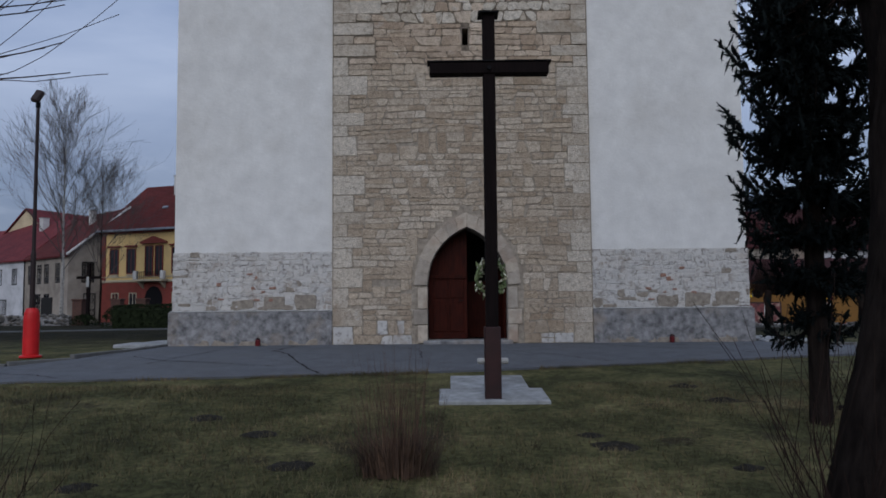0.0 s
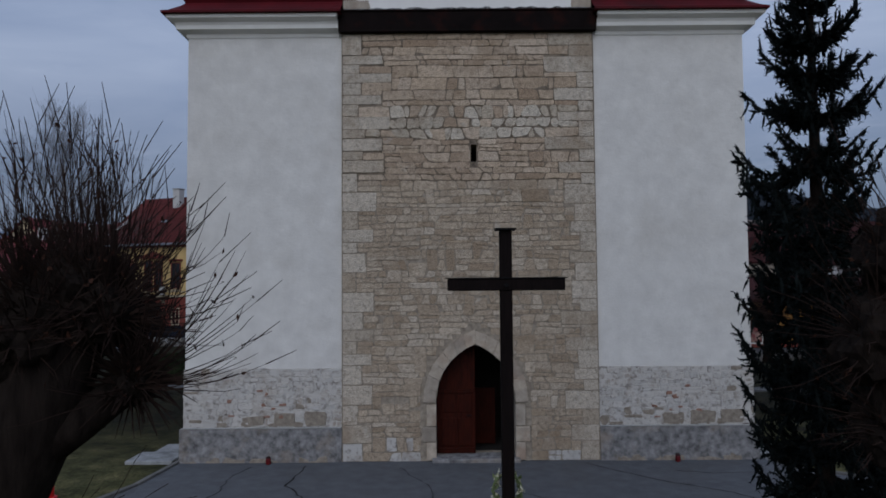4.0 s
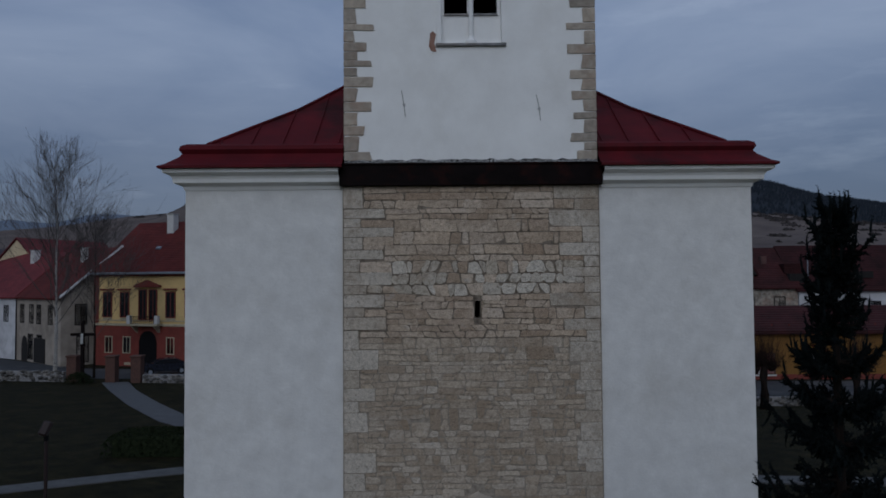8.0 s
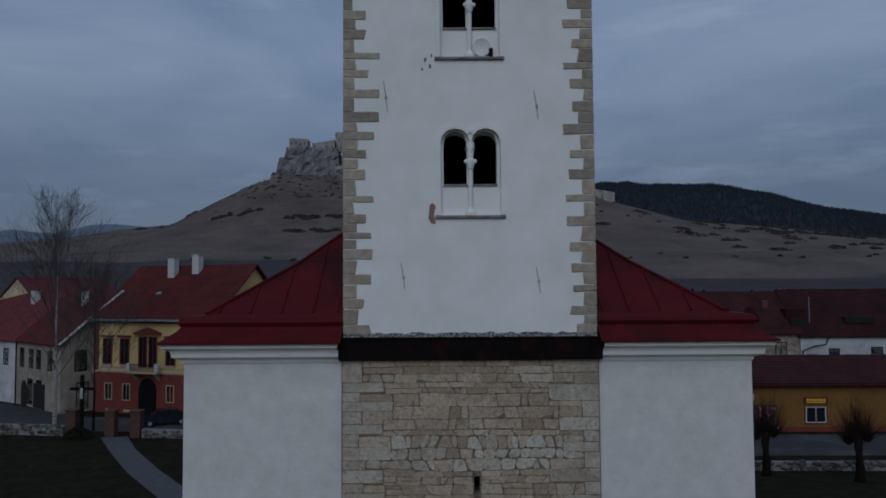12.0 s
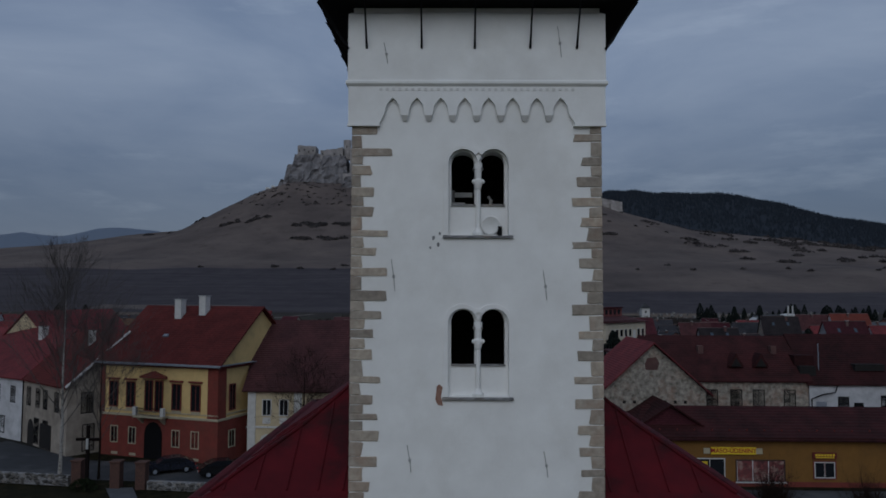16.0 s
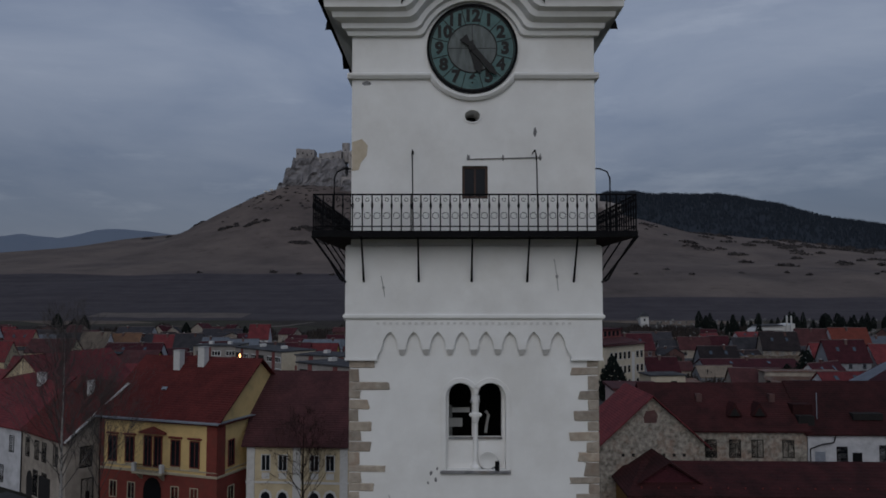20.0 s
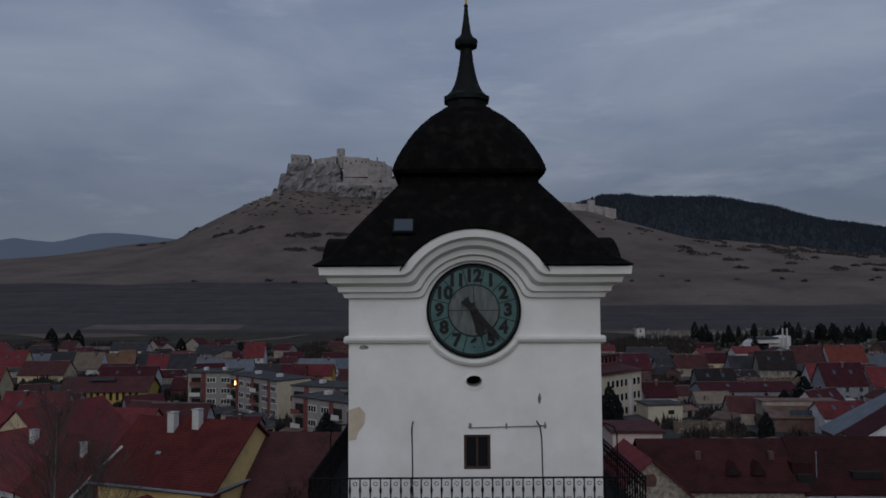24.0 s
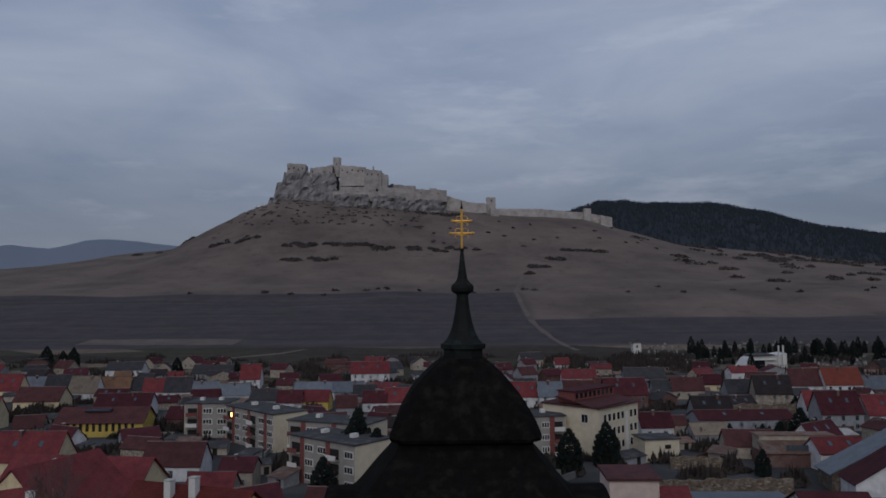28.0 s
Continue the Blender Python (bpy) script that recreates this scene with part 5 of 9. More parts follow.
part("collar", lathe([(0.03, 4.88), (0.045, 4.90), (0.045, 4.98), (0.03, 5.02)], 12), "iron", lamp)

# ---- plants ----
M["bark"] = surface("dark furrowed bark", (0.026, 0.020, 0.017), (0.007, 0.0055, 0.005), 5, 0.95, 1.0, 16, stretch=(3, 3, 0.6), spec=0.03)
M["twig"] = surface("dark bare twigs", (0.036, 0.023, 0.019), (0.016, 0.011, 0.010), 5, 0.9, 0.3, spec=0.03)
M["twig_grey"] = surface("grey bare twigs", (0.10, 0.09, 0.085), (0.06, 0.054, 0.052), 5, 0.9, 0.3, spec=0.03)
M["birch"] = surface("white birch bark", (0.32, 0.305, 0.285), (0.06, 0.055, 0.05), 4, 0.85, 0.4, stretch=(1, 1, 4), mid=0.42, width=0.1)
M["needle"] = surface("blue-green spruce needles", (0.011, 0.015, 0.0155), (0.003, 0.0045, 0.0045), 3, 0.85, 0.2, island=0.35, spec=0.03)
M["needle_far"] = surface("dark conifer needles", (0.019, 0.024, 0.022), (0.009, 0.012, 0.011), 2, 0.9, 0.3, island=0.4, spec=0.03)
M["hedge"] = surface("dark green hedge leaves", (0.024, 0.032, 0.016), (0.010, 0.014, 0.008), 4, 0.9, 0.3, island=0.4, spec=0.03)
M["straw"] = surface("dry ornamental grass", (0.125, 0.078, 0.052), (0.026, 0.014, 0.011), 6, 0.9, 0.2, island=0.4)
M["blade"] = surface("winter grass blades", (0.125, 0.110, 0.056), (0.026, 0.027, 0.012), 1.6, 0.9, 0.1, island=0.5, stain=(0.19, 0.142, 0.082), stain_scale=1.1, stain_amount=0.75)
M["dead_leaf"] = surface("dry brown leaves", (0.055, 0.026, 0.018), (0.022, 0.011, 0.008), 8, 0.9, 0.2, island=0.4, spec=0.03)
M["soil"] = surface("dark molehill soil", (0.024, 0.020, 0.014), (0.009, 0.008, 0.006), 14, 1.0, 1.0, 40)


def limb(bm, p, d, length, r, depth, rnd, spread=0.6, kids=3, bend=0.18, up=0.06, seg=4, thin=0.004, steps=4):
    """A limb that bends, tapers and forks."""
    pts, rad = [p.copy()], [r]
    for k in range(steps):
        d = (d + Vector((rnd.uniform(-bend, bend), rnd.uniform(-bend, bend), rnd.uniform(-bend, bend) + up))).normalized()
        p = p + d * length / steps
        pts.append(p.copy())
        rad.append(max(thin, r * (1 - 0.55 * (k + 1) / steps)))
    add_tube(bm, pts, rad, seg if depth > 0 else 3, cap=False)
    if depth > 0:
        for k in range(kids):
            i = rnd.randint(1, steps)
            nd = (d + Vector((rnd.uniform(-1, 1), rnd.uniform(-1, 1), rnd.uniform(-0.5, 0.9))) * spread).normalized()
            limb(bm, pts[i], nd, length * rnd.uniform(0.5, 0.8), max(thin, rad[i] * 0.62), depth - 1, rnd, spread, kids, bend, up, seg, thin, steps)


def pollard(name, at, trunk_pts, trunk_r, heads, rnd, label, shoots=140, length=1.3, leaves=0, droop=0.0, thick=0.0055):
    """A pollarded tree: stout trunk, knuckled heads, and a brush of thin shoots from each."""
    t = thing(name, at, label, "tree")
    part("trunk", tube([Vector(p) for p in trunk_pts], trunk_r, 16), "bark", t, smooth=True)
    for hx, hy, hz, hr in heads:
        bm = bmesh.new()
        bmesh.ops.create_icosphere(bm, subdivisions=4, radius=hr)
        for v in bm.verts:
            u = v.co.normalized()
            o = Vector((hx, hy, hz)) * 3
            v.co *= 1 + 0.42 * noise.noise(u * 1.6 + o) + 0.24 * abs(noise.noise(u * 4 + o)) + 0.12 * noise.noise(u * 11 + o)
            v.co.z *= 1.1
        part("knuckle", bm, "bark", t).location = (hx, hy, hz)
        bm = bmesh.new()
        lf = bmesh.new()
        for k in range(shoots):
            a, e = rnd.uniform(0, 2 * math.pi), rnd.uniform(-0.5, 1.5)
            d = Vector((math.cos(a) * math.cos(e), math.sin(a) * math.cos(e), math.sin(e)))
            p = Vector((hx, hy, hz)) + d * hr * 0.7
            ln = length * rnd.uniform(0.35, 1.15) * (0.68 + 0.32 * max(0, math.sin(e)))
            pts, rad = [p.copy()], [thick]
            for i in range(5):
                d = (d + Vector((rnd.uniform(-0.12, 0.12), rnd.uniform(-0.12, 0.12), 0.10 + rnd.uniform(-0.1, 0.1) - droop))).normalized()
                p = p + d * ln / 5
                pts.append(p.copy())
                rad.append(thick * (1 - 0.15 * (i + 1)))
                if i > 1 and rnd.random() < 0.25:
                    add_tube(bm, [p, p + (d + Vector((rnd.uniform(-0.6, 0.6), rnd.uniform(-0.6, 0.6), 0.1))) * ln * 0.25], [0.004, 0.002], 3, cap=False)
                if leaves and rnd.random() < leaves:
                    s = rnd.uniform(0.012, 0.026)
                    q = Euler((rnd.uniform(0, 6), rnd.uniform(0, 6), rnd.uniform(0, 6))).to_matrix()
                    lf.faces.new([lf.verts.new(p + q @ Vector(c)) for c in ((-s, 0, 0), (0, -s * 0.5, 0.005), (s, 0, 0), (0, s * 0.5, 0.005))])
            add_tube(bm, pts, rad, 3, cap=False)
        for k in range(shoots * 2):
            a, e = rnd.uniform(0, 2 * math.pi), rnd.uniform(-1.2, 1.5)
            d = Vector((math.cos(a) * math.cos(e), math.sin(a) * math.cos(e), math.sin(e)))
            p = Vector((hx, hy, hz)) + d * hr * 0.8
            d = (d + Vector((rnd.uniform(-0.6, 0.6), rnd.uniform(-0.6, 0.6), rnd.uniform(-0.3, 0.8)))).normalized()
            q = p + d * rnd.uniform(0.06, 0.30)
            add_tube(bm, [p, p.lerp(q, 0.5) + Vector((0, 0, 0.02)), q], [0.007, 0.005, 0.002], 3, cap=False)
        tagged(part("crown", bm, "twig", t), kind="stuff")
        if leaves:
            tagged(part("dry_leaf", lf, "dead_leaf", t, "a few withered leaves"), kind="stuff")
        else:
            lf.free()
    return t


rp = random.Random(21)
near_l = pollard("pollard_tree", (-3.62, -13.2, ground_z(-3.62, -13.2)), [(0, 0, -0.1), (-0.05, 0, 0.8), (-0.02, 0, 1.9), (0.12, 0, 2.6), (0.34, 0, 3.1), (0.52, 0.02, 3.55), (0.72, 0.05, 4.05), (0.92, 0.05, 4.5)], [0.34, 0.27, 0.24, 0.25, 0.26, 0.27, 0.27, 0.22],
                 [(0.98, 0.05, 4.66, 0.25), (0.74, -0.05, 4.50, 0.24), (1.16, 0.0, 4.60, 0.17), (1.27, 0.1, 4.20, 0.12), (0.60, 0.2, 4.62, 0.19)], rp, "dark pollarded tree with a brush of bare shoots", 135, 0.90, 0.14)
part("limb", tube([(0.62, 0.02, 3.75), (0.98, 0.05, 3.98), (1.25, 0.1, 4.18)], [0.16, 0.12, 0.09], 10), "bark", near_l, smooth=True)
rl = random.Random(34)
bm = bmesh.new()
for k in range(7):
    p0 = Vector((0.12, rl.uniform(-0.15, 0.15), rl.uniform(2.2, 3.3)))
    limb(bm, p0, Vector((1.0, rl.uniform(-0.3, 0.3), rl.uniform(-0.15, 0.25))).normalized(), rl.uniform(0.75, 1.15), 0.008, 1, rl, 0.4, 3, 0.12, 0.03, 3, 0.0025, 5)
tagged(part("side_growth", bm, "twig", near_l), kind="stuff")
rp = random.Random(33)
near_r = pollard("pollard_tree", (2.34, -12.6, ground_z(2.34, -12.6)), [(0, 0, -0.15), (0, 0, 0.0), (0, 0, 0.15), (0.01, 0, 0.35), (0.03, 0, 0.65), (0.08, 0, 1.05), (0.14, 0, 1.5), (0.22, 0.05, 2.6), (0.18, 0.1, 3.6), (0.1, 0.1, 4.4)], [0.60, 0.55, 0.50, 0.45, 0.395, 0.345, 0.30, 0.27, 0.25, 0.2],
                 [(-0.04, 0.1, 4.3, 0.27), (0.2, 0.1, 4.8, 0.32), (0.38, 0.1, 4.2, 0.30), (0.02, 0.15, 3.75, 0.22)], rp, "dark pollarded tree with a thick leaning trunk", 90, 0.75, 0.12, 0.10)


def sucker_bush(at, count, height, spread, rnd, label):
    t = thing("sucker_bush", at, label, "bush")
    bm = bmesh.new()
    for k in range(count):
        a = rnd.uniform(0, 2 * math.pi)
        d = Vector((math.cos(a) * spread, math.sin(a) * spread, 1)).normalized()
        limb(bm, Vector((rnd.uniform(-0.15, 0.15), rnd.uniform(-0.15, 0.15), -0.02)), d, height * rnd.uniform(0.35, 1.1), 0.0065, 1, rnd, 0.4, 4, 0.15, 0.05, 4, 0.002, 6)
    tagged(part("shoot", bm, "twig", t), kind="stuff")
    bm = bmesh.new()
    bmesh.ops.create_icosphere(bm, subdivisions=3, radius=0.2)
    for v in bm.verts:
        v.co *= 1 + 0.5 * noise.noise(v.co * 7 + Vector(at))
        v.co.z *= 0.35
    part("root_stub", bm, "bark", t, "knotted woody root")
    return t


sucker_bush((2.0, -12.75, ground_z(2.0, -12.75)), 46, 1.1, 0.55, random.Random(4), "bare suckers at the foot of the tree")
sucker_bush((-3.05, -13.0, ground_z(-3.05, -13.0)), 40, 0.85, 0.55, random.Random(5), "bare suckers at the foot of the tree")
sucker_bush((4.6, -8.0, ground_z(4.6, -8.0)), 14, 0.8, 0.5, random.Random(6), "thin bare shoots under the spruce")

# dry ornamental grass
gr = random.Random(8)
tuftg = thing("ornamental_grass", (-0.78, -10.45, ground_z(-0.78, -10.45)), "clump of dry brown ornamental grass", "grass")
bm = bmesh.new()
for k in range(860):
    a, r0 = gr.uniform(0, 2 * math.pi), (0.36 if k < 640 else 0.46) * gr.random() ** 0.7
    p = Vector((r0 * math.cos(a), r0 * math.sin(a) * 0.7, 0))
    out = Vector((math.cos(a), math.sin(a), 0)) * gr.uniform(0.0, 1.0 if k < 640 else 0.3) + Vector((gr.uniform(-0.12, 0.12), gr.uniform(-0.1, 0.1), 0))
    h = gr.uniform(0.10, 0.42) if k < 640 else gr.uniform(0.6, 1.28)
    w = 0.006 if k < 640 else 0.0024
    q1, q2 = p + out * 0.35 * h + Vector((0, 0, h * 0.55)), p + out * h * 0.9 + Vector((0, 0, h))
    s = Vector((-math.sin(a), math.cos(a), 0)) * w
    v = [bm.verts.new(c) for c in (p - s, p + s, q1 + s * 0.8, q1 - s * 0.8)]
    bm.faces.new(v)
    bm.faces.new((v[3], v[2], bm.verts.new(q2)))
part("blades", bm, "straw", tuftg)


def needle_shoot(ned, p, dr, ln, w, rnd, tufts):
    """One needled twig: a spindle with bristles standing off it."""
    up = Vector((rnd.uniform(-0.3, 0.3), rnd.uniform(-0.3, 0.3), 1)).normalized()
    x = dr.cross(up)
    x = x.normalized() if x.length > 0.05 else Vector((1, 0, 0))
    y = x.cross(dr)
    base_v, tip = ned.verts.new(p), ned.verts.new(p + dr * ln)
    m = p + dr * ln * 0.55
    ring = [ned.verts.new(m + x * w * c + y * w * e) for c, e in ((1, 0), (-0.5, 0.87), (-0.5, -0.87))]
    for q in range(3):
        ned.faces.new((ring[q], ring[(q + 1) % 3], tip))
        ned.faces.new((ring[(q + 1) % 3], ring[q], base_v))
    for k in range(tufts):
        u = (k + rnd.random()) / tufts
        a = rnd.uniform(0, 6.28)
        o = x * math.cos(a) + y * math.sin(a)
        r0 = p + dr * ln * u
        ned.faces.new((ned.verts.new(r0 - dr * 0.009), ned.verts.new(r0 + dr * 0.009), ned.verts.new(r0 + o * (w + 0.016) + dr * 0.02)))


def spruce(name, at, height, radius, rnd, label, clear=1.2, boughs=290):
    """A blue spruce: straight trunk, separate drooping boughs with hanging twigs, upright candles at the top."""
    t = thing(name, at, label, "tree")
    part("trunk", lathe([(0.13, -0.05), (0.11, 0.4), (0.10, height * 0.25), (0.07, height * 0.6), (0.015, height * 0.97)], 12), "bark", t)
    wood, ned = bmesh.new(), bmesh.new()
    for i in range(boughs):
        f = (i + rnd.random() * 0.6) / boughs
        tier = round(f * 17) / 17 if f < 0.8 else f
        z = clear + (height - clear - 0.1) * tier ** 0.95 + rnd.uniform(-0.09, 0.09)
        reach = radius * (0.42 + 0.62 * min(1, f * 4)) * min(1.0, ((height - z) / (height * 0.62))) ** 0.72 + 0.13
        a = i * 2.39996 + rnd.uniform(-0.5, 0.5)
        ln = reach * rnd.choice((0.42, 0.5, 0.55, 0.62, 0.75, 0.9, 1.04)) * rnd.uniform(0.85, 1.08)
        d = Vector((math.cos(a), math.sin(a), 0))
        rise = 0.45 if f > 0.86 else 0.25 if f > 0.6 else 0.10
        sag = 0.12 if f > 0.6 else 0.42
        pts = [Vector((0, 0, z)) + d * ln * s + Vector((0, 0, ln * (rise * s - sag * math.sin(s * math.pi * 0.8) + 0.22 * s ** 4))) for s in (0, 0.25, 0.5, 0.75, 1)]
        add_tube(wood, pts, [0.022, 0.017, 0.012, 0.008, 0.004], 4, cap=False)
        side = Vector((-d.y, d.x, 0))
        n_s = max(5, int(ln * 17))
        for s in range(n_s):
            u = 0.15 + 0.85 * (s + rnd.random()) / n_s
            b0 = min(3, int(u * 4))
            p = pts[b0].lerp(pts[b0 + 1], u * 4 - b0)
            along = (pts[b0 + 1] - pts[b0]).normalized()
            big = 0.5 + 0.8 * rnd.random()
            sl = (0.09 + 0.26 * (1 - u) * min(1, ln)) * big
            for sg in (-1, 1):
                dr = (side * sg * rnd.uniform(0.5, 1.0) + along * rnd.uniform(0.5, 1.0) + Vector((0, 0, rnd.uniform(-0.5, 0.25)))).normalized()
                needle_shoot(ned, p, dr, sl, 0.017, rnd, 11)
                if sl > 0.13:
                    for h in (0.4, 0.75):
                        needle_shoot(ned, p + dr * sl * h, (dr + side * -sg * rnd.uniform(0.2, 0.9) + along * 0.5 + Vector((0, 0, rnd.uniform(-0.9, 0.2)))).normalized(), sl * 0.5, 0.015, rnd, 7)
            if f < 0.75 and rnd.random() < 0.75:
                needle_shoot(ned, p, (Vector((rnd.uniform(-0.3, 0.3), rnd.uniform(-0.3, 0.3), -1)) + along * 0.25).normalized(), rnd.uniform(0.09, 0.26) * min(1, ln + 0.2), 0.018, rnd, 12)
            needle_shoot(ned, p, (along + Vector((rnd.uniform(-0.3, 0.3), rnd.uniform(-0.3, 0.3), rnd.uniform(0, 0.5)))).normalized(), 0.13, 0.017, rnd, 9)
        for k in range(4):
            needle_shoot(ned, pts[4] - along * 0.05 * k, (along + side * rnd.uniform(-0.8, 0.8) + Vector((0, 0, rnd.uniform(0.1, 0.7)))).normalized(), rnd.uniform(0.07, 0.13), 0.017, rnd, 6)
        if f > 0.72:
            needle_shoot(ned, pts[4], (d * 0.12 + Vector((0, 0, 1))).normalized(), rnd.uniform(0.14, 0.30), 0.016, rnd, 14)
    for k in range(26):
        p = Vector((rnd.uniform(-0.14, 0.14), rnd.uniform(-0.14, 0.14), height - rnd.uniform(0.3, 0.8)))
        needle_shoot(ned, p, Vector((p.x * 1.5, p.y * 1.5, 1)).normalized(), rnd.uniform(0.2, 0.4), 0.022, rnd, 12)
    needle_shoot(ned, Vector((0, 0, height - 0.35)), Vector((0.02, 0, 1)), 0.42, 0.02, rnd, 18)
    tagged(part("bough", wood, "bark", t), kind="stuff")
    tagged(part("crown", ned, "needle", t), kind="stuff")
    return t


spruce("spruce_tree", (3.80, -8.7, ground_z(3.80, -8.7)), 9.15, 0.97, random.Random(17), "tall blue-green spruce beside the forecourt", boughs=400)

# hedge, molehills and grass blades
hd_t = thing("hedge", (-12.2, 17.6, ground_z(-12.2, 17.6)), "low clipped dark green hedge", "hedge")
bm = bmesh.new()
rh = random.Random(9)
for k in range(5200):
    x, y = rh.uniform(-4.0, 4.0), rh.uniform(-0.9, 0.9)
    zt = 1.05 + 0.12 * noise.noise(Vector((x * 1.3, y, 0)))
    e = rh.random()
    if abs(x) > 3.3:
        zt *= 1 - ((abs(x) - 3.3) / 0.7) ** 2 * 0.5
    z = zt * (1 if e < 0.5 else rh.random())
    if e >= 0.5:
        y = rh.choice((-1, 1)) * (0.9 + 0.08 * noise.noise(Vector((x * 2, z * 2, 5)))) if rh.random() < 0.75 else y
    s = rh.uniform(0.04, 0.09)
    q = Euler((rh.uniform(0, 6), rh.uniform(0, 6), rh.uniform(0, 6))).to_matrix()
    c = Vector((x, y, max(0.03, z)))
    bm.faces.new([bm.verts.new(c + q @ Vector(p)) for p in ((-s, 0, 0), (0, -s * 0.6, 0.01), (s, 0, 0), (0, s * 0.6, 0.01))])
part("foliage", bm, "hedge", hd_t)
part("core", box(-3.6, 3.6, -0.8, 0.8, -0.1, 0.95, 0.1), "hedge", hd_t)
rm = random.Random(10)
for x, y, r in ((-1.75, -10.2, 0.30), (-2.35, -9.0, 0.32), (1.3, -9.6, 0.34), (1.15, -9.2, 0.26), (2.3, -10.4, 0.26), (3.2, -7.4, 0.30), (3.0, -6.4, 0.26), (-3.2, -8.2, 0.28), (-0.6, -11.7, 0.34), (-2.3, -11.6, 0.22), (-3.4, -10.8, 0.3)):
    mo = thing("molehill", (x, y, ground_z(x, y) - 0.01), "low dark molehill in the turf", "molehill", "molehills")
    bm = bmesh.new()
    r *= rm.uniform(0.6, 1.05)
    rings = [[bm.verts.new((r * f * math.cos(a) * (1 + 0.5 * noise.noise(Vector((x + 1.6 * math.cos(a), y + 1.6 * math.sin(a), f)))), r * f * 0.75 * math.sin(a) * (1 + 0.4 * noise.noise(Vector((y + 2 * math.cos(a), x, f)))), (0.045 * (1 - f * f) + 0.012 * rm.uniform(-1, 1) * (f < 1)))) for a in [2 * math.pi * k / 12 for k in range(12)]] for f in (1.0, 0.75, 0.5, 0.25)]
    for a, c in zip(rings, rings[1:]):
        for k in range(12):
            bm.faces.new((a[k], a[(k + 1) % 12], c[(k + 1) % 12], c[k]))
    bm.faces.new(rings[-1])
    part("soil", bm, "soil", mo)
gb = random.Random(12)
verts, faces = [], []
for k in range(52000):
    y = -6.1 - 8.5 * gb.random() ** 1.4
    x = gb.uniform(-1, 1) * (0.6 * (y + 17.0) + 0.8) - 0.3
    front_y = float(np.interp(x, [e[0] for e in edge], [e[2] for e in edge]))
    y = min(y, front_y - 0.03) if gb.random() < 0.93 else front_y - abs(gb.gauss(0, 0.06))
    if abs(x - KX) < 0.88 and y > KY - 0.74:
        continue
    dens = noise.noise(Vector((x * 0.9, y * 0.9, 3)))
    if dens < -0.25 and gb.random() < 0.7:
        continue
    z = ground_z(x, y)
    h = gb.uniform(0.025, 0.075) * (1 + 0.7 * dens)
    a = gb.uniform(0, 2 * math.pi)
    s = 0.006
    i = len(verts)
    verts += [(x - s * math.cos(a), y - s * math.sin(a), z - 0.01), (x + s * math.cos(a), y + s * math.sin(a), z - 0.01), (x + gb.uniform(-0.045, 0.045), y + gb.uniform(-0.045, 0.045), z + h)]
    faces.append((i, i + 1, i + 2))
gm2 = bpy.data.meshes.new("grass")
gm2.from_pydata(verts, [], faces)
gm2.materials.append(M["blade"])
tagged(new("grass", gm2), "short matted winter grass with dry tips", "grass", kind="stuff")

# ---- houses round the churchyard and the town ----
def tiles(name, light, dark, rough=0.8):
    """Roof cover: courses across the slope in the relief, weathering by noise."""
    m, n, l, b = graph(name)
    geo = n.new("ShaderNodeNewGeometry")
    pos = geo.outputs["Position"]
    col = ramp(n, l, noise_node(n, l, pos, 0.5, 8, 0.7), [(0.32, dark), (0.68, light)])
    speck = ramp(n, l, noise_node(n, l, pos, 5.0, 4, 0.7), [(0.35, (0.78, 0.78, 0.78)), (0.65, (1.12, 1.1, 1.08))])
    tone = ramp(n, l, n.new("ShaderNodeObjectInfo").outputs["Random"], [(0, (0.8, 0.8, 0.8)), (1, (1.15, 1.12, 1.1))])
    l.new(blend(n, l, 1.0, blend(n, l, 1.0, col, speck, 'MULTIPLY'), tone, 'MULTIPLY'), b.inputs["Base Color"])
    b.inputs["Roughness"].default_value = rough
    b.inputs["Specular IOR Level"].default_value = 0.1
    wv = n.new("ShaderNodeTexWave")
    wv.bands_direction = 'Z'
    wv.inputs["Scale"].default_value, wv.inputs["Distortion"].default_value = 1.6, 1.0
    l.new(pos, wv.inputs["Vector"])
    bp = n.new("ShaderNodeBump")
    bp.inputs["Strength"].default_value, bp.inputs["Distance"].default_value = 0.5, 0.05
    l.new(wv.outputs["Fac"], bp.inputs["Height"])
    l.new(bp.outputs[0], b.inputs["Normal"])
    return m


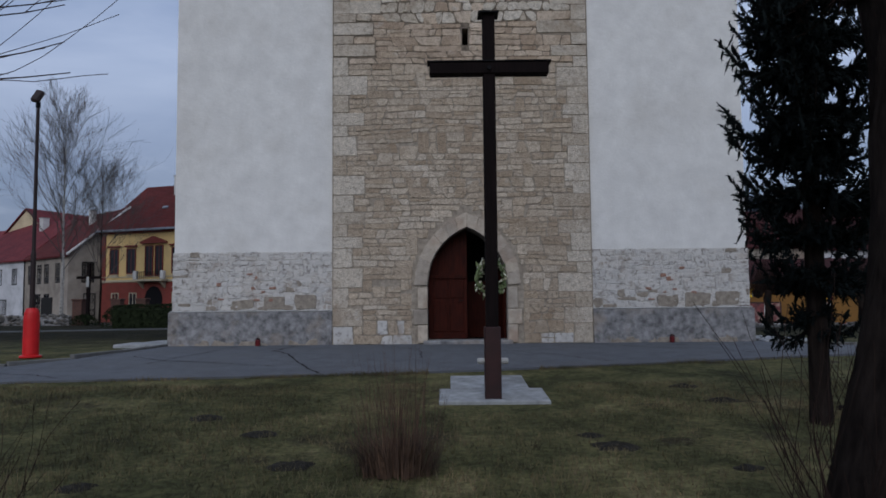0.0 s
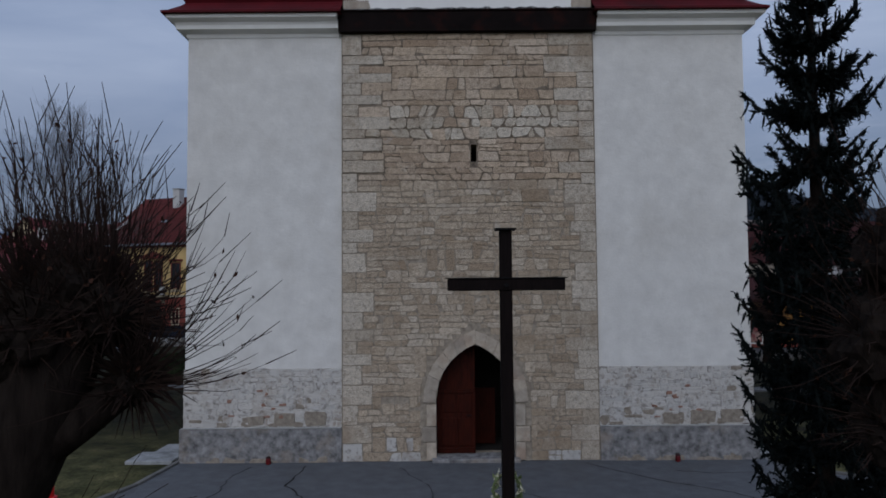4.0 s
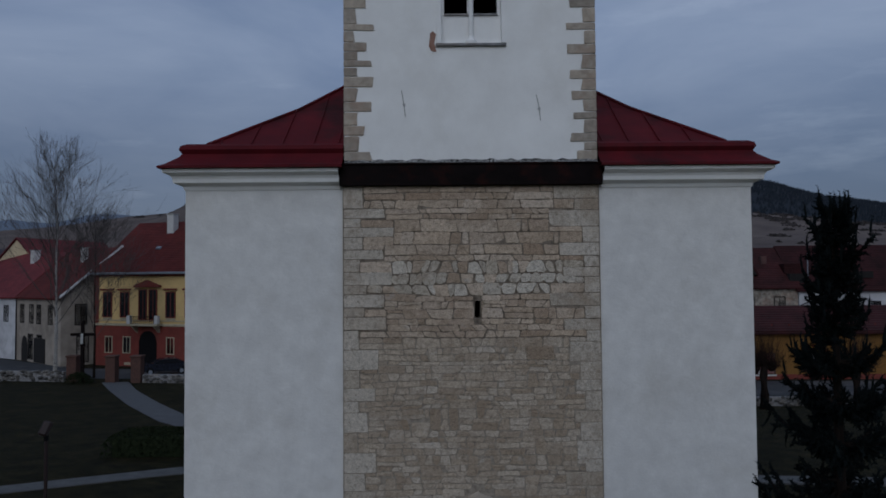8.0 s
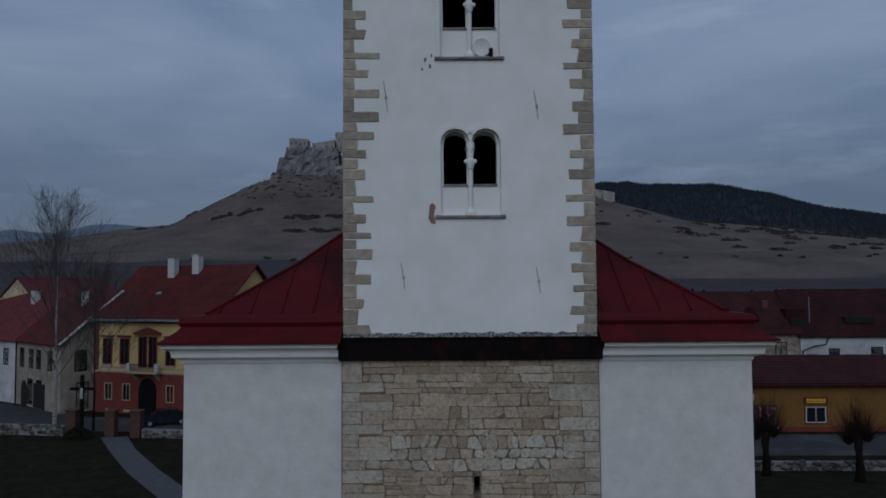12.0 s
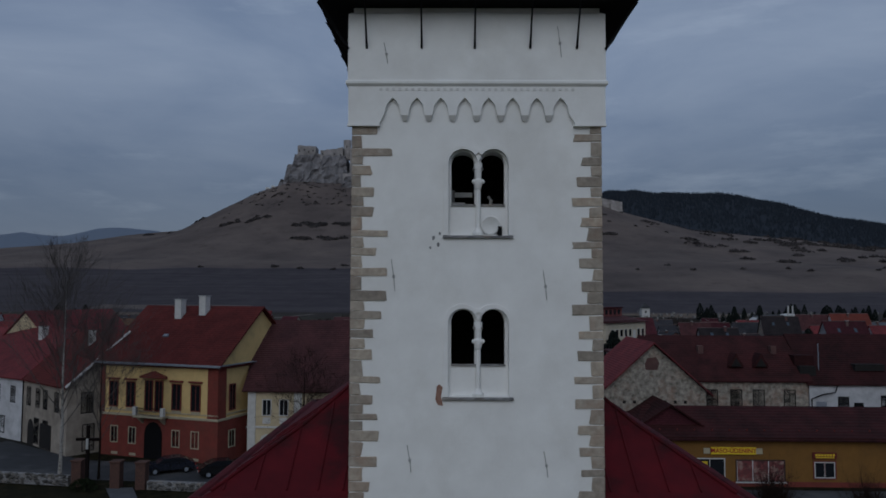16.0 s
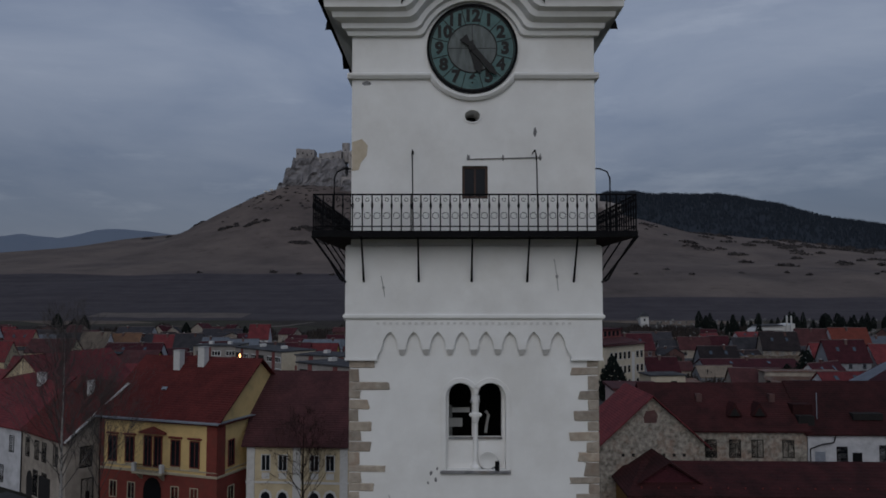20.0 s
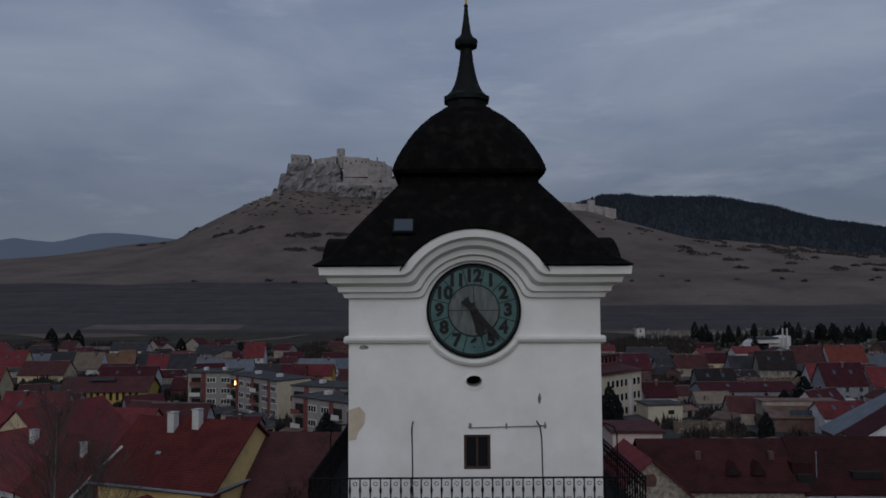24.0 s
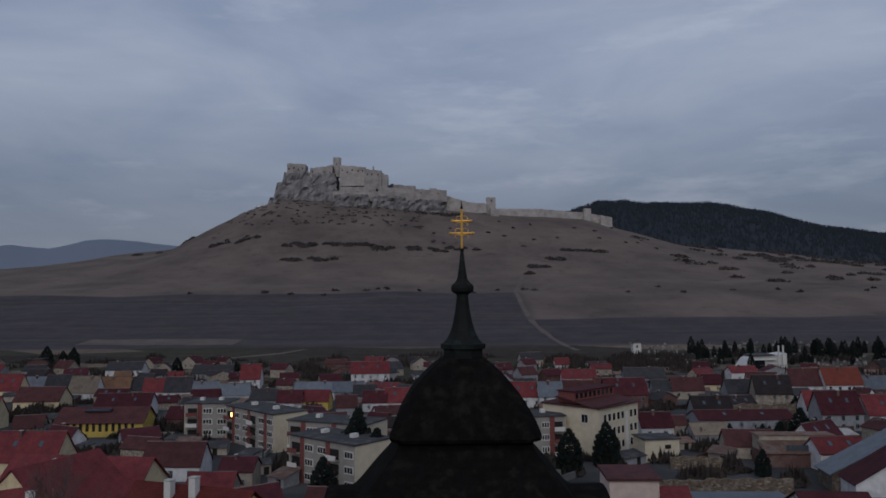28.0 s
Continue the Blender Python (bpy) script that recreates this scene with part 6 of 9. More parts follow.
# reds, maroon and brown hold extra blue, the town's haze put into the colour
ROOFS = {
    "old_maroon": tiles("stained maroon roof", (0.052, 0.016, 0.017), (0.020, 0.009, 0.009)),
    "red": tiles("red tile roof", (0.175, 0.040, 0.044), (0.094, 0.025, 0.030)), "maroon": tiles("maroon roof", (0.074, 0.020, 0.027), (0.037, 0.013, 0.017)),
    "brown": tiles("brown tile roof", (0.084, 0.034, 0.036), (0.044, 0.021, 0.023)), "orange": tiles("orange tile roof", (0.165, 0.046, 0.034), (0.105, 0.032, 0.026)),
    "slate": tiles("slate grey roof", (0.052, 0.052, 0.060), (0.028, 0.028, 0.033)), "dark": tiles("dark roof", (0.034, 0.028, 0.030), (0.018, 0.016, 0.018)),
    "bluegrey": tiles("blue-grey sheet roof", (0.13, 0.152, 0.185), (0.085, 0.10, 0.125), 0.5), "beige": tiles("weathered beige roof", (0.20, 0.17, 0.135), (0.12, 0.10, 0.085)),
    "rusty": tiles("rust-streaked roof", (0.18, 0.105, 0.065), (0.10, 0.06, 0.042)), "tile_dark": tiles("dark red church house roof", (0.105, 0.023, 0.021), (0.058, 0.014, 0.013))}


def render_wall(name, light, dark, stain):
    return surface(name, light, dark, 0.9, 0.9, 0.3, 10, stain=stain, stain_scale=0.35, stain_amount=0.5, pieces=0.12)


# white and grey are paled and blued to carry distance haze
WALLS = {"maroon": ROOFS["maroon"],
    "white": render_wall("white house render", (0.56, 0.56, 0.58), (0.40, 0.40, 0.415), (0.20, 0.195, 0.20)), "cream": render_wall("cream render", (0.55, 0.46, 0.30), (0.44, 0.36, 0.235), (0.34, 0.28, 0.2)),
    "grey": render_wall("grey render", (0.25, 0.255, 0.275), (0.17, 0.174, 0.187), (0.12, 0.12, 0.125)), "yellow": render_wall("yellow render", (0.50, 0.37, 0.09), (0.4, 0.29, 0.07), (0.3, 0.22, 0.08)),
    "beige": render_wall("beige render", (0.36, 0.315, 0.265), (0.22, 0.19, 0.16), (0.15, 0.125, 0.10)), "brick": render_wall("red brick wall", (0.115, 0.058, 0.052), (0.075, 0.042, 0.040), (0.16, 0.13, 0.115)),
    "stone": surface("patchy rubble house wall", (0.36, 0.325, 0.275), (0.045, 0.037, 0.031), 2.2, 0.95, 0.9, 8, stain=(0.28, 0.15, 0.10), stain_scale=0.5, stain_amount=0.4, mid=0.46),
    "yard_stone": surface("brown yard rubble", (0.155, 0.115, 0.082), (0.038, 0.030, 0.026), 2.6, 0.95, 1.0, 6, stain=(0.26, 0.235, 0.205), stain_scale=0.9, stain_amount=0.55, mid=0.48),
    "pink": render_wall("pale pink render", (0.55, 0.44, 0.40), (0.46, 0.36, 0.33), (0.38, 0.30, 0.27)), "ochre": render_wall("ochre shop render", (0.205, 0.102, 0.024), (0.16, 0.080, 0.020), (0.115, 0.06, 0.02))}
M["brick_red"] = surface("red painted render", (0.185, 0.040, 0.030), (0.125, 0.029, 0.022), 1.2, 0.85, 0.3, 10, stain=(0.12, 0.04, 0.03), stain_scale=0.5)
M["house_yellow"] = surface("yellow ochre render", (0.66, 0.48, 0.21), (0.55, 0.39, 0.17), 1.0, 0.85, 0.25, 10, stain=(0.33, 0.25, 0.12), stain_scale=0.5)
M["trim_white"] = surface("white window trim", (0.55, 0.54, 0.525), (0.44, 0.435, 0.42), 3, 0.7, 0.1)
M["ridge"] = surface("mortared ridge tiles", (0.17, 0.13, 0.125), (0.075, 0.055, 0.055), 1.5, 0.9, 0.3, pieces=0.4)
M["trim_cream"] = surface("pale cream trim", (0.40, 0.35, 0.25), (0.31, 0.27, 0.19), 3, 0.8, 0.2)
M["zinc"] = surface("grey zinc gutter", (0.22, 0.24, 0.28), (0.15, 0.165, 0.19), 3, 0.5, 0.1)


def add_window(parent, x, z, w, h, y=0.0, frame="trim_white", out=-0.03, bars=1, name="window", wide=0.09):
    """A casement: frame with a rebate, dark glass behind it and a middle bar."""
    o = part(name, holed_wall(x - w / 2 - wide, x + w / 2 + wide, z - wide, z + h + wide, y + out, y + 0.02, [flat_hole(x - w / 2, x + w / 2, z, z + h)]), frame, parent)
    part("pane", box(x - w / 2, x + w / 2, y + 0.0, y + 0.012, z, z + h), "pane", o)
    if bars:
        part("bar", box(x - 0.03, x + 0.03, y - 0.018, y - 0.001, z, z + h), frame, o)
    return o


def gable_house(name, label, at, turn, w, d, h, rise, roof, wall, windows=(), chimneys=(), over=0.35, hip=0.0, sink=1.2, frame="trim_white", group="", side_windows=(), ridge_x=True):
    """A house with its front along x at y = 0, walls with gables, two roof slopes with thickness, windows and chimneys."""
    frame = "zinc" if name == "house" else frame
    t = thing(name, at, label, "house", group, turn=turn)
    wm = WALLS[wall] if wall in WALLS else M[wall]
    rm_ = ROOFS[roof]
    prof = [(0, -sink), (d, -sink), (d, h), (d / 2, h + (rise - 0.1 if not hip else 0.05)), (0, h)] if ridge_x else None
    bm = bmesh.new()
    if ridge_x:
        a = [bm.verts.new((0, y, z)) for y, z in prof]
        b = [bm.verts.new((w, y, z)) for y, z in prof]
    else:
        prof = [(0, -sink), (w, -sink), (w, h), (w / 2, h + rise - 0.1), (0, h)]
        a = [bm.verts.new((x, 0, z)) for x, z in prof]
        b = [bm.verts.new((x, d, z)) for x, z in prof]
    bm.faces.new(a)
    bm.faces.new(b[::-1])
    for i in range(5):
        bm.faces.new((a[i], b[i], b[(i + 1) % 5], a[(i + 1) % 5]))
    bmesh.ops.recalc_face_normals(bm, faces=bm.faces)
    part("wall", bm, wm, t)
    th = 0.16
    span = d if ridge_x else w
    k = over * rise / (span / 2)
    for s in (0, 1):
        bm = bmesh.new()
        e0, e1 = (-over, span / 2) if s == 0 else (span + over, span / 2)
        lo, hi = h - k, h + rise
        if ridge_x:
            q = [(-over, e0, lo), (w + over, e0, lo), (w + over - hip, e1, hi), (-over + hip, e1, hi)]
        else:
            q = [(e0, -over, lo), (e0, d + over, lo), (e1, d + over - hip, hi), (e1, -over + hip, hi)]
        a = [bm.verts.new(p) for p in q]
        b = [bm.verts.new((p[0], p[1], p[2] + th)) for p in q]
        bm.faces.new(a)
        bm.faces.new(b[::-1])
        for i in range(4):
            bm.faces.new((a[i], b[i], b[(i + 1) % 4], a[(i + 1) % 4]))
        bmesh.ops.recalc_face_normals(bm, faces=bm.faces)
        part("roof_slope", bm, rm_, t)
    for s in (0, 1) if hip and ridge_x else ():
        bm = bmesh.new()
        xe, xi = (-over, hip - over) if s == 0 else (w + over, w + over - hip)
        q = [(xe, -over, h - k), (xe, d + over, h - k), (xi, d / 2, h + rise)]
        a = [bm.verts.new(p) for p in q]
        b = [bm.verts.new((p[0], p[1], p[2] + th)) for p in q]
        bm.faces.new(a)
        bm.faces.new(b[::-1])
        for i in range(3):
            bm.faces.new((a[i], b[i], b[(i + 1) % 3], a[(i + 1) % 3]))
        bmesh.ops.recalc_face_normals(bm, faces=bm.faces)
        part("hip_slope", bm, rm_, t)
    if name == "house":
        part("ridge_cap", tube([(-over, d / 2, h + rise + th), (w / 2, d / 2, h + rise + th - 0.04), (w + over, d / 2, h + rise + th)], 0.11, 6), "ridge", t)
        for u in ((0.3, 0.7) if w > 9.5 and roof in ("maroon", "red", "dark") else ()):
            f = 0.55
            bm = box(-0.4, 0.4, -0.6, 0.6, 0.0, 0.08)
            bm.transform(Matrix.Translation((w * u, d / 2 * f, h + rise * f + th)) @ Matrix.Rotation(math.atan2(rise, d / 2), 4, 'X'))
            part("skylight", bm, "pane_grey", t)
    for x, z, ww, wh in windows:
        add_window(t, x, z, ww, wh, 0.0, frame)
    for y, z, ww, wh in side_windows:
        o = add_window(t, 0, z, ww, wh, 0.0, frame)
        o.matrix_basis = pose(w, y, 0, 0, 0, 90)
    for x, y, cw, top in chimneys:
        u = y if ridge_x else x
        zr = h + rise * (1 - abs(u - span / 2) / (span / 2))
        c = part("chimney", box(x - cw, x + cw, y - cw, y + cw, zr - 0.4, zr + top, 0.02), WALLS["brick"] if name == "house" else "trim_white", t)
        part("chimney_cap", box(x - cw - 0.06, x + cw + 0.06, y - cw - 0.06, y + cw + 0.06, zr + top, zr + top + 0.1), "concrete", c)
    return t


# the yellow and red town house on the square
YB = -0.75
yel = gable_house("town_house", "two-storey town house, red below and yellow above, with a small balcony", (-36.7, 60.1, YB), -19.3, 14.5, 14.0, 9.62, 5.4, "tile_dark", "house_yellow", chimneys=((5.2, 5.6, 0.42, 1.9), (8.0, 6.1, 0.42, 1.9)), over=0.5)
part("ground_floor", box(-0.06, 14.56, -0.06, 13.9, -1.0, 4.05), "brick_red", yel, "red painted ground floor")
part("belt", box(-0.12, 14.62, -0.14, 14.0, 4.05, 4.3, 0.03), "trim_cream", yel)
part("sill_band", box(-0.08, 14.58, -0.08, 14.0, 4.55, 4.66), "trim_cream", yel)
part("eave_cornice", box(-0.25, 14.75, -0.3, 14.2, 9.12, 9.42, 0.05), "brick_red", yel)
part("gutter", box(-0.5, 15.0, -0.62, -0.42, 9.30, 9.53, 0.03), "zinc", yel)
part("cornice_sheet", extruded([(-0.55, 9.425), (14.5, 9.425), (14.5, 9.5), (-0.55, 9.5)], 0.0, 0.55), "zinc", yel, "grey sheet on the gable cornice").matrix_basis = pose(14.55, 0, 0, 0, 0, 90) @ pose(0, -0.55, 0)
part("corner_strip", box(13.3, 14.57, -0.08, -0.005, 4.3, 9.12), "brick_red", yel)
part("corner_strip", box(-0.07, 0.55, -0.08, -0.005, 4.3, 9.12), "brick_red", yel)
part("corner_strip", box(14.50, 14.585, -0.08, 1.2, 4.3, 9.12), "brick_red", yel)
for x in (1.7, 3.9, 9.6, 11.9):
    o = add_window(yel, x, 5.0, 1.0, 2.45, -0.06, "brick_red", -0.06)
    part("hood", box(x - 0.8, x + 0.8, -0.26, -0.02, 7.68, 7.86, 0.03), "brick_red", o)
    part("apron", box(x - 0.55, x + 0.55, -0.09, -0.02, 4.68, 4.86), "trim_cream", o)
for x in (6.2, 7.45):
    add_window(yel, x, 4.75, 0.85, 2.95, -0.06, "brick_red", -0.08)
part("pediment", extruded([(5.2, 7.98), (8.45, 7.98), (8.45, 8.16), (6.83, 8.72), (5.2, 8.16)], -0.35, -0.02), "brick_red", yel)
bal = part("balcony", box(5.0, 8.7, -1.0, -0.08, 4.10, 4.32, 0.03), "trim_cream", yel)
for x in (5.15, 8.55):
    part("balcony_post", box(x - 0.2, x + 0.2, -0.98, -0.6, 4.32, 5.15, 0.02), "trim_white", bal)
for k in range(12):
    part("balcony_bar", tube([(5.5 + k * 0.25, -0.9, 4.32), (5.5 + k * 0.25, -0.9, 5.05)], 0.02, 5), "iron", bal)
part("balcony_rail", box(5.3, 8.4, -0.93, -0.87, 5.03, 5.09), "iron", bal)
for x in (5.5, 8.2):
    part("console", extruded([(-0.8, 4.1), (0.0, 4.1), (0.0, 3.4)], x - 0.12, x + 0.12), "trim_cream", bal).matrix_basis = pose(0, 0, 0) @ Matrix(((0, 1, 0, 0), (1, 0, 0, -0.06), (0, 0, 1, 0), (0, 0, 0, 1)))
gate = part("arched_gate", extruded([(5.75, -0.2), (5.75, 2.5), (5.95, 3.1), (6.35, 3.5), (6.85, 3.62), (7.35, 3.5), (7.75, 3.1), (7.95, 2.5), (7.95, -0.2)], -0.10, -0.062), "iron", yel, "dark arched carriage gate")
for x in (1.9, 4.2, 9.6, 11.9):
    add_window(yel, x, 1.35, 0.8, 1.55, -0.06, "trim_cream", -0.05)
for x in (2.0, 4.3, 9.7, 12.0):
    part("cellar_vent", box(x - 0.4, x + 0.4, -0.10, -0.05, 0.1, 0.35), "trim_cream", yel)
for z, h in ((5.0, 2.45), (1.35, 1.55)):
    o = add_window(yel, 0, z, 0.9, h, -0.06, "brick_red" if z > 4 else "trim_cream", -0.06)
    o.matrix_basis = pose(14.5, 2.2, 0, 0, 0, 90)
part("roof_hatch", box(-0.3, 0.3, -0.2, 0.2, 0, 0.25, 0.03), "zinc", yel).matrix_basis = pose(5.6, 3.0, 11.98, 37, 0, 0)

# cream house to its right
crm = gable_house("town_house", "cream two-storey house with white pilasters and arched shop windows", (-20.9, 58.2, YB), -4.0, 13.5, 12.5, 7.1, 6.4, "brown", "cream", over=0.45, chimneys=((11.5, 6.0, 0.35, 1.2),))
for x in (0.45, 5.2, 10.0):
    part("pilaster", box(x - 0.4, x + 0.4, -0.10, -0.005, -0.8, 6.85), "trim_white", crm)
for x in (2.0, 3.75, 7.0, 8.6):
    o = add_window(crm, x, 4.3, 0.8, 1.5, -0.04, "trim_white", -0.04)
    part("apron", box(x - 0.4, x + 0.4, -0.08, -0.02, 3.45, 4.05), "trim_white", o)
    o = part("arched_window", extruded([(x - 0.66, -0.5), (x - 0.66, 1.75), (x - 0.48, 2.2), (x, 2.42), (x + 0.48, 2.2), (x + 0.66, 1.75), (x + 0.66, -0.5)], -0.06, -0.005), "trim_white", crm)
    part("pane", extruded([(x - 0.46, -0.4), (x - 0.46, 1.68), (x - 0.33, 2.02), (x, 2.18), (x + 0.33, 2.02), (x + 0.46, 1.68), (x + 0.46, -0.4)], -0.07, -0.061), "pane", o)
part("cornice", box(-0.1, 13.6, -0.2, -0.005, 6.8, 7.02), "trim_white", crm)
part("floor_band", box(-0.05, 13.5, -0.09, -0.005, 3.0, 3.2), "trim_white", crm)

# grey-beige house on the bend, and the white ones beyond it
gry = gable_house("town_house", "weathered cream house with a dark arched doorway", (-48.3, 66.2, YB), -41.0, 11.8, 12.5, 7.0, 5.2, "tile_dark", "beige", over=0.3, chimneys=((6.5, 4.6, 0.3, 1.5),), windows=((1.6, 4.2, 1.0, 1.9), (4.2, 4.2, 1.0, 1.9), (6.2, 4.2, 1.0, 1.9), (9.2, 4.2, 1.0, 1.9), (4.0, 0.3, 1.2, 2.6), (6.4, 0.3, 1.2, 2.6)), frame="dark", side_windows=((2.0, 4.2, 1.1, 2.0), (5.4, 4.2, 1.0, 1.9), (2.2, 0.3, 1.1, 2.6)))
# dark sheets on the wall stand for the shaded doorway and shop front
part("arched_door", extruded([(1.6, -0.3), (1.6, 1.9), (1.9, 2.5), (2.4, 2.75), (2.9, 2.5), (3.2, 1.9), (3.2, -0.3)], -0.04, 0.0), "dark", gry)
part("shop_window", box(5.0, 8.0, -0.05, 0.0, 0.0, 2.6), "dark", gry)
part("drainpipe", tube([(0.1, -0.1, -0.5), (0.1, -0.1, 6.9)], 0.06, 6), "iron", gry)
part("verge", tube([(12.1, -0.32, 6.95), (12.1, 6.25, 12.42)], 0.14, 6), "trim_white", gry, "pale mortared verge")
wht = gable_house("town_house", "white two-storey house with a red roof", (-60.5, 74.0, YB), -33.0, 14.4, 12.0, 7.0, 5.0, "red", "white", over=0.3, chimneys=((9.5, 4.8, 0.4, 1.4),), windows=((3, 4.2, 0.9, 1.7), (6.0, 4.2, 0.9, 1.7), (9.0, 4.2, 0.9, 1.7), (12.4, 4.2, 0.9, 1.7), (5.5, 0.8, 1.6, 1.6), (10.0, 0.6, 1.4, 1.8)), frame="dark")
gbl = gable_house("town_house", "tall house with a plain cream gable", (-60.5, 79.0, YB), -20.0, 13.0, 14.0, 8.5, 5.6, "red", "cream", over=0.25, ridge_x=False)
big = gable_house("town_house", "large house under a red roof with roof windows", (-69.0, 96.0, -1.6), -8.0, 23.0, 13.0, 6.2, 5.5, "red", "cream", over=0.4, chimneys=((8.0, 4.5, 0.35, 1.6),))
for x, y in ((5.0, 3.0), (9.0, 2.6), (13.0, 3.0), (17.0, 3.6)):
    o = part("roof_window", box(-0.5, 0.5, -0.35, 0.35, 0.14, 0.24, 0.02), "zinc", big)
    o.matrix_basis = pose(x, y, 6.2 + 5.5 * y / 6.5, 40, 0, 0)
    part("pane", box(-0.4, 0.4, -0.27, 0.27, 0.241, 0.25), "pane_grey", o)
lft = gable_house("town_house", "white house at the end of the street", (-76.0, 84.5, YB), -30.0, 16.0, 12.0, 6.8, 5.0, "red", "white", over=0.3, windows=((3, 4.2, 0.9, 1.6), (7, 4.2, 0.9, 1.6), (11, 4.2, 0.9, 1.6), (5, 0.8, 1.2, 1.6), (10, 0.8, 1.2, 1.6)))

# the ochre shop
SB = -1.75
shop = gable_house("shop", "long low ochre shop with a dark red roof", (16.5, 51.9, SB), -1.5, 36.0, 9.0, 4.58, 1.95, "old_maroon", "ochre", over=0.45, hip=2.5)
part("plinth_band", box(-0.05, 36.05, -0.06, -0.002, -0.8, 0.35), "brick_red", shop)
part("plinth_band", box(-0.05, 36.05, -0.08, -0.061, 0.36, 0.52), "brick_red", shop, "dark red strip")
part("gutter", box(-0.5, 36.5, -0.62, -0.44, 4.24, 4.41, 0.03), ROOFS["old_maroon"], shop)
M["sign_yellow"] = surface("yellow sign board", (0.72, 0.50, 0.02), (0.62, 0.43, 0.02), 3, 0.6, 0.05)
M["sign_red"] = surface("red sign letters", (0.32, 0.02, 0.02), (0.24, 0.015, 0.015), 5, 0.6, 0.0)
M["sign_brown"] = surface("dark red sign board", (0.13, 0.02, 0.015), (0.09, 0.015, 0.012), 4, 0.7, 0.1)
sg = part("sign_board", box(7.1, 11.2, -0.14, -0.02, 2.95, 3.6, 0.01), "sign_yellow", shop, "yellow sign with red lettering")
words("MÄSO-ÚDENINY", 0.56, "sign_red", sg, (9.15, -0.146, 3.275), "lettering", (90, 0, 0), 0.006, 0.012)
for x in (6.75, 11.5):
    part("sign_end", box(x - 0.3, x + 0.28, -0.12, -0.02, 3.0, 3.5), "trim_cream", sg)
sd = add_window(shop, 7.0, 0.0, 2.6, 2.5, -0.03, "trim_white", -0.06)
part("poster", box(5.75, 6.8, -0.06, -0.045, 1.2, 2.3), "sign_yellow", sd)
for k in range(3):
    part("poster_line", box(5.85, 6.7, -0.066, -0.061, 1.35 + k * 0.3, 1.48 + k * 0.3), "sign_red", sd)
M["poster_dark"] = surface("dark red poster of goods", (0.20, 0.05, 0.05), (0.04, 0.02, 0.02), 2.2, 0.6, 0.0, stain=(0.4, 0.32, 0.26), stain_scale=1.6)
dw = add_window(shop, 11.6, 0.55, 4.3, 1.85, -0.03, "frame_wood", -0.06, 0)
for k in range(3):
    part("poster", box(9.5 + k * 1.43, 10.86 + k * 1.43, -0.05, -0.035, 0.58, 2.36), "poster_dark", dw)
    part("mullion", box(9.42 + k * 1.43, 9.5 + k * 1.43, -0.06, -0.03, 0.56, 2.39), "trim_white", dw)
part("sill", box(9.3, 13.9, -0.16, -0.03, 0.38, 0.5), "trim_white", dw)
ww = add_window(shop, 17.4, 0.85, 1.9, 1.5, -0.03, "brick_red", -0.05)
part("casement", holed_wall(16.47, 18.33, 0.87, 2.33, -0.045, -0.03, [flat_hole(16.56, 17.35, 0.95, 2.25), flat_hole(17.45, 18.24, 0.95, 2.25)]), "trim_white", ww)
sm = part("sign_board", box(16.3, 18.5, -0.12, -0.02, 2.6, 3.2, 0.01), "sign_brown", shop, "small dark red sign with pale bars")
for k in range(7):
    part("sign_bar", box(16.55 + k * 0.26, 16.73 + k * 0.26, -0.126, -0.121, 2.85, 3.06), "sign_yellow", sm)
part("sign_bar", box(16.55, 18.25, -0.126, -0.121, 2.7, 2.78), "sign_yellow", sm)
for x in (27.0, 31.5):
    add_window(shop, x, 0.95, 1.5, 1.45, -0.03, "trim_white", -0.05)
part("air_unit", box(3.3, 4.2, -0.4, -0.02, 3.0, 3.6, 0.03), "trim_white", shop)
for k in range(22):
    part("snow_guard", box(1.0 + k * 1.6, 1.12 + k * 1.6, 0.55, 0.62, 4.98, 5.12), "sign_brown", shop)
prj = gable_house("shop_wing", "low wing of the shop with a small red gable roof", (17.7, 53.2, SB), 0.0, 5.4, 6.0, 5.4, 1.75, "old_maroon", "maroon", over=0.4, ridge_x=False)

# stone house with a bared gable, and the white one joined to it
stn = gable_house("stone_house", "old house with bared rubble walls and a red roof", (21.6, 63.3, -1.9), -1.0, 16.6, 10.5, 8.62, 4.25, "old_maroon", "stone", over=0.35, windows=((6.3, 5.7, 1.1, 1.75), (8.9, 5.7, 1.1, 1.75), (11.3, 5.7, 1.1, 1.75), (14.6, 5.7, 1.1, 1.75)), frame="dark", chimneys=())
# open windows: near-black replaces the glass for the shade inside
for o in stn.children_recursive:
    if o.name.startswith("pane"):
        o.data.materials[0] = M["dark"]
for x in (9.3, 12.0):
    o = part("dormer", extruded([(x - 0.85, 9.9), (x + 0.85, 9.9), (x, 11.35)], 0.9, 2.6), ROOFS["old_maroon"], stn)
    # not cut through: a dark sheet holds the dormer's inner shade
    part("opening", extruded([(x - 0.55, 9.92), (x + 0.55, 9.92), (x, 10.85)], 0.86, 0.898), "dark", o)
for x in (6.1, 14.2):
    part("chimney", box(x - 0.3, x + 0.3, 2.9, 3.5, 10.3, 12.0), WALLS["brick"], stn)
stg = gable_house("stone_house", "rubble gable with a red tiled verge", (15.1, 59.0, -1.9), 1.0, 10.8, 10.0, 7.85, 4.85, "red", "stone", over=0.55, ridge_x=False)
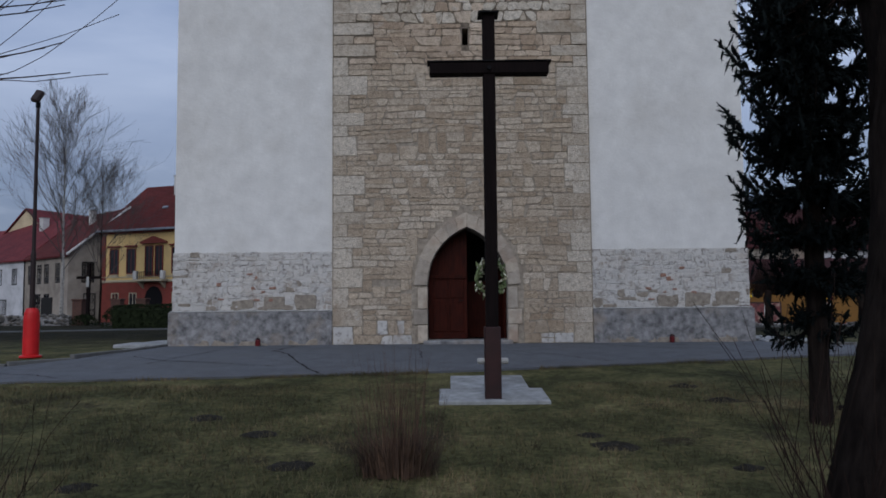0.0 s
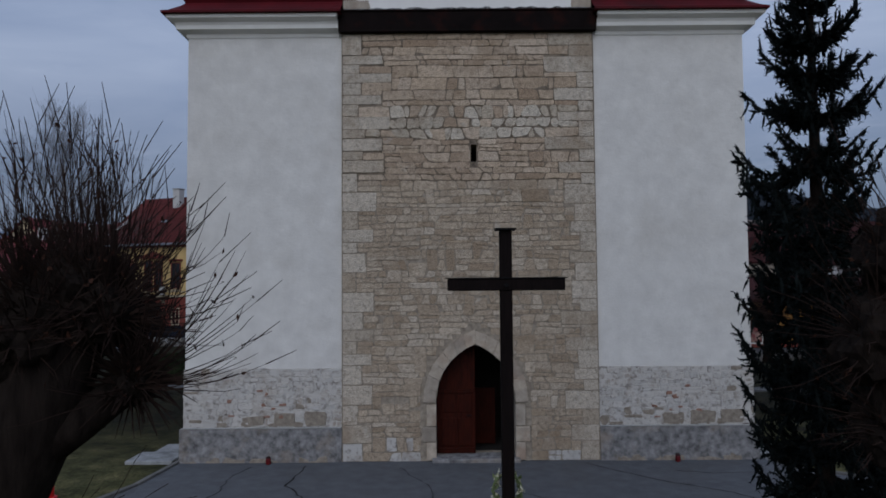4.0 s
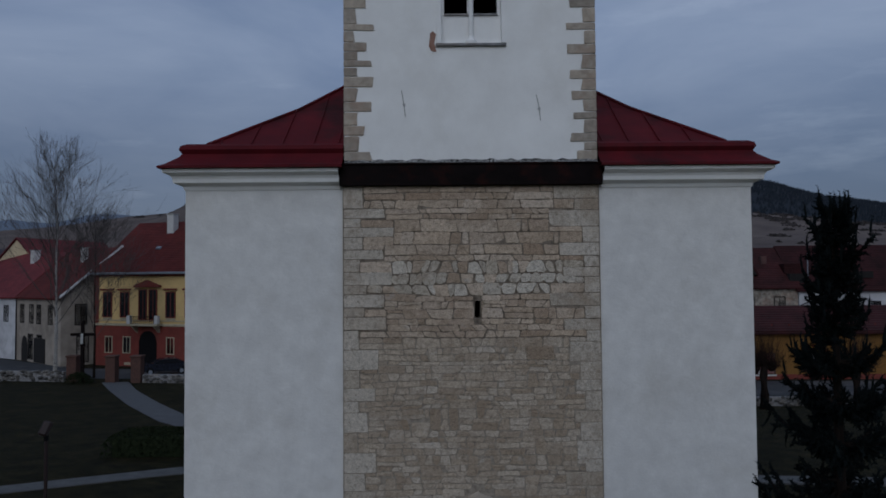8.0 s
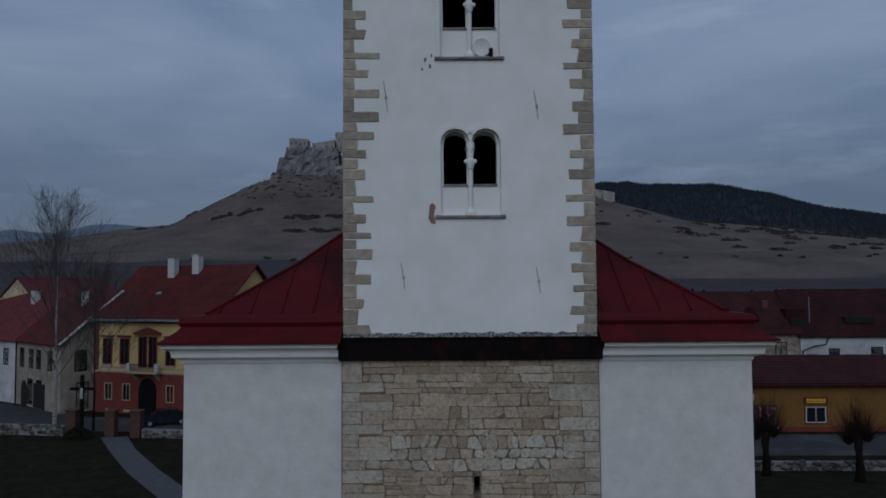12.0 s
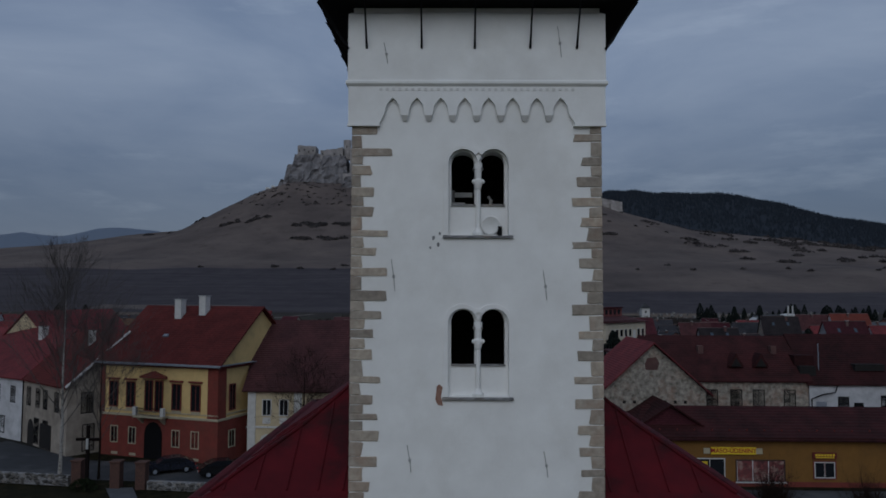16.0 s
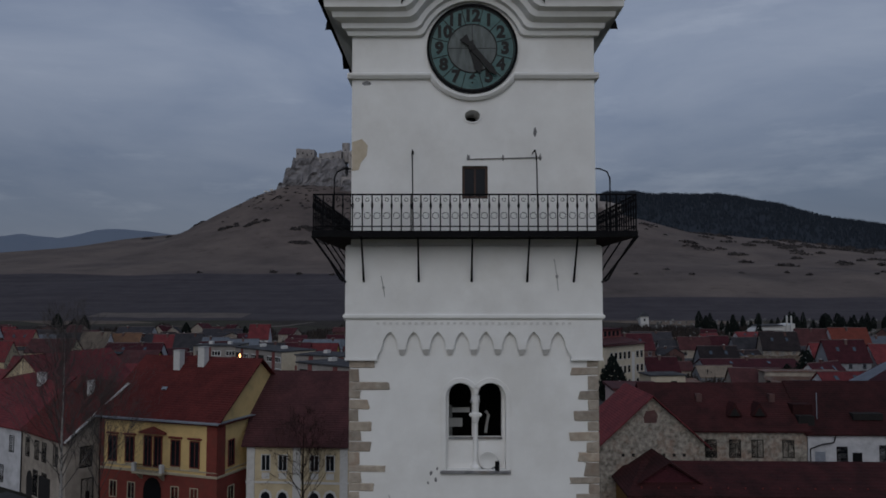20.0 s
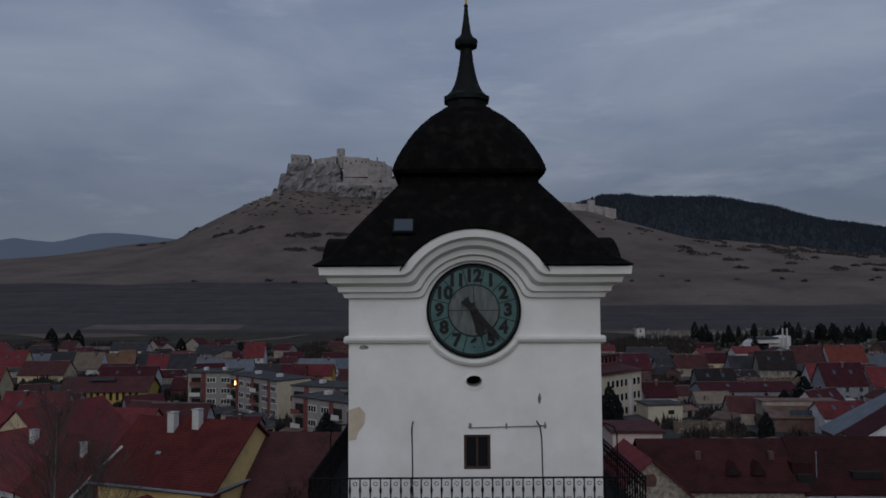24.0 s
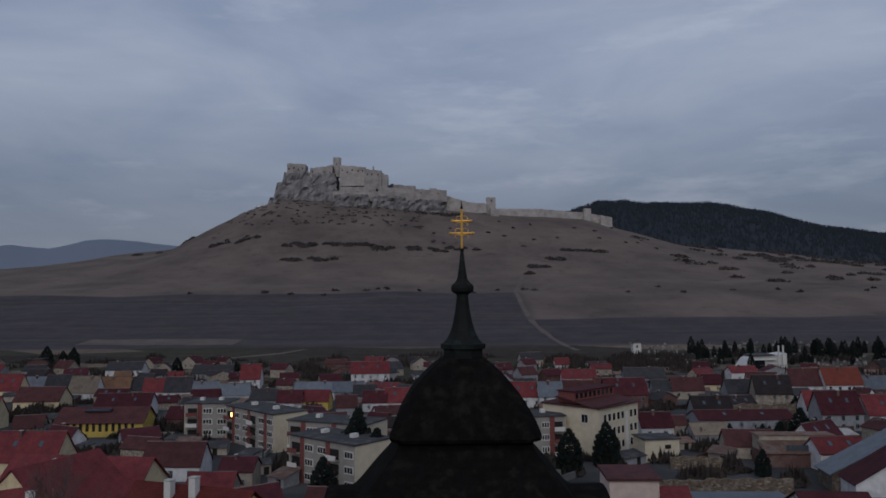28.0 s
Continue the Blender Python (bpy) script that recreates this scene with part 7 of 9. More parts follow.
for k in range(7):
    # dark plates on the gable, the shade of putlog holes in their colour
    part("putlog_hole", box(2.2 + k * 1.05, 2.5 + k * 1.05, -0.02, 0.0, 6.6, 6.9), "dark", stg)
part("bared_brick", extruded([(4.6, 10.0), (5.8, 10.0), (6.0, 10.7), (5.7, 11.3), (4.8, 11.2), (4.5, 10.6)], -0.03, 0.0), WALLS["brick"], stg)
wh2 = gable_house("town_house", "white rendered house with a patched dark red roof", (38.3, 63.0, -1.9), -1.0, 19.0, 10.5, 8.35, 4.75, "old_maroon", "white", over=0.35, windows=((3.6, 5.0, 1.0, 1.75), (8.2, 5.0, 1.1, 1.9), (12.0, 5.0, 1.1, 1.75)), frame="dark")
part("door", box(4.7, 5.7, -0.05, 0.0, 3.4, 6.2), "iron", wh2)
part("door", box(0.7, 1.8, -0.05, 0.0, 4.2, 6.3), "zinc", wh2)
# dark boxes stand for the shade under the broken roof
part("roof_opening", box(5.4, 8.6, 0.9, 2.6, 9.5, 10.2), "dark", wh2)
part("lean_roof", box(-0.9, 1.2, 1.4, 4.6, 10.0, 11.1), ROOFS["old_maroon"], wh2)
part("lean_opening", box(-0.7, 1.0, 0.5, 1.39, 8.75, 10.0), "dark", wh2)
part("vent_pipe", tube([(1.6, 1.2, 8.9), (1.6, 1.2, 12.4)], 0.05, 8), "zinc", wh2)
part("drainpipe", tube([(0.2, -0.1, 2.0), (0.2, -0.1, 6.6), (1.4, -0.2, 7.1), (2.6, -0.3, 7.3), (2.8, -0.4, 8.0)], 0.07, 6), "iron", wh2)

# apartment blocks
M["panel_grey"] = surface("grey-beige block render", (0.27, 0.25, 0.232), (0.19, 0.178, 0.166), 1.0, 0.9, 0.2, 8, stain=(0.24, 0.22, 0.2), stain_scale=0.3)
M["panel_cream"] = surface("cream block gable", (0.50, 0.44, 0.34), (0.42, 0.37, 0.285), 0.8, 0.9, 0.2, 8, stain=(0.34, 0.30, 0.24), stain_scale=0.25)
M["panel_red"] = surface("brick-red block strip", (0.165, 0.052, 0.048), (0.115, 0.040, 0.038), 1.5, 0.9, 0.2)
M["felt"] = surface("tar felt roof", (0.042, 0.042, 0.046), (0.022, 0.022, 0.025), 0.7, 0.9, 0.4, stain=(0.11, 0.11, 0.11), stain_scale=0.4)


def block(label, at, turn, w, d, floors, bays):
    """A slab block: strips of windows, brick-red piers, balconies and a felt roof."""
    t = thing("apartment_block", at, label, "apartment block", "apartment blocks", turn=turn)
    h = floors * 2.8 + 1.0
    part("wall", box(0, w, 0, d, -1.5, h), "panel_grey", t)
    part("gable", box(w, w + 0.12, -0.05, d + 0.05, -1.5, h), "panel_cream", t, "cream gable wall")
    part("gable", box(-0.12, 0, -0.05, d + 0.05, -1.5, h), "panel_cream", t, "cream gable wall")
    part("roof", box(-0.3, w + 0.3, -0.3, d + 0.3, h, h + 0.25), "felt", t)
    for x in (w * 0.25, w * 0.7):
        part("vent", box(x - 0.5, x + 0.5, d * 0.45, d * 0.6, h + 0.25, h + 1.0), "trim_white", t)
    bw = w / bays
    for k in range(bays):
        x0 = k * bw
        if k % 2:
            part("pier", box(x0 - 0.45, x0 + 0.75, -0.14, -0.002, -1.0, h - 0.1), "panel_red", t)
        for f in range(floors):
            z = f * 2.8 + 1.2
            if k % 3 == 0:
                b = part("balcony", box(x0 + 0.5, x0 + bw - 0.4, -1.1, -0.002, z - 0.75, z - 0.6), "panel_grey", t)
                part("parapet", box(x0 + 0.5, x0 + bw - 0.4, -1.1, -1.04, z - 0.6, z + 0.35), "trim_white" if (f + k) % 2 else "panel_red", b)
                # loggia depth is only a dark sheet, its shade in the colour
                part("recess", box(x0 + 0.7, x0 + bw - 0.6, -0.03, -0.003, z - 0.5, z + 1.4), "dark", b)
            else:
                o = part("window", box(x0 + 0.95, x0 + bw - 0.35, -0.06, -0.003, z, z + 1.45), "trim_white", t)
                n_p = 3
                ww_ = (bw - 1.5) / n_p
                for q in range(n_p):
                    part("pane", box(x0 + 1.08 + q * ww_, x0 + 0.90 + (q + 1) * ww_, -0.075, -0.061, z + 0.18, z + 1.27), "pane", o)
    return t


block("four-storey slab block with cream gable and loggias", (-68.0, 180.5, -2.2), -2.0, 11.5, 10.0, 3, 3)
block("four-storey slab block with white balconies", (-56.0, 176.5, -2.2), -46.0, 23.0, 9.5, 3, 6)
block("three-storey slab block seen behind another", (-35.0, 152.0, -2.2), -24.0, 20.0, 10.0, 3, 5)
block("three-storey slab block with brick-red piers", (-31.0, 134.0, -2.2), -40.0, 19.0, 10.0, 3, 5)
block("three-storey slab block half hidden by the tower roof", (15.5, 153.0, -2.2), 8.0, 13.0, 10.0, 3, 4)
lit = part("lit_window", box(2.6, 3.3, -0.09, -0.076, 6.9, 7.9), "trim_white")
m, n, l, b = graph("lit lamp in a window")
b.inputs["Emission Color"].default_value, b.inputs["Emission Strength"].default_value = (1.0, 0.42, 0.10, 1), 6.0
lit.data.materials[0] = m
lit.parent = [o for o in scene.objects if o.name.startswith("apartment_block")][1]

# school
sch = thing("school", (24.3, 162.0, -2.2), "cream three-storey school with a red attic", "school", turn=-42.0)
part("wall", box(0, 15.0, 0, 14.0, -1.5, 11.4), "panel_cream", sch)
part("roof", box(-0.4, 15.4, -0.4, 14.4, 11.4, 11.8), ROOFS["brown"], sch)
sch2 = thing("school_wing", (35.2, 152.0, -2.2), "cream school wing with rows of dark windows", "school", turn=44.0)
part("wall", box(0, 17.5, 0, 11.0, -1.5, 11.3), "panel_cream", sch2)
bm = box(-0.5, 18.0, -0.6, 11.4, 11.3, 11.5)
for v in bm.verts:
    v.co.z += 1.9 if v.co.y > 5 else 0.0
part("roof", bm, ROOFS["brown"], sch2, "sloping red-brown sheet roof")
att = part("attic", box(0.3, 17.2, 6.4, 11.0, 12.0, 14.6), "panel_red", sch2, "red attic with small windows")
part("attic_roof", box(0.0, 17.5, 6.0, 11.4, 14.605, 14.8), ROOFS["maroon"], att)
for k in range(9):
    part("attic_window", box(0.9 + k * 1.8, 1.9 + k * 1.8, 6.34, 6.4, 13.0, 14.2), "pane", att)
for f in range(3):
    for k in range(9):
        if k == 6:
            continue
        o = part("window", box(0.8 + k * 1.85, 1.95 + k * 1.85, -0.06, -0.002, 1.4 + f * 3.3, 3.2 + f * 3.3), "trim_white", sch2)
        part("pane", box(0.88 + k * 1.85, 1.87 + k * 1.85, -0.075, -0.061, 1.5 + f * 3.3, 3.1 + f * 3.3), "pane", o)
part("stair_window", box(11.9, 13.0, -0.08, -0.002, 0.5, 9.5), "trim_white", sch2)
add_window(sch, 11.5, 8.0, 1.6, 1.8, -0.02)
kio = thing("substation", (44.5, 146.5, -2.2), "small flat-roofed cream substation", "building", turn=8.0)
part("wall", box(0, 8.0, 0, 6.5, -1.2, 5.3), "panel_cream", kio)
part("roof", box(-0.3, 8.3, -0.3, 6.8, 5.3, 5.55), "felt", kio)
part("door", box(4.6, 6.0, -0.06, 0.0, 0.0, 2.6), "zinc", kio)
part("vent", box(4.6, 6.0, -0.06, 0.0, 3.3, 4.2), "dark", kio)
pnk = thing("workshop", (25.5, 98.0, -2.0), "plain pale pink workshop with a red roof edge", "building", turn=-3.0)
part("wall", box(0, 7.6, 0, 9.0, -1.2, 8.3), WALLS["pink"], pnk)
part("roof", box(-0.4, 8.0, -0.4, 9.4, 8.3, 8.7), ROOFS["brown"], pnk)
gable_house("barn", "wide barn with a blue-grey sheet roof and brown rubble gable", (72.0, 121.0, -2.0), -8.0, 30.0, 7.0, 3.6, 8.2, "bluegrey", "yard_stone", over=0.5, ridge_x=False)
gable_house("town_house", "house with a dark red roof beside the barn", (67.0, 104.0, -2.0), -10.0, 21.0, 7.0, 5.9, 6.8, "maroon", "white", over=0.4, ridge_x=False)
yar = gable_house("town_house", "yellow house with a row of arcade openings", (-103.0, 182.0, -2.2), 2.0, 23.0, 10.0, 4.4, 3.3, "brown", "yellow", over=0.5)
for k in range(12):
    # arcade is not cut; dark plates hold the shade of its openings
    part("arcade_opening", box(1.2 + k * 1.7, 2.0 + k * 1.7, -0.05, 0.0, 2.0, 4.2), "dark", yar)
part("solar_panel", box(6.5, 13.5, 2.4, 4.4, 7.0, 7.5), "pane_grey", yar, "blue solar panels")

gable_house("town_house", "low house with a dark red roof below the barn", (53.5, 92.0, -2.0), -4.0, 10.0, 9.0, 4.4, 2.3, "maroon", "white", over=0.4)
gable_house("annex", "small annex with a red roof beside the pink workshop", (33.3, 96.0, -2.0), -3.0, 4.2, 6.0, 5.4, 1.6, "red", "pink", over=0.25)

# the town's smaller houses: middle of the front, width, depth, wall, rise
TOWN = [
    (-134.4, 230.6, 15.2, 9.1, 3.5, 4.2, "brown", "cream"),
    (-131.3, 256.1, 10.7, 6.4, 3.3, 5.5, "beige", "white"),
    (-123.0, 262.2, 11.6, 6.9, 3.0, 4.8, "rusty", "white"),
    (-115.1, 264.1, 6.5, 6.0, 3.0, 4.4, "slate", "grey"),
    (-105.1, 256.1, 8.2, 6.0, 3.3, 4.5, "red", "white"),
    (-96.5, 256.1, 9.9, 6.0, 3.3, 4.9, "slate", "white"),
    (-84.8, 250.1, 9.4, 6.0, 3.0, 4.2, "bluegrey", "white"),
    (-159.8, 275.6, 9.0, 6.0, 3.0, 3.7, "bluegrey", "white"),
    (-150.4, 276.0, 10.1, 6.1, 3.4, 4.0, "slate", "grey"),
    (-161.2, 259.1, 11.0, 6.6, 4.0, 5.5, "red", "cream"),
    (-99.2, 213.7, 16.8, 9.5, 3.4, 3.9, "maroon", "white"),
    (-82.2, 129.3, 13.3, 8.0, 5.5, 5.0, "red", "cream"),
    (-54.7, 133.3, 11.9, 7.1, 3.5, 4.0, "brown", "white"),
    (-39.5, 108.1, 7.7, 6.0, 4.5, 2.6, "red", "stone"),
    (-73.3, 246.8, 10.1, 6.1, 3.0, 3.7, "bluegrey", "white"),
    (-59.5, 232.9, 9.6, 6.0, 3.2, 3.1, "slate", "grey"),
    (-49.3, 224.3, 7.8, 6.0, 3.4, 3.5, "maroon", "white"),
    (-41.6, 227.0, 9.4, 6.0, 3.4, 3.2, "red", "yellow"),
    (-46.1, 253.4, 14.5, 8.7, 3.0, 3.1, "bluegrey", "white"),
    (-33.6, 253.4, 11.2, 6.7, 3.0, 3.2, "bluegrey", "grey"),
    (-21.5, 223.6, 7.8, 6.0, 3.3, 3.3, "maroon", "white"),
    (-12.9, 223.6, 10.2, 6.1, 3.3, 4.1, "red", "white"),
    (-2.7, 226.4, 10.3, 6.2, 3.3, 4.1, "maroon", "white"),
    (7.2, 232.1, 9.6, 6.0, 3.3, 3.9, "slate", "white"),
    (17.1, 229.2, 10.4, 6.2, 3.3, 3.8, "red", "white"),
    (-29.8, 298.7, 16.2, 9.5, 5.0, 4.5, "red", "white"),
    (-76.7, 282.3, 8.0, 6.0, 5.0, 5.5, "red", "white"),
    (28.0, 229.6, 11.4, 6.8, 4.0, 4.4, "red", "white"),
    (36.1, 225.8, 7.8, 6.0, 4.5, 4.3, "bluegrey", "white"),
    (60.5, 223.3, 13.7, 8.2, 5.0, 4.9, "maroon", "brick"),
    (55.1, 172.4, 8.3, 6.0, 3.4, 3.3, "maroon", "white"),
    (88.2, 246.8, 11.1, 6.7, 3.4, 4.1, "brown", "beige"),
    (103.1, 263.5, 6.9, 6.0, 3.5, 3.4, "maroon", "cream"),
    (102.4, 234.1, 10.2, 6.1, 4.0, 4.1, "slate", "grey"),
    (108.4, 224.8, 11.5, 6.9, 5.0, 5.5, "dark", "stone"),
    (130.9, 245.3, 13.1, 7.9, 5.0, 5.5, "brown", "white"),
    (141.6, 242.7, 13.0, 7.8, 5.5, 5.5, "orange", "white"),
    (76.9, 192.3, 10.9, 6.6, 4.0, 4.1, "dark", "grey"),
    (83.2, 184.7, 26.3, 9.5, 3.0, 2.0, "maroon", "grey"),
    (65.8, 164.1, 8.6, 6.0, 3.0, 2.3, "beige", "grey"),
    (69.2, 149.6, 11.0, 6.6, 3.2, 3.0, "brown", "beige"),
    (111.5, 198.9, 9.9, 6.0, 4.0, 4.6, "red", "white"),
    (107.8, 181.8, 11.6, 7.0, 5.0, 5.5, "maroon", "grey"),
    (153.8, 241.9, 11.5, 6.9, 4.0, 4.0, "bluegrey", "brick"),
    (83.1, 248.4, 14.3, 8.6, 3.2, 3.2, "slate", "grey"),
    (56.9, 287.8, 14.0, 8.4, 3.5, 3.3, "red", "white"),
    (84.6, 290.6, 16.5, 9.5, 3.2, 3.8, "slate", "grey"),
    (-105.1, 324.5, 18.3, 9.5, 3.0, 3.5, "slate", "grey"),
    (-154.0, 344.6, 17.2, 9.5, 3.0, 3.5, "slate", "white"),
    (-132.7, 195.5, 11.4, 6.9, 4.0, 5.3, "red", "cream"),
    (-191.0, 278.8, 15.9, 9.5, 4.0, 5.5, "red", "white"),
    (122.6, 182.0, 15.3, 9.2, 4.5, 4.8, "red", "white"),
    (168.8, 237.9, 19.6, 9.5, 4.5, 5.4, "red", "white"),
    (83.4, 136.5, 10.6, 6.4, 4.0, 2.7, "red", "white"),
]
rt = random.Random(40)
KINDS = {"red": "red", "maroon": "dark red", "brown": "brown", "orange": "orange", "slate": "slate grey", "dark": "dark", "bluegrey": "blue-grey sheet", "beige": "weathered beige", "rusty": "rust-streaked"}
for x, y, w, d, h, rise, roof, wall in TOWN:
    g = -2.0
    nw = max(2, int(w / 3.2))
    wins = [(w * (k + 0.5) / nw, h * 0.35 if h < 4.2 else h * 0.62, 0.9, 1.2) for k in range(nw)]
    if h > 4.2:
        wins += [(w * (k + 0.5) / nw, 0.9, 0.9, 1.2) for k in range(nw)]
    gable_house("house", f"{wall} house under a {KINDS[roof]} roof in the town", (x - w / 2, y, g), rt.uniform(-7, 7), w, d, h, rise, roof, wall, wins, ((w * rt.uniform(0.25, 0.75), d * 0.42, 0.32, 1.1),) if rt.random() < 0.8 else (), 0.3, 0.0, 1.0, group="town houses")

rf = random.Random(41)
taken = [(x, y, max(w, d)) for x, y, w, d, *_ in TOWN] + [(-60, 185, 22), (-45, 165, 20), (-25, 145, 18), (-22, 128, 18), (20, 158, 16), (32, 158, 20), (45, 158, 16), (48, 150, 8), (29, 102, 10), (72, 118, 20), (85, 125, 18), (-53, 139, 16), (-57, 103, 20), (150, 355, 26), (75, 108, 18), (33, 137, 14), (95, 135, 20), (85, 112, 20), (-92, 187, 20), (50, 135, 14), (65, 135, 14), (48, 110, 16), (36, 125, 12)]
n_f = 0
for k in range(1600):
    y = rf.uniform(95, 395)
    x = rf.uniform(-0.62, 0.64) * (y + 20)
    if y > 330 and x > 105:
        continue
    w = rf.uniform(5.5, 12)
    if any(math.hypot(x - a, y - b) < 0.55 * (w + c) + 1.0 for a, b, c in taken):
        continue
    taken.append((x, y, w))
    roof = rf.choice(("red", "maroon", "maroon", "maroon", "brown", "brown", "slate", "dark", "rusty"))
    wall = rf.choice(("white", "grey", "grey", "beige", "stone", "stone", "brick"))
    h = rf.uniform(2.4, 4.2)
    gable_house("house", f"small {wall} building under a {KINDS[roof]} roof", (x - w / 2, y - 3, -2.0), rf.uniform(-35, 35), w, rf.uniform(5, 8), h, rf.uniform(1.8, 3.4), roof, wall, [(w * 0.3, h * 0.35, 0.8, 1.0), (w * 0.7, h * 0.35, 0.8, 1.0)] if rf.random() < 0.7 else (), ((w * 0.4, 2.8, 0.28, 0.9),) if rf.random() < 0.5 else (), 0.3, 0.0, 1.0, group="town houses", ridge_x=rf.random() < 0.75)
    n_f += 1
    if n_f >= 120:
        break

ry = random.Random(77)


def ruin_wall(at, turn, length, h, label):
    """A crumbling rubble wall with a broken top and a few loose stones of its own along it."""
    t = thing("yard_wall", at, label, "wall", turn=turn)
    n_ = int(length / 0.8)
    bm = extruded([(0, -0.6)] + [(length * k / n_, h + 0.5 * noise.noise(Vector((at[0] + k * 0.45, h, 0))) + ry.uniform(-0.1, 0.1)) for k in range(n_ + 1)] + [(length, -0.6)], 0.0, 0.6)
    part("wall", bm, WALLS["yard_stone"], t)
    bm = bmesh.new()
    for k in range(int(length * h * 2.2)):
        x, z, q = ry.uniform(0.3, length - 0.4), h * ry.random() ** 0.8 - 0.3, ry.uniform(0.15, 0.42)
        r = bmesh.ops.create_icosphere(bm, subdivisions=1, radius=q, matrix=Matrix.Translation((x, 0.04, z)) @ Matrix.Diagonal((1.3, 0.5, 0.6, 1)))
    tagged(part("rubble_stone", bm, "yard_rubble", t), kind="stuff")
    return t


M["yard_rubble"] = surface("mixed yard rubble", (0.24, 0.20, 0.165), (0.065, 0.050, 0.040), 1.2, 0.95, 0.6, 9, island=0.6)
ruin_wall((36.0, 118.5, -2.0), -1.0, 27.5, 3.4, "long crumbling brown stone yard wall")
ruin_wall((85.0, 199.0, -2.0), -2.0, 18.0, 5.2, "high bare brown rubble wall of a lost barn")
ruin_wall((48.0, 140.0, -2.0), -1.0, 11.0, 2.8, "brown stone yard wall beside the substation")
rz = random.Random(78)
M["brick_pier"] = surface("brown brick pier", (0.10, 0.052, 0.040), (0.055, 0.032, 0.027), 6, 0.95, 0.6)
M["weathered_board"] = surface("grey weathered boards", (0.17, 0.165, 0.16), (0.08, 0.078, 0.076), 3, 0.95, 0.5, 14, stretch=(6, 6, 0.5), pieces=0.3)
M["sheet_pale"] = surface("pale corrugated sheet", (0.34, 0.34, 0.345), (0.22, 0.22, 0.225), 0.8, 0.7, 0.3, 6, stain=(0.16, 0.11, 0.085), stain_scale=0.5, stain_amount=0.6, pieces=0.3)
M["sheet_rust"] = surface("rusty corrugated sheet", (0.15, 0.085, 0.062), (0.075, 0.045, 0.037), 0.8, 0.8, 0.3, 6, stain=(0.20, 0.19, 0.185), stain_scale=0.6, stain_amount=0.5, pieces=0.3)


def lean_shed(x, y, w, d, h, turn, roof, wall, label):
    """A lean-to: board or render walls, a single sloping sheet roof and a dark sheet for the doorway's shade."""
    t = thing("shed", (x, y, -2.0), label, "shed", "yard sheds", turn=turn)
    bm = box(0, w, 0, d, -0.6, h)
    for v in bm.verts:
        if v.co.z > 0 and v.co.y > d / 2:
            v.co.z += 0.22 * d
    part("wall", bm, WALLS[wall] if wall in WALLS else wall, t)
    bm = box(-0.25, w + 0.25, -0.35, d + 0.25, h + 0.01, h + 0.11)
    for v in bm.verts:
        v.co.z += 0.22 * v.co.y
    part("roof", bm, roof, t)
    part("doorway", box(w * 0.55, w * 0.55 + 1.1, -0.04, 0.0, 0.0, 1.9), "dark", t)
    return t


def yard_fence(x, y, length, h, turn, material, label):
    """A yard wall or board fence with posts and a coping."""
    t = thing("yard_fence", (x, y, -2.0), label, "fence", "yard fences", turn=turn)
    part("panel", box(0, length, 0.0, 0.12, -0.4, h), material, t)
    part("coping", box(-0.05, length + 0.05, -0.05, 0.17, h + 0.002, h + 0.09), "concrete" if material == "plinth" else material, t)
    return t


n_s = 0
for k in range(900):
    y = rz.uniform(96, 320)
    x = rz.uniform(-0.60, 0.62) * (y + 20)
    w = rz.uniform(3.0, 7.5)
    if 28 < x < 74 and y < 142 or any(math.hypot(x - a, y - b) < 0.40 * (w + c) + 0.4 for a, b, c in taken):
        continue
    taken.append((x, y, w))
    roof = rz.choice(("sheet_pale", "sheet_rust", "sheet_rust", "felt", "felt"))
    lean_shed(x - w / 2, y, w, rz.uniform(2.4, 4.5), rz.uniform(1.9, 2.6), rz.uniform(-40, 40), roof, rz.choice(("grey", "weathered_board", "weathered_board", "brick", "beige")),
              {"sheet_pale": "lean-to shed under a pale sheet roof", "sheet_rust": "lean-to shed under a rusty sheet roof", "felt": "lean-to shed under a tar felt roof"}[roof])
    n_s += 1
    if n_s >= 120:
        break
for k in range(95):
    y = rz.uniform(100, 330)
    x = rz.uniform(-0.58, 0.62) * (y + 20)
    if 28 < x < 74 and y < 142:
        continue
    mt = rz.choice(("weathered_board", "weathered_board", "plinth", "brick_pier"))
    yard_fence(x, y, rz.uniform(5, 14), rz.uniform(1.2, 1.9), rz.choice((-42, -5, 5, 45, 88)) + rz.uniform(-8, 8), mt, {"weathered_board": "grey board fence between the yards", "plinth": "grey rendered yard wall with a coping", "brick_pier": "brown brick yard wall"}[mt])

# long glazed workshop and the yards behind the wall
gws = thing("workshop", (68.5, 140.5, -2.0), "low workshop with a rusty roof and a row of dark panes", "workshop", turn=-2.0)
part("wall", box(0, 16.5, 0, 8.0, -0.8, 3.2), WALLS["brick"], gws)
bm = box(-0.3, 16.8, -0.4, 4.2, 3.22, 3.34)
for v in bm.verts:
    v.co.z += 0.42 * (v.co.y + 0.4)
part("roof", bm, "sheet_rust", gws)
part("clerestory", box(0.2, 16.3, 4.2, 8.0, 3.2, 6.2), WALLS["beige"], gws)
part("roof", box(-0.2, 16.7, 4.0, 8.4, 6.205, 6.4), "sheet_rust", gws)
for k in range(8):
    part("pane", box(4.6 + k * 0.95, 5.4 + k * 0.95, 0.62, 0.70, 3.78, 4.9), "pane_grey", gws).matrix_basis = pose(0, 0, 0)
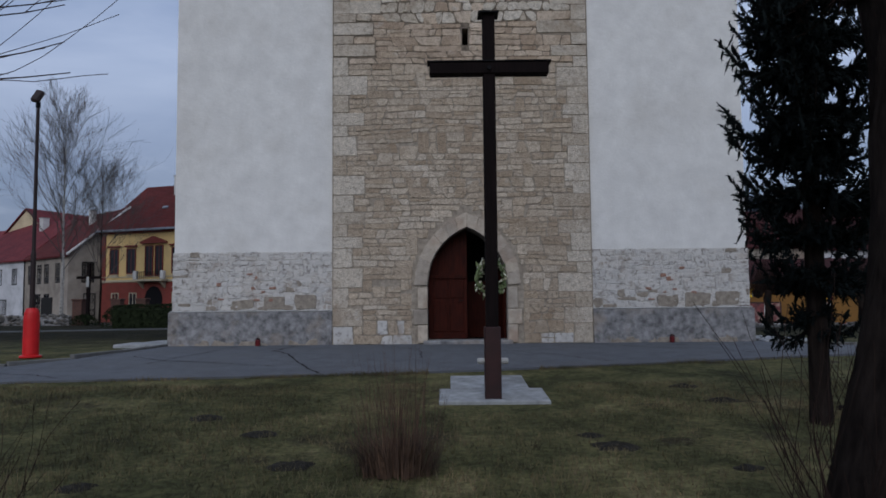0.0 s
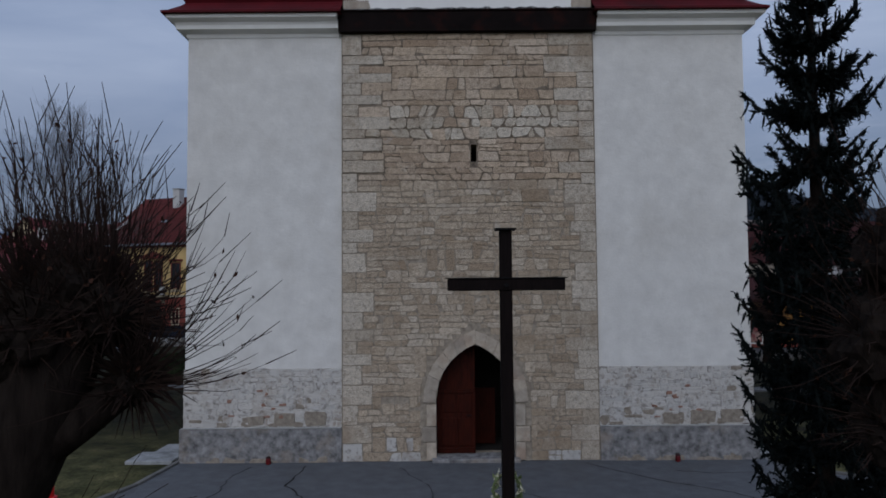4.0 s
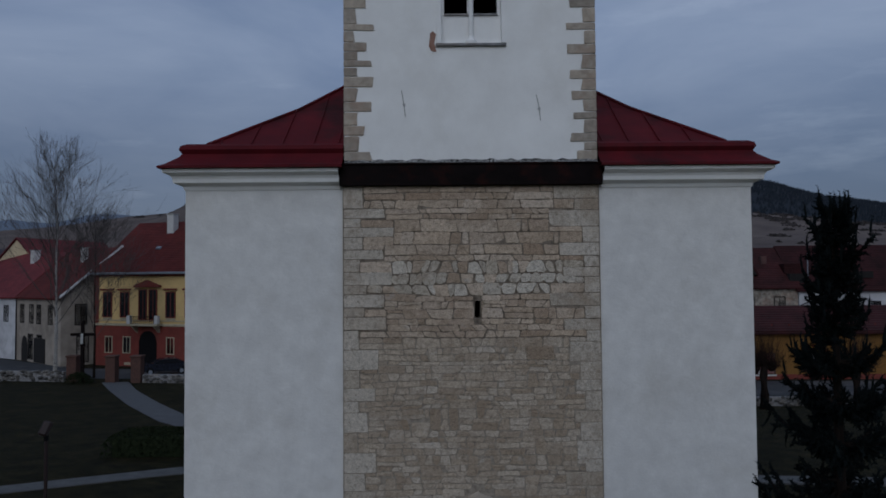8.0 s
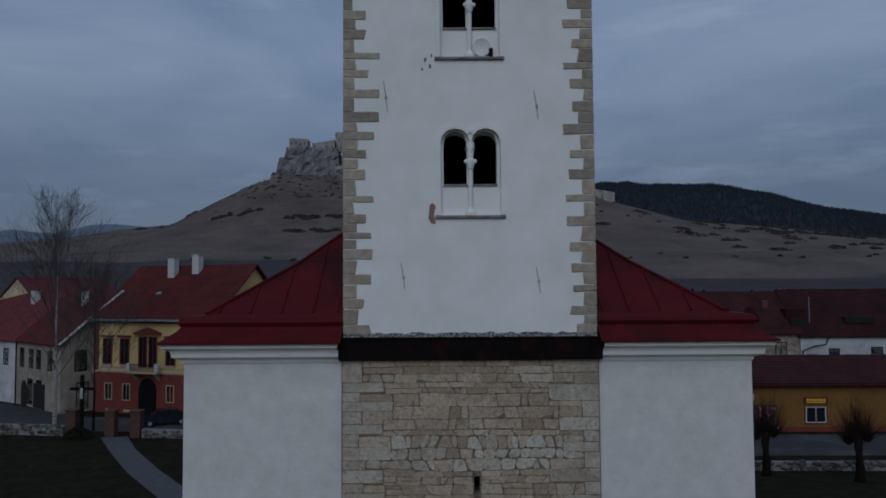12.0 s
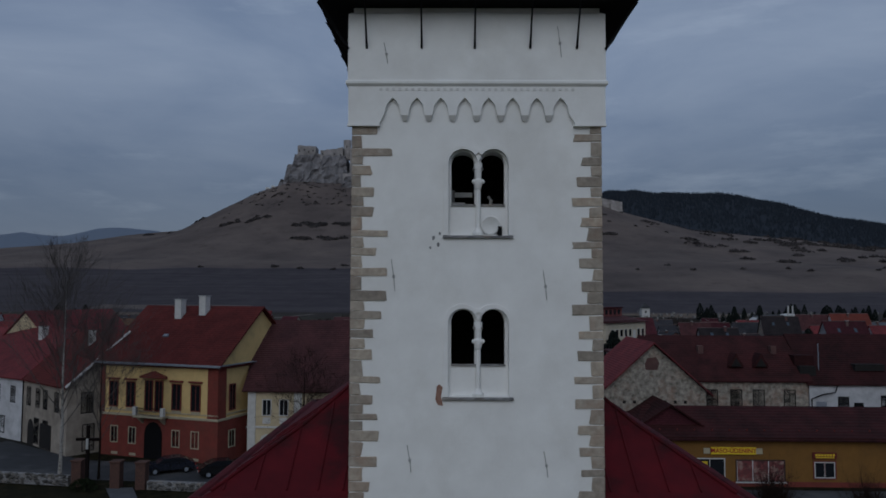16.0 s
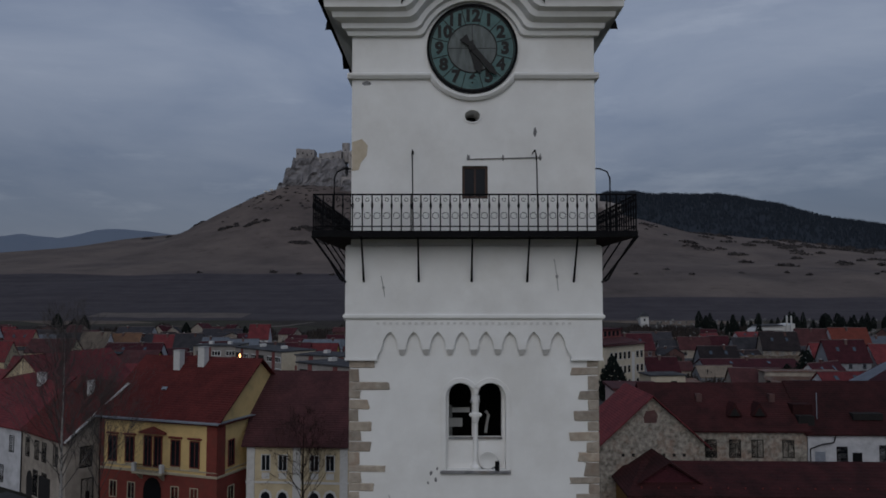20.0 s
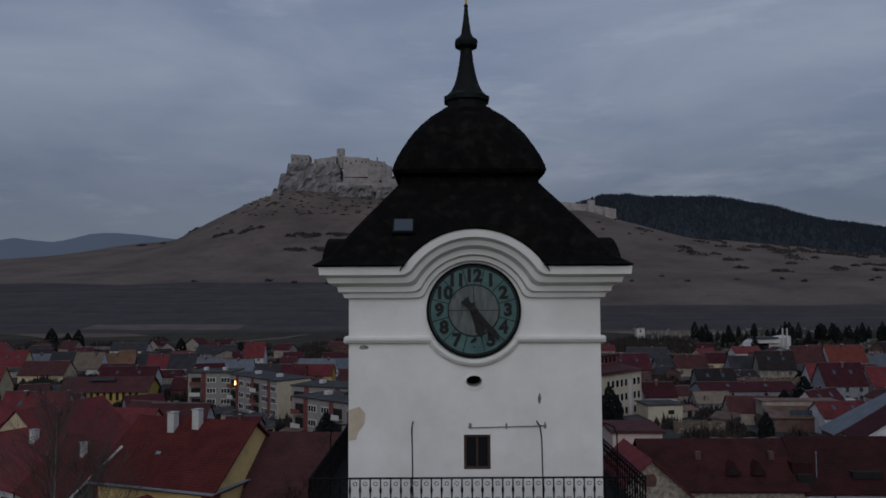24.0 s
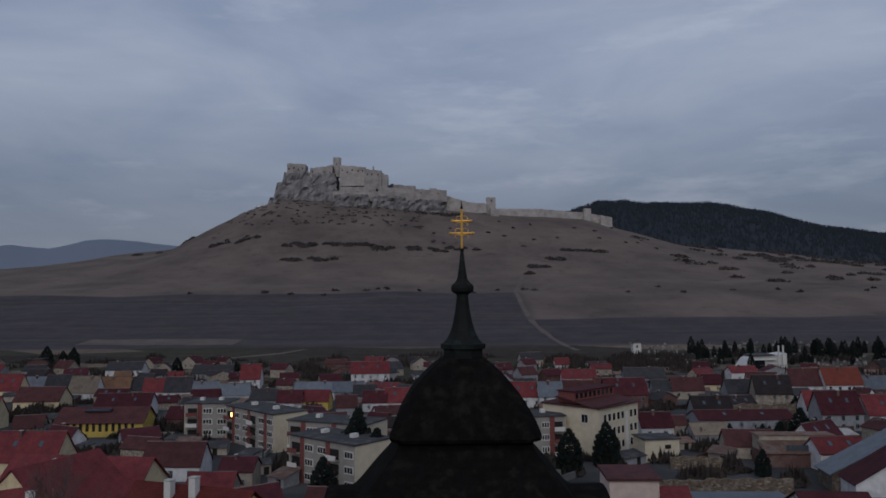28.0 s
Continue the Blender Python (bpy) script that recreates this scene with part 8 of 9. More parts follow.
shd = thing("shed", (38.5, 107.0, -2.0), "long low shed with a flat blue-grey sheet roof", "shed", turn=-2.0)
part("wall", box(0, 19, 0, 5.0, -0.8, 2.7), WALLS["grey"], shd)
part("roof", extruded([(-0.3, 2.72), (19.3, 2.72), (19.3, 2.86), (-0.3, 2.86)], -0.4, 5.4), ROOFS["bluegrey"], shd)

# low walls, gate pillars, wayside cross, birch, cars
for x, y in ((-32.4, 47.0), (-28.9, 46.6), (-26.6, 46.3)):
    g = thing("gate_pillar", (x, y, ground_z(x, y)), "square brown brick gate pillar", "pillar", "gate pillars")
    part("shaft", box(-0.42, 0.42, -0.42, 0.42, -0.3, 2.15, 0.03), "brick_pier", g)
    part("cap", box(-0.5, 0.5, -0.5, 0.5, 2.15, 2.3, 0.03), "brick_pier", g)


def stone_wall(label, a, b, h, rnd):
    """A low wall of rounded field stones, piled in one heap of many."""
    t = thing("stone_wall", (a[0], a[1], ground_z(*a)), label, "wall")
    bm = bmesh.new()
    L = math.hypot(b[0] - a[0], b[1] - a[1])
    n_ = int(L * 11)
    for k in range(n_):
        u = rnd.random()
        x, y = (b[0] - a[0]) * u, (b[1] - a[1]) * u
        z = ground_z(a[0] + x, a[1] + y) - ground_z(*a) + rnd.uniform(0.05, h)
        s = rnd.uniform(0.12, 0.24)
        r = bmesh.ops.create_icosphere(bm, subdivisions=1, radius=s, matrix=Matrix.Translation((x, y - 0.25 + rnd.uniform(-0.08, 0.05), z)) @ Matrix.Diagonal((1.3, 1, 0.7, 1)))
    tagged(part("field_stone", bm, M["field_stone"], t), kind="stuff")
    part("core", box(0, L, -0.25, 0.25, -0.5, h - 0.05), "plinth", t).matrix_basis = pose(0, 0, 0, 0, 0, math.degrees(math.atan2(b[1] - a[1], b[0] - a[0])))
    return t


M["field_stone"] = surface("field stones", (0.15, 0.143, 0.135), (0.05, 0.047, 0.045), 3, 0.9, 0.4, island=0.5)
stone_wall("low wall of dark field stones along the street", (-52.0, 50.5), (-33.2, 47.2), 0.95, random.Random(50))
stone_wall("low wall of dark field stones beside the gate", (-26.0, 46.2), (-12.0, 44.2), 0.75, random.Random(51))
stone_wall("low wall of dark field stones before the shop", (14.0, 36.6), (46.0, 35.4), 0.7, random.Random(52))
wx, wy = -31.3, 46.3
way = thing("wayside_cross", (wx, wy, ground_z(wx, wy)), "black wooden wayside cross in a dark planted bed", "cross")
part("post", box(-0.13, 0.13, -0.13, 0.13, -0.2, 5.3, 0.02), "cross_wood", way)
part("arm", box(-1.0, 1.0, -0.13, 0.11, 4.0, 4.24, 0.02), "cross_wood", way)
part("figure_plate", box(-0.12, 0.12, -0.18, -0.131, 3.3, 4.2, 0.02), "concrete", way)
bd = thing("shrub", (wx, wy - 0.6, ground_z(wx, wy - 0.6)), "dark evergreen shrub round the wayside cross", "shrub")
bm = bmesh.new()
rb = random.Random(60)
for k in range(900):
    a, e, r = rb.uniform(0, 6.28), rb.uniform(0, 1.5), rb.uniform(0.7, 1.0)
    c = Vector((1.25 * r * math.cos(a) * math.cos(e), 0.8 * r * math.sin(a) * math.cos(e), 0.95 * r * math.sin(e) + 0.05))
    s = rb.uniform(0.05, 0.1)
    q = Euler((rb.uniform(0, 6), rb.uniform(0, 6), rb.uniform(0, 6))).to_matrix()
    bm.faces.new([bm.verts.new(c + q @ Vector(p)) for p in ((-s, 0, 0), (0, -s * 0.6, 0.01), (s, 0, 0), (0, s * 0.6, 0.01))])
part("foliage", bm, "hedge", bd)


def bare_tree(name, at, height, rnd, label, bark="bark", twig="twig_grey", depth=4, spread=0.55, r=0.2):
    t = thing(name, at, label, "tree")
    part("trunk", tube([(0, 0, -0.1), (0.05, 0.02, height * 0.25), (-0.03, 0.04, height * 0.5), (0.05, 0, height * 0.8), (0.02, 0, height)], [r, r * 0.75, r * 0.5, r * 0.22, 0.02], 8), bark, t)
    bm = bmesh.new()
    for k in range(int(10 + height * 1.5)):
        f = 0.25 + 0.72 * k / (10 + height * 1.5)
        a = k * 2.4 + rnd.uniform(-0.4, 0.4)
        d = Vector((math.cos(a) * spread * 1.2, math.sin(a) * spread * 1.2, 0.9)).normalized()
        limb(bm, Vector((0, 0, height * f)), d, height * (0.34 * (1 - f) + 0.09), r * 0.24 * (1 - f) + 0.012, depth - 1, rnd, spread, 4, 0.2, 0.02, 3, 0.0065, 3)
    part("crown", bm, twig, t)
    return t


bare_tree("birch_tree", (-34.4, 47.8, ground_z(-34.4, 47.8)), 19.0, random.Random(61), "tall bare birch with white bark", "birch", "twig_grey", 4, 0.45, 0.2)
bare_tree("birch_tree", (-31.8, 49.5, ground_z(-31.8, 49.5)), 13.5, random.Random(62), "slender bare tree beside the tall birch", "bark", "twig_grey", 4, 0.45, 0.13)
bare_tree("bare_tree", (-14.0, 52.0, ground_z(-14.0, 52.0)), 10.5, random.Random(63), "bare broad tree before the cream house", "bark", "twig", 4, 0.75, 0.22)
for x, y, s in ((27.0, 32.2, 1), (21.8, 34.5, 2), (34.5, 33.0, 3)):
    rp = random.Random(70 + s)
    pollard("pollard_tree", (x, y, ground_z(x, y)), [(0, 0, -0.1), (0.05, 0, 1.0), (0.0, 0.05, 2.3), (0.1, 0, 3.0)], [0.38, 0.30, 0.27, 0.22], [(0.55, 0, 3.0, 0.30), (-0.6, 0.1, 2.8, 0.28), (0.0, 0.2, 3.3, 0.32)], rp, "stout pollarded tree by the street wall", 200, 2.1, thick=0.013, droop=-0.16)


def car(at, turn, paint, label):
    t = thing("car", at, label, "car", "parked cars", turn=turn)
    body = [(-2.1, 0.35), (-2.15, 0.75), (-1.95, 0.92), (-1.2, 1.0), (-0.55, 1.42), (0.85, 1.45), (1.75, 1.0), (2.1, 0.9), (2.15, 0.5), (2.0, 0.3)]
    bm = extruded(body, -0.82, 0.82)
    bmesh.ops.bevel(bm, geom=bm.edges[:], offset=0.05, segments=2, affect='EDGES')
    bd_ = part("body", bm, paint, t)
    part("window", extruded([(-1.05, 1.02), (-0.5, 1.36), (0.78, 1.38), (1.5, 1.03)], -0.835, -0.80), "pane", bd_)
    part("window", extruded([(-1.05, 1.02), (-0.5, 1.36), (0.78, 1.38), (1.5, 1.03)], 0.80, 0.835), "pane", bd_)
    part("windscreen", box(-0.5, 0.0, -0.68, 0.68, -0.01, 0.01), "pane", bd_).matrix_basis = pose(-1.02, 0, 1.06, 0, -33, 0)
    part("rear_window", box(-0.5, 0.0, -0.66, 0.66, -0.01, 0.01), "pane", bd_).matrix_basis = pose(1.72, 0, 1.05, 0, 27, 0)
    for x in (-1.35, 1.35):
        for y in (-0.8, 0.8):
            w_ = part("wheel", lathe([(0.2, -0.1), (0.31, -0.09), (0.32, 0), (0.31, 0.09), (0.2, 0.1)], 18), "iron", t)
            w_.matrix_basis = pose(x, y, 0.32, 90, 0, 0)
            part("rim", lathe([(0.19, -0.105), (0.19, 0.105)], 12), "zinc", w_)
    for x, mt in ((-2.16, "trim_white"), (2.16, "sign_red")):
        for y in (-0.6, 0.6):
            part("light", box(x - 0.03, x + 0.03, y - 0.15, y + 0.15, 0.62, 0.78, 0.01), mt, t)
    part("number_plate", box(2.165, 2.18, -0.26, 0.26, 0.5, 0.61), "trim_white", t)
    return t


M["car_black"] = surface("black car paint", (0.012, 0.012, 0.014), (0.008, 0.008, 0.009), 3, 0.2, 0.0, spec=0.6)
M["car_blue"] = surface("dark blue car paint", (0.016, 0.018, 0.028), (0.010, 0.012, 0.018), 3, 0.22, 0.0, spec=0.6)
car((-26.4, 52.2, ground_z(-26.4, 52.2) + 0.03), 25, "car_blue", "dark blue car parked by the red gate")
car((-21.2, 51.2, ground_z(-21.2, 51.2) + 0.03), -155, "car_black", "black car parked before the town house")

# chapel, cemetery, conifers and thickets at the town's far edge
chp = thing("chapel", (160, 352, ground_z(160, 352)), "white modern funeral chapel with slanted walls", "chapel")
part("hall", extruded([(-10, -1), (-6, 5.0), (-3.5, 6.6), (7, 7.0), (13, 8.0), (13, -1)], 0, 11), "trim_white", chp)
part("roof", extruded([(-4.5, 6.62), (6.5, 7.05), (6.5, 7.5), (-4.5, 7.05)], -1.3, 11), "felt", chp)
part("glass_front", box(-4.2, 2.0, -0.15, 0, 0.4, 4.6), "pane", chp)
part("glass_front", box(3.2, 6.2, -0.15, 0, 0.4, 2.6), "pane", chp)
part("canopy", box(-5.5, 7.0, -1.6, -0.155, 4.7, 5.1), "trim_white", chp)
for x in (8.2, 10.4):
    part("mast", box(x - 0.3, x + 0.3, -2, -1.4, -1, 12.0), "trim_white", chp)
wt = thing("water_tower", (118, 428, ground_z(118, 428)), "small white tower house on the slope", "tower")
part("wall", box(-2.4, 2.4, -2.4, 2.4, -1, 8.5), "trim_white", wt)
part("roof", lathe([(3.2, 8.5), (0.2, 11.5)], sides=4), "felt", wt)
part("window", box(-0.5, 0.5, -2.45, -2.4, 5.5, 7.0), "pane", wt)
M["grave"] = surface("pale grave stones", (0.26, 0.26, 0.265), (0.06, 0.06, 0.062), 2, 0.7, 0.2, island=0.6)
rg = random.Random(80)
gv_, gf_ = [], []
for k in range(800):
    x, y = rg.uniform(125, 430), rg.uniform(368, 482)
    if x < 200 and y < 375:
        continue
    z, w, h = ground_z(x, y), rg.uniform(0.3, 0.7), rg.uniform(0.7, 1.7)
    i = len(gv_)
    gv_ += [(x + sx * w, y + sy * 0.2, z + sz * h) for sz in (0, 1) for sx, sy in ((-1, -1), (1, -1), (1, 1), (-1, 1))]
    gf_ += [(i, i + 1, i + 5, i + 4), (i + 1, i + 2, i + 6, i + 5), (i + 2, i + 3, i + 7, i + 6), (i + 3, i, i + 4, i + 7), (i + 4, i + 5, i + 6, i + 7)]
gme = bpy.data.meshes.new("gravestones")
gme.from_pydata(gv_, [], gf_)
gme.materials.append(M["grave"])
tagged(new("gravestones", gme), "rows of pale gravestones in the far cemetery", "gravestones", kind="stuff")


def cypress(rnd, h, r):
    """A slim conifer of many leaf clumps."""
    bm = bmesh.new()
    for k in range(int(420 * h / 8)):
        f = rnd.random() ** 1.2
        a = rnd.uniform(0, 6.28)
        rr = r * min(1.0, (1 - f) * 2.2) ** 0.8 * rnd.uniform(0.75, 1.1)
        c = Vector((rr * math.cos(a), rr * math.sin(a), 0.05 * h + f * h * 0.95))
        s = rnd.uniform(0.25, 0.48) * (1.2 - 0.6 * f) * max(0.7, r * 0.7)
        tip = bm.verts.new(c + Vector((math.cos(a) * s * 0.8, math.sin(a) * s * 0.8, s * 1.2)))
        ring = [bm.verts.new(c + Vector((s * math.cos(b_), s * math.sin(b_), rnd.uniform(-0.3, 0.1) * s))) for b_ in (0.3, 2.4, 4.5)]
        for q in range(3):
            bm.faces.new((ring[q], ring[(q + 1) % 3], tip))
        bm.faces.new(ring[::-1])
    return bm


con = thing("cypress_tree", (150, 340, ground_z(150, 340)), "slim dark conifer in the cemetery", "tree", "cemetery conifers")
part("trunk", tube([(0, 0, -0.3), (0, 0, 7.5)], [0.2, 0.05], 6), "bark", con)
part("crown", cypress(random.Random(81), 9.0, 1.5), "needle_far", con)
for k in range(210):
    x = rg.uniform(148, 400)
    y = rg.uniform(405, 440) if k < 150 else rg.uniform(372, 384)
    c = copy_thing(con, pose(x, y, ground_z(x, y), 0, 0, rg.uniform(0, 360)))
    s = rg.uniform(0.65, 1.2) * (1 if k < 150 else 0.6)
    c.scale = (s * rg.uniform(0.7, 1.25), s, s)
con.scale = (1, 1, 1)
yew = thing("conifer_tree", (35.2, 143.0, -2.0), "broad dark conifer among the blocks", "tree", "town conifers")
part("trunk", tube([(0, 0, -0.3), (0, 0, 8)], [0.25, 0.06], 6), "bark", yew)
part("crown", cypress(random.Random(82), 9.5, 2.3), "needle_far", yew)
for x, y, s in ((26.0, 136.0, 0.95), (-17.5, 134.5, 1.35), (-13.0, 130.0, 1.1), (-19.0, 151.0, 1.2), (-21.0, 113.0, 0.9), (112, 205, 0.8), (116, 207, 0.65), (108, 209, 0.6), (86.5, 162, 0.95), (82.5, 164, 0.6), (90.5, 163, 0.7), (79.0, 166, 0.5), (94.5, 165, 0.65), (72.0, 169, 0.45), (-128, 345, 0.9), (-205, 400, 1.1), (-212, 402, 0.9), (-219, 398, 1.2), (-95, 330, 0.8), (64.5, 133, 0.55)):
    c = copy_thing(yew, pose(x, y, ground_z(x, y), 0, 0, rg.uniform(0, 360)))
    c.scale = (s, s, s)
M["thicket"] = surface("bare brown thicket", (0.046, 0.037, 0.033), (0.022, 0.018, 0.017), 0.6, 1.0, 0.5, island=0.4)


def thicket(name, label, spots, rnd, mat="thicket", size=(1.2, 3.2)):
    """Clumps of many small slanted faces, one joined stuff."""
    v, f = [], []
    for x, y, r, h, n_ in spots:
        for k in range(n_):
            a, q = rnd.uniform(0, 6.28), math.sqrt(rnd.random())
            px, py = x + r * q * math.cos(a), y + r * 0.7 * q * math.sin(a)
            hh = h * (1 - 0.6 * q * q) * rnd.uniform(0.5, 1.1)
            z = ground_z(px, py)
            s = rnd.uniform(*size) * 0.5
            i = len(v)
            b_ = rnd.uniform(0, 6.28)
            v += [(px - s * math.cos(b_), py - s * math.sin(b_), z + hh * rnd.uniform(0, 0.3)), (px + s * math.cos(b_), py + s * math.sin(b_), z + hh * rnd.uniform(0, 0.3)), (px + rnd.uniform(-s, s) * 0.6, py + rnd.uniform(-s, s) * 0.6, z + hh)]
            f.append((i, i + 1, i + 2))
    me = bpy.data.meshes.new(name)
    me.from_pydata(v, [], f)
    me.materials.append(M[mat])
    return tagged(new(name, me), label, "bushes", kind="stuff")


rk = random.Random(90)
spots = [(rk.uniform(-330, 380), rk.uniform(300, 440), rk.uniform(4, 14), rk.uniform(2.5, 6), 90) for k in range(110)]
spots += [(rk.uniform(95, 135), rk.uniform(360, 425), 10, 5, 140) for k in range(14)] + [(rk.uniform(55, 100), rk.uniform(330, 420), 12, 6, 160) for k in range(16)]
spots += [(rk.uniform(-150, 170), rk.uniform(125, 310), rk.uniform(1.5, 5.0), rk.uniform(1.5, 4.5), 110) for k in range(300)]
thicket("thicket", "bare brown thickets between the houses and fields", spots, rk, size=(0.5, 1.8))

# ---- the castle hill's bushes, the castle, the wooded hill and the far range ----
rk = random.Random(91)
rows_ = []
for x0, x1, y, r, n_ in ((-215, -90, 985, 7, 26), (-90, 10, 975, 6, 14), (-205, -120, 930, 7, 12), (-330, -255, 1010, 6, 10), (10, 60, 985, 5, 6), (-30, 35, 1130, 8, 12), (170, 225, 985, 9, 10), (140, 165, 940, 7, 5), (115, 135, 900, 7, 5), (100, 112, 860, 5, 3), (-470, -380, 1130, 5, 8)):
    for k in range(n_):
        rows_.append((rk.uniform(x0, x1), y + rk.uniform(-6, 6), r * rk.uniform(0.6, 1.2), 4.0, 46))
for k in range(170):
    rows_.append((rk.uniform(-330, -20), rk.uniform(1060, 1165), rk.uniform(2, 5), 1.6, 10))
for k in range(34):
    rows_.append((rk.uniform(-350, 330), rk.uniform(1000, 1160), rk.uniform(1.5, 4), 3, 14))
for k in range(80):
    rows_.append((rk.uniform(300, 800), rk.uniform(800, 1180), rk.uniform(4, 16), 4.5, 40))
for k in range(30):
    rows_.append((rk.uniform(400, 760), 1010 + rk.uniform(-20, 20) + rk.choice((0, 60, 130)), rk.uniform(8, 20), 5, 70))
for k in range(26):
    rows_.append((rk.uniform(-250, 500), rk.uniform(700, 740), rk.uniform(1.5, 4), 3, 14))
M["far_bush"] = surface("dark hillside bushes", (0.064, 0.056, 0.056), (0.040, 0.036, 0.037), 0.3, 1.0, 0.3, island=0.4)
thicket("hill_bushes", "dark rows of bushes on the hillside", rows_, rk, "far_bush", (2.0, 6.0))
M["track"] = surface("pale trodden earth", (0.118, 0.095, 0.082), (0.066, 0.056, 0.051), 0.1, 1.0, 0.2)


def track(pts, w, label):
    bm = bmesh.new()
    vs = []
    fine = []
    for (xa, ya), (xb, yb) in zip(pts, pts[1:]):
        fine += [(xa + (xb - xa) * k / 12, ya + (yb - ya) * k / 12) for k in range(12)]
    fine.append(pts[-1])
    for i, (x, y) in enumerate(fine):
        a, c = fine[max(0, i - 1)], fine[min(len(fine) - 1, i + 1)]
        d = Vector((c[0] - a[0], c[1] - a[1])).normalized()
        q = w * (0.8 + 0.4 * noise.noise(Vector((x / 30, y / 30, 0))))
        vs.append([bm.verts.new((x + s * d.y * q, y - s * d.x * q, ground_z(x + s * d.y * q, y - s * d.x * q) + 0.12)) for s in (-1, 0, 1)])
    for a, c in zip(vs, vs[1:]):
        for k in range(2):
            bm.faces.new((a[k], a[k + 1], c[k + 1], c[k]))
    return tagged(part("field_track", bm, "track"), label, "track", kind="structure")


track([(88, 455), (80, 500), (76, 560), (74, 640), (76, 720), (90, 800), (100, 850)], 2.6, "pale eroded track up the hill")
track([(-250, 506), (-205, 504), (-140, 499)], 14, "pale strip of stubble")
track([(-130, 432), (-100, 452), (-88, 470)], 3, "pale field track")
track([(420, 640), (520, 610), (640, 600)], 6, "pale field road")
track([(250, 880), (300, 840), (330, 820)], 2, "pale path on the slope")

# castle and cliff are paled and greyed: distance haze in the base colours
M["castle"] = surface("weathered castle limestone", (0.37, 0.345, 0.335), (0.20, 0.187, 0.182), 0.10, 0.95, 0.5, 0.5, stain=(0.15, 0.125, 0.105), stain_scale=0.06, stain_amount=0.5, pieces=0.15)
M["rock"] = surface("grey travertine cliff", (0.24, 0.228, 0.23), (0.065, 0.062, 0.066), 0.11, 0.95, 1.0, 0.4, stretch=(1, 1, 0.45))
# for boxes set before solid masonry: the openings' shade is their colour
M["ruin_dark"] = surface("dark ruin opening", (0.035, 0.032, 0.03), (0.02, 0.018, 0.018), 0.1, 1.0, 0.0)
castle = thing("castle_ruin", (0, 1200, 0), "ruined pale stone castle on a limestone crag", "castle")


def crag(x0, x1, y0, y1, zb, zt, seed, name="cliff"):
    """A block of rock with ragged faces."""
    bm = bmesh.new()
    nx_, nz_ = max(6, int((x1 - x0) / 4)), max(5, int((zt - zb) / 4))
    rows = []
    for j in range(nz_ + 1):
        f = j / nz_
        row = []
        for side in range(2):
            for i in range(nx_ + 1):
                g = i / nx_
                k = i if side == 0 else nx_ - i
                g = k / nx_
                x = x0 + (x1 - x0) * g
                inset = (f ** 0.8) * 0.17 * (x1 - x0)
                x += inset * (1 - 2 * g) * (1 if f > 0.1 else 0.4)
                y = (y0 if side == 0 else y1) + (1 if side == 0 else -1) * f * (y1 - y0) * 0.22
                nn = noise.noise(Vector((x / 9 + seed, f * 6, side * 3.0))) * 6 + noise.noise(Vector((x / 3.5 + seed, f * 14, side))) * 2.5
                row.append(bm.verts.new((x + nn * 0.4, y + (-1 if side == 0 else 1) * nn, zb + (zt - zb) * f + noise.noise(Vector((x / 8, seed, 0))) * 4 * f)))
        rows.append(row)
    m_ = len(rows[0])
    for a, b_ in zip(rows, rows[1:]):
        for i in range(m_):
            bm.faces.new((a[i], a[(i + 1) % m_], b_[(i + 1) % m_], b_[i]))
    bm.faces.new(rows[-1])
    bmesh.ops.recalc_face_normals(bm, faces=bm.faces)
    return part(name, bm, "rock", castle)


crag(-283, -240, -26, 30, 176, 202, 1.0)
crag(-272, -222, -30, 32, 180, 226, 1.7)
crag(-262, -196, -34, 34, 188, 242, 2.0)
crag(-214, -158, -38, 34, 188, 240, 3.0)
crag(-172, -84, -30, 34, 186, 232, 4.0)
crag(-100, -62, -20, 30, 186, 222, 5.0)
crag(-176, -98, -70, -48, 160, 199, 7.0)
crag(-112, -40, -70, -54, 160, 196, 8.0)
crag(-60, 20, -66, -54, 160, 190, 9.0)
crag(235, 292, -10, 40, 148, 160, 6.0)


def castle_wall(x0, x1, y0, y1, zb, zt0, zt1, name="curtain_wall", ragged=1.6, holes=0, seed=0):
    """Masonry with a broken top edge; holes: dark boxes for the shade in window slits."""
    zb -= 5
    n_ = max(3, int((x1 - x0) / 3.5))
    rnd = random.Random(int(x0 * 10) + seed)
    top = [(x0 + (x1 - x0) * k / n_, zt0 + (zt1 - zt0) * k / n_ + rnd.uniform(-ragged, ragged) * 0.6) for k in range(n_ + 1)]
    o = part(name, extruded([(x0, zb), *top, (x1, zb)], y0, y1), "castle", castle)
    for k in range(holes):
        x = x0 + (x1 - x0) * (k + 0.5) / holes + rnd.uniform(-1, 1)
        z = min(zt0, zt1) - rnd.uniform(4.0, 9.0)
        part("opening", box(x - 0.9, x + 0.9, y0 - 0.15, y0 - 0.02, z - 1.6, z + 1.6), "ruin_dark", o)
    return o


castle_wall(-247, -217, -18, 8, 235, 258, 256, "palace", 1.0, 4)
castle_wall(-251, -244, -14, 4, 225, 243, 246)
castle_wall(-218, -207, -12, 2, 238, 246, 244)
castle_wall(-209, -172, -20, 6, 238, 249, 254, "palace", 1.6, 4, 1)
castle_wall(-175, -172, -22, -14, 238, 255, 254)
keep_t = part("keep", lathe([(6.6, 236), (6.4, 262), (6.7, 262.3), (6.6, 268.5)], 20), "castle", castle, "round castle keep")
keep_t.location = (-166.5, -6, 0)
part("opening", box(-0.9, 0.5, -6.9, -6.4, 255, 258), "ruin_dark", keep_t)
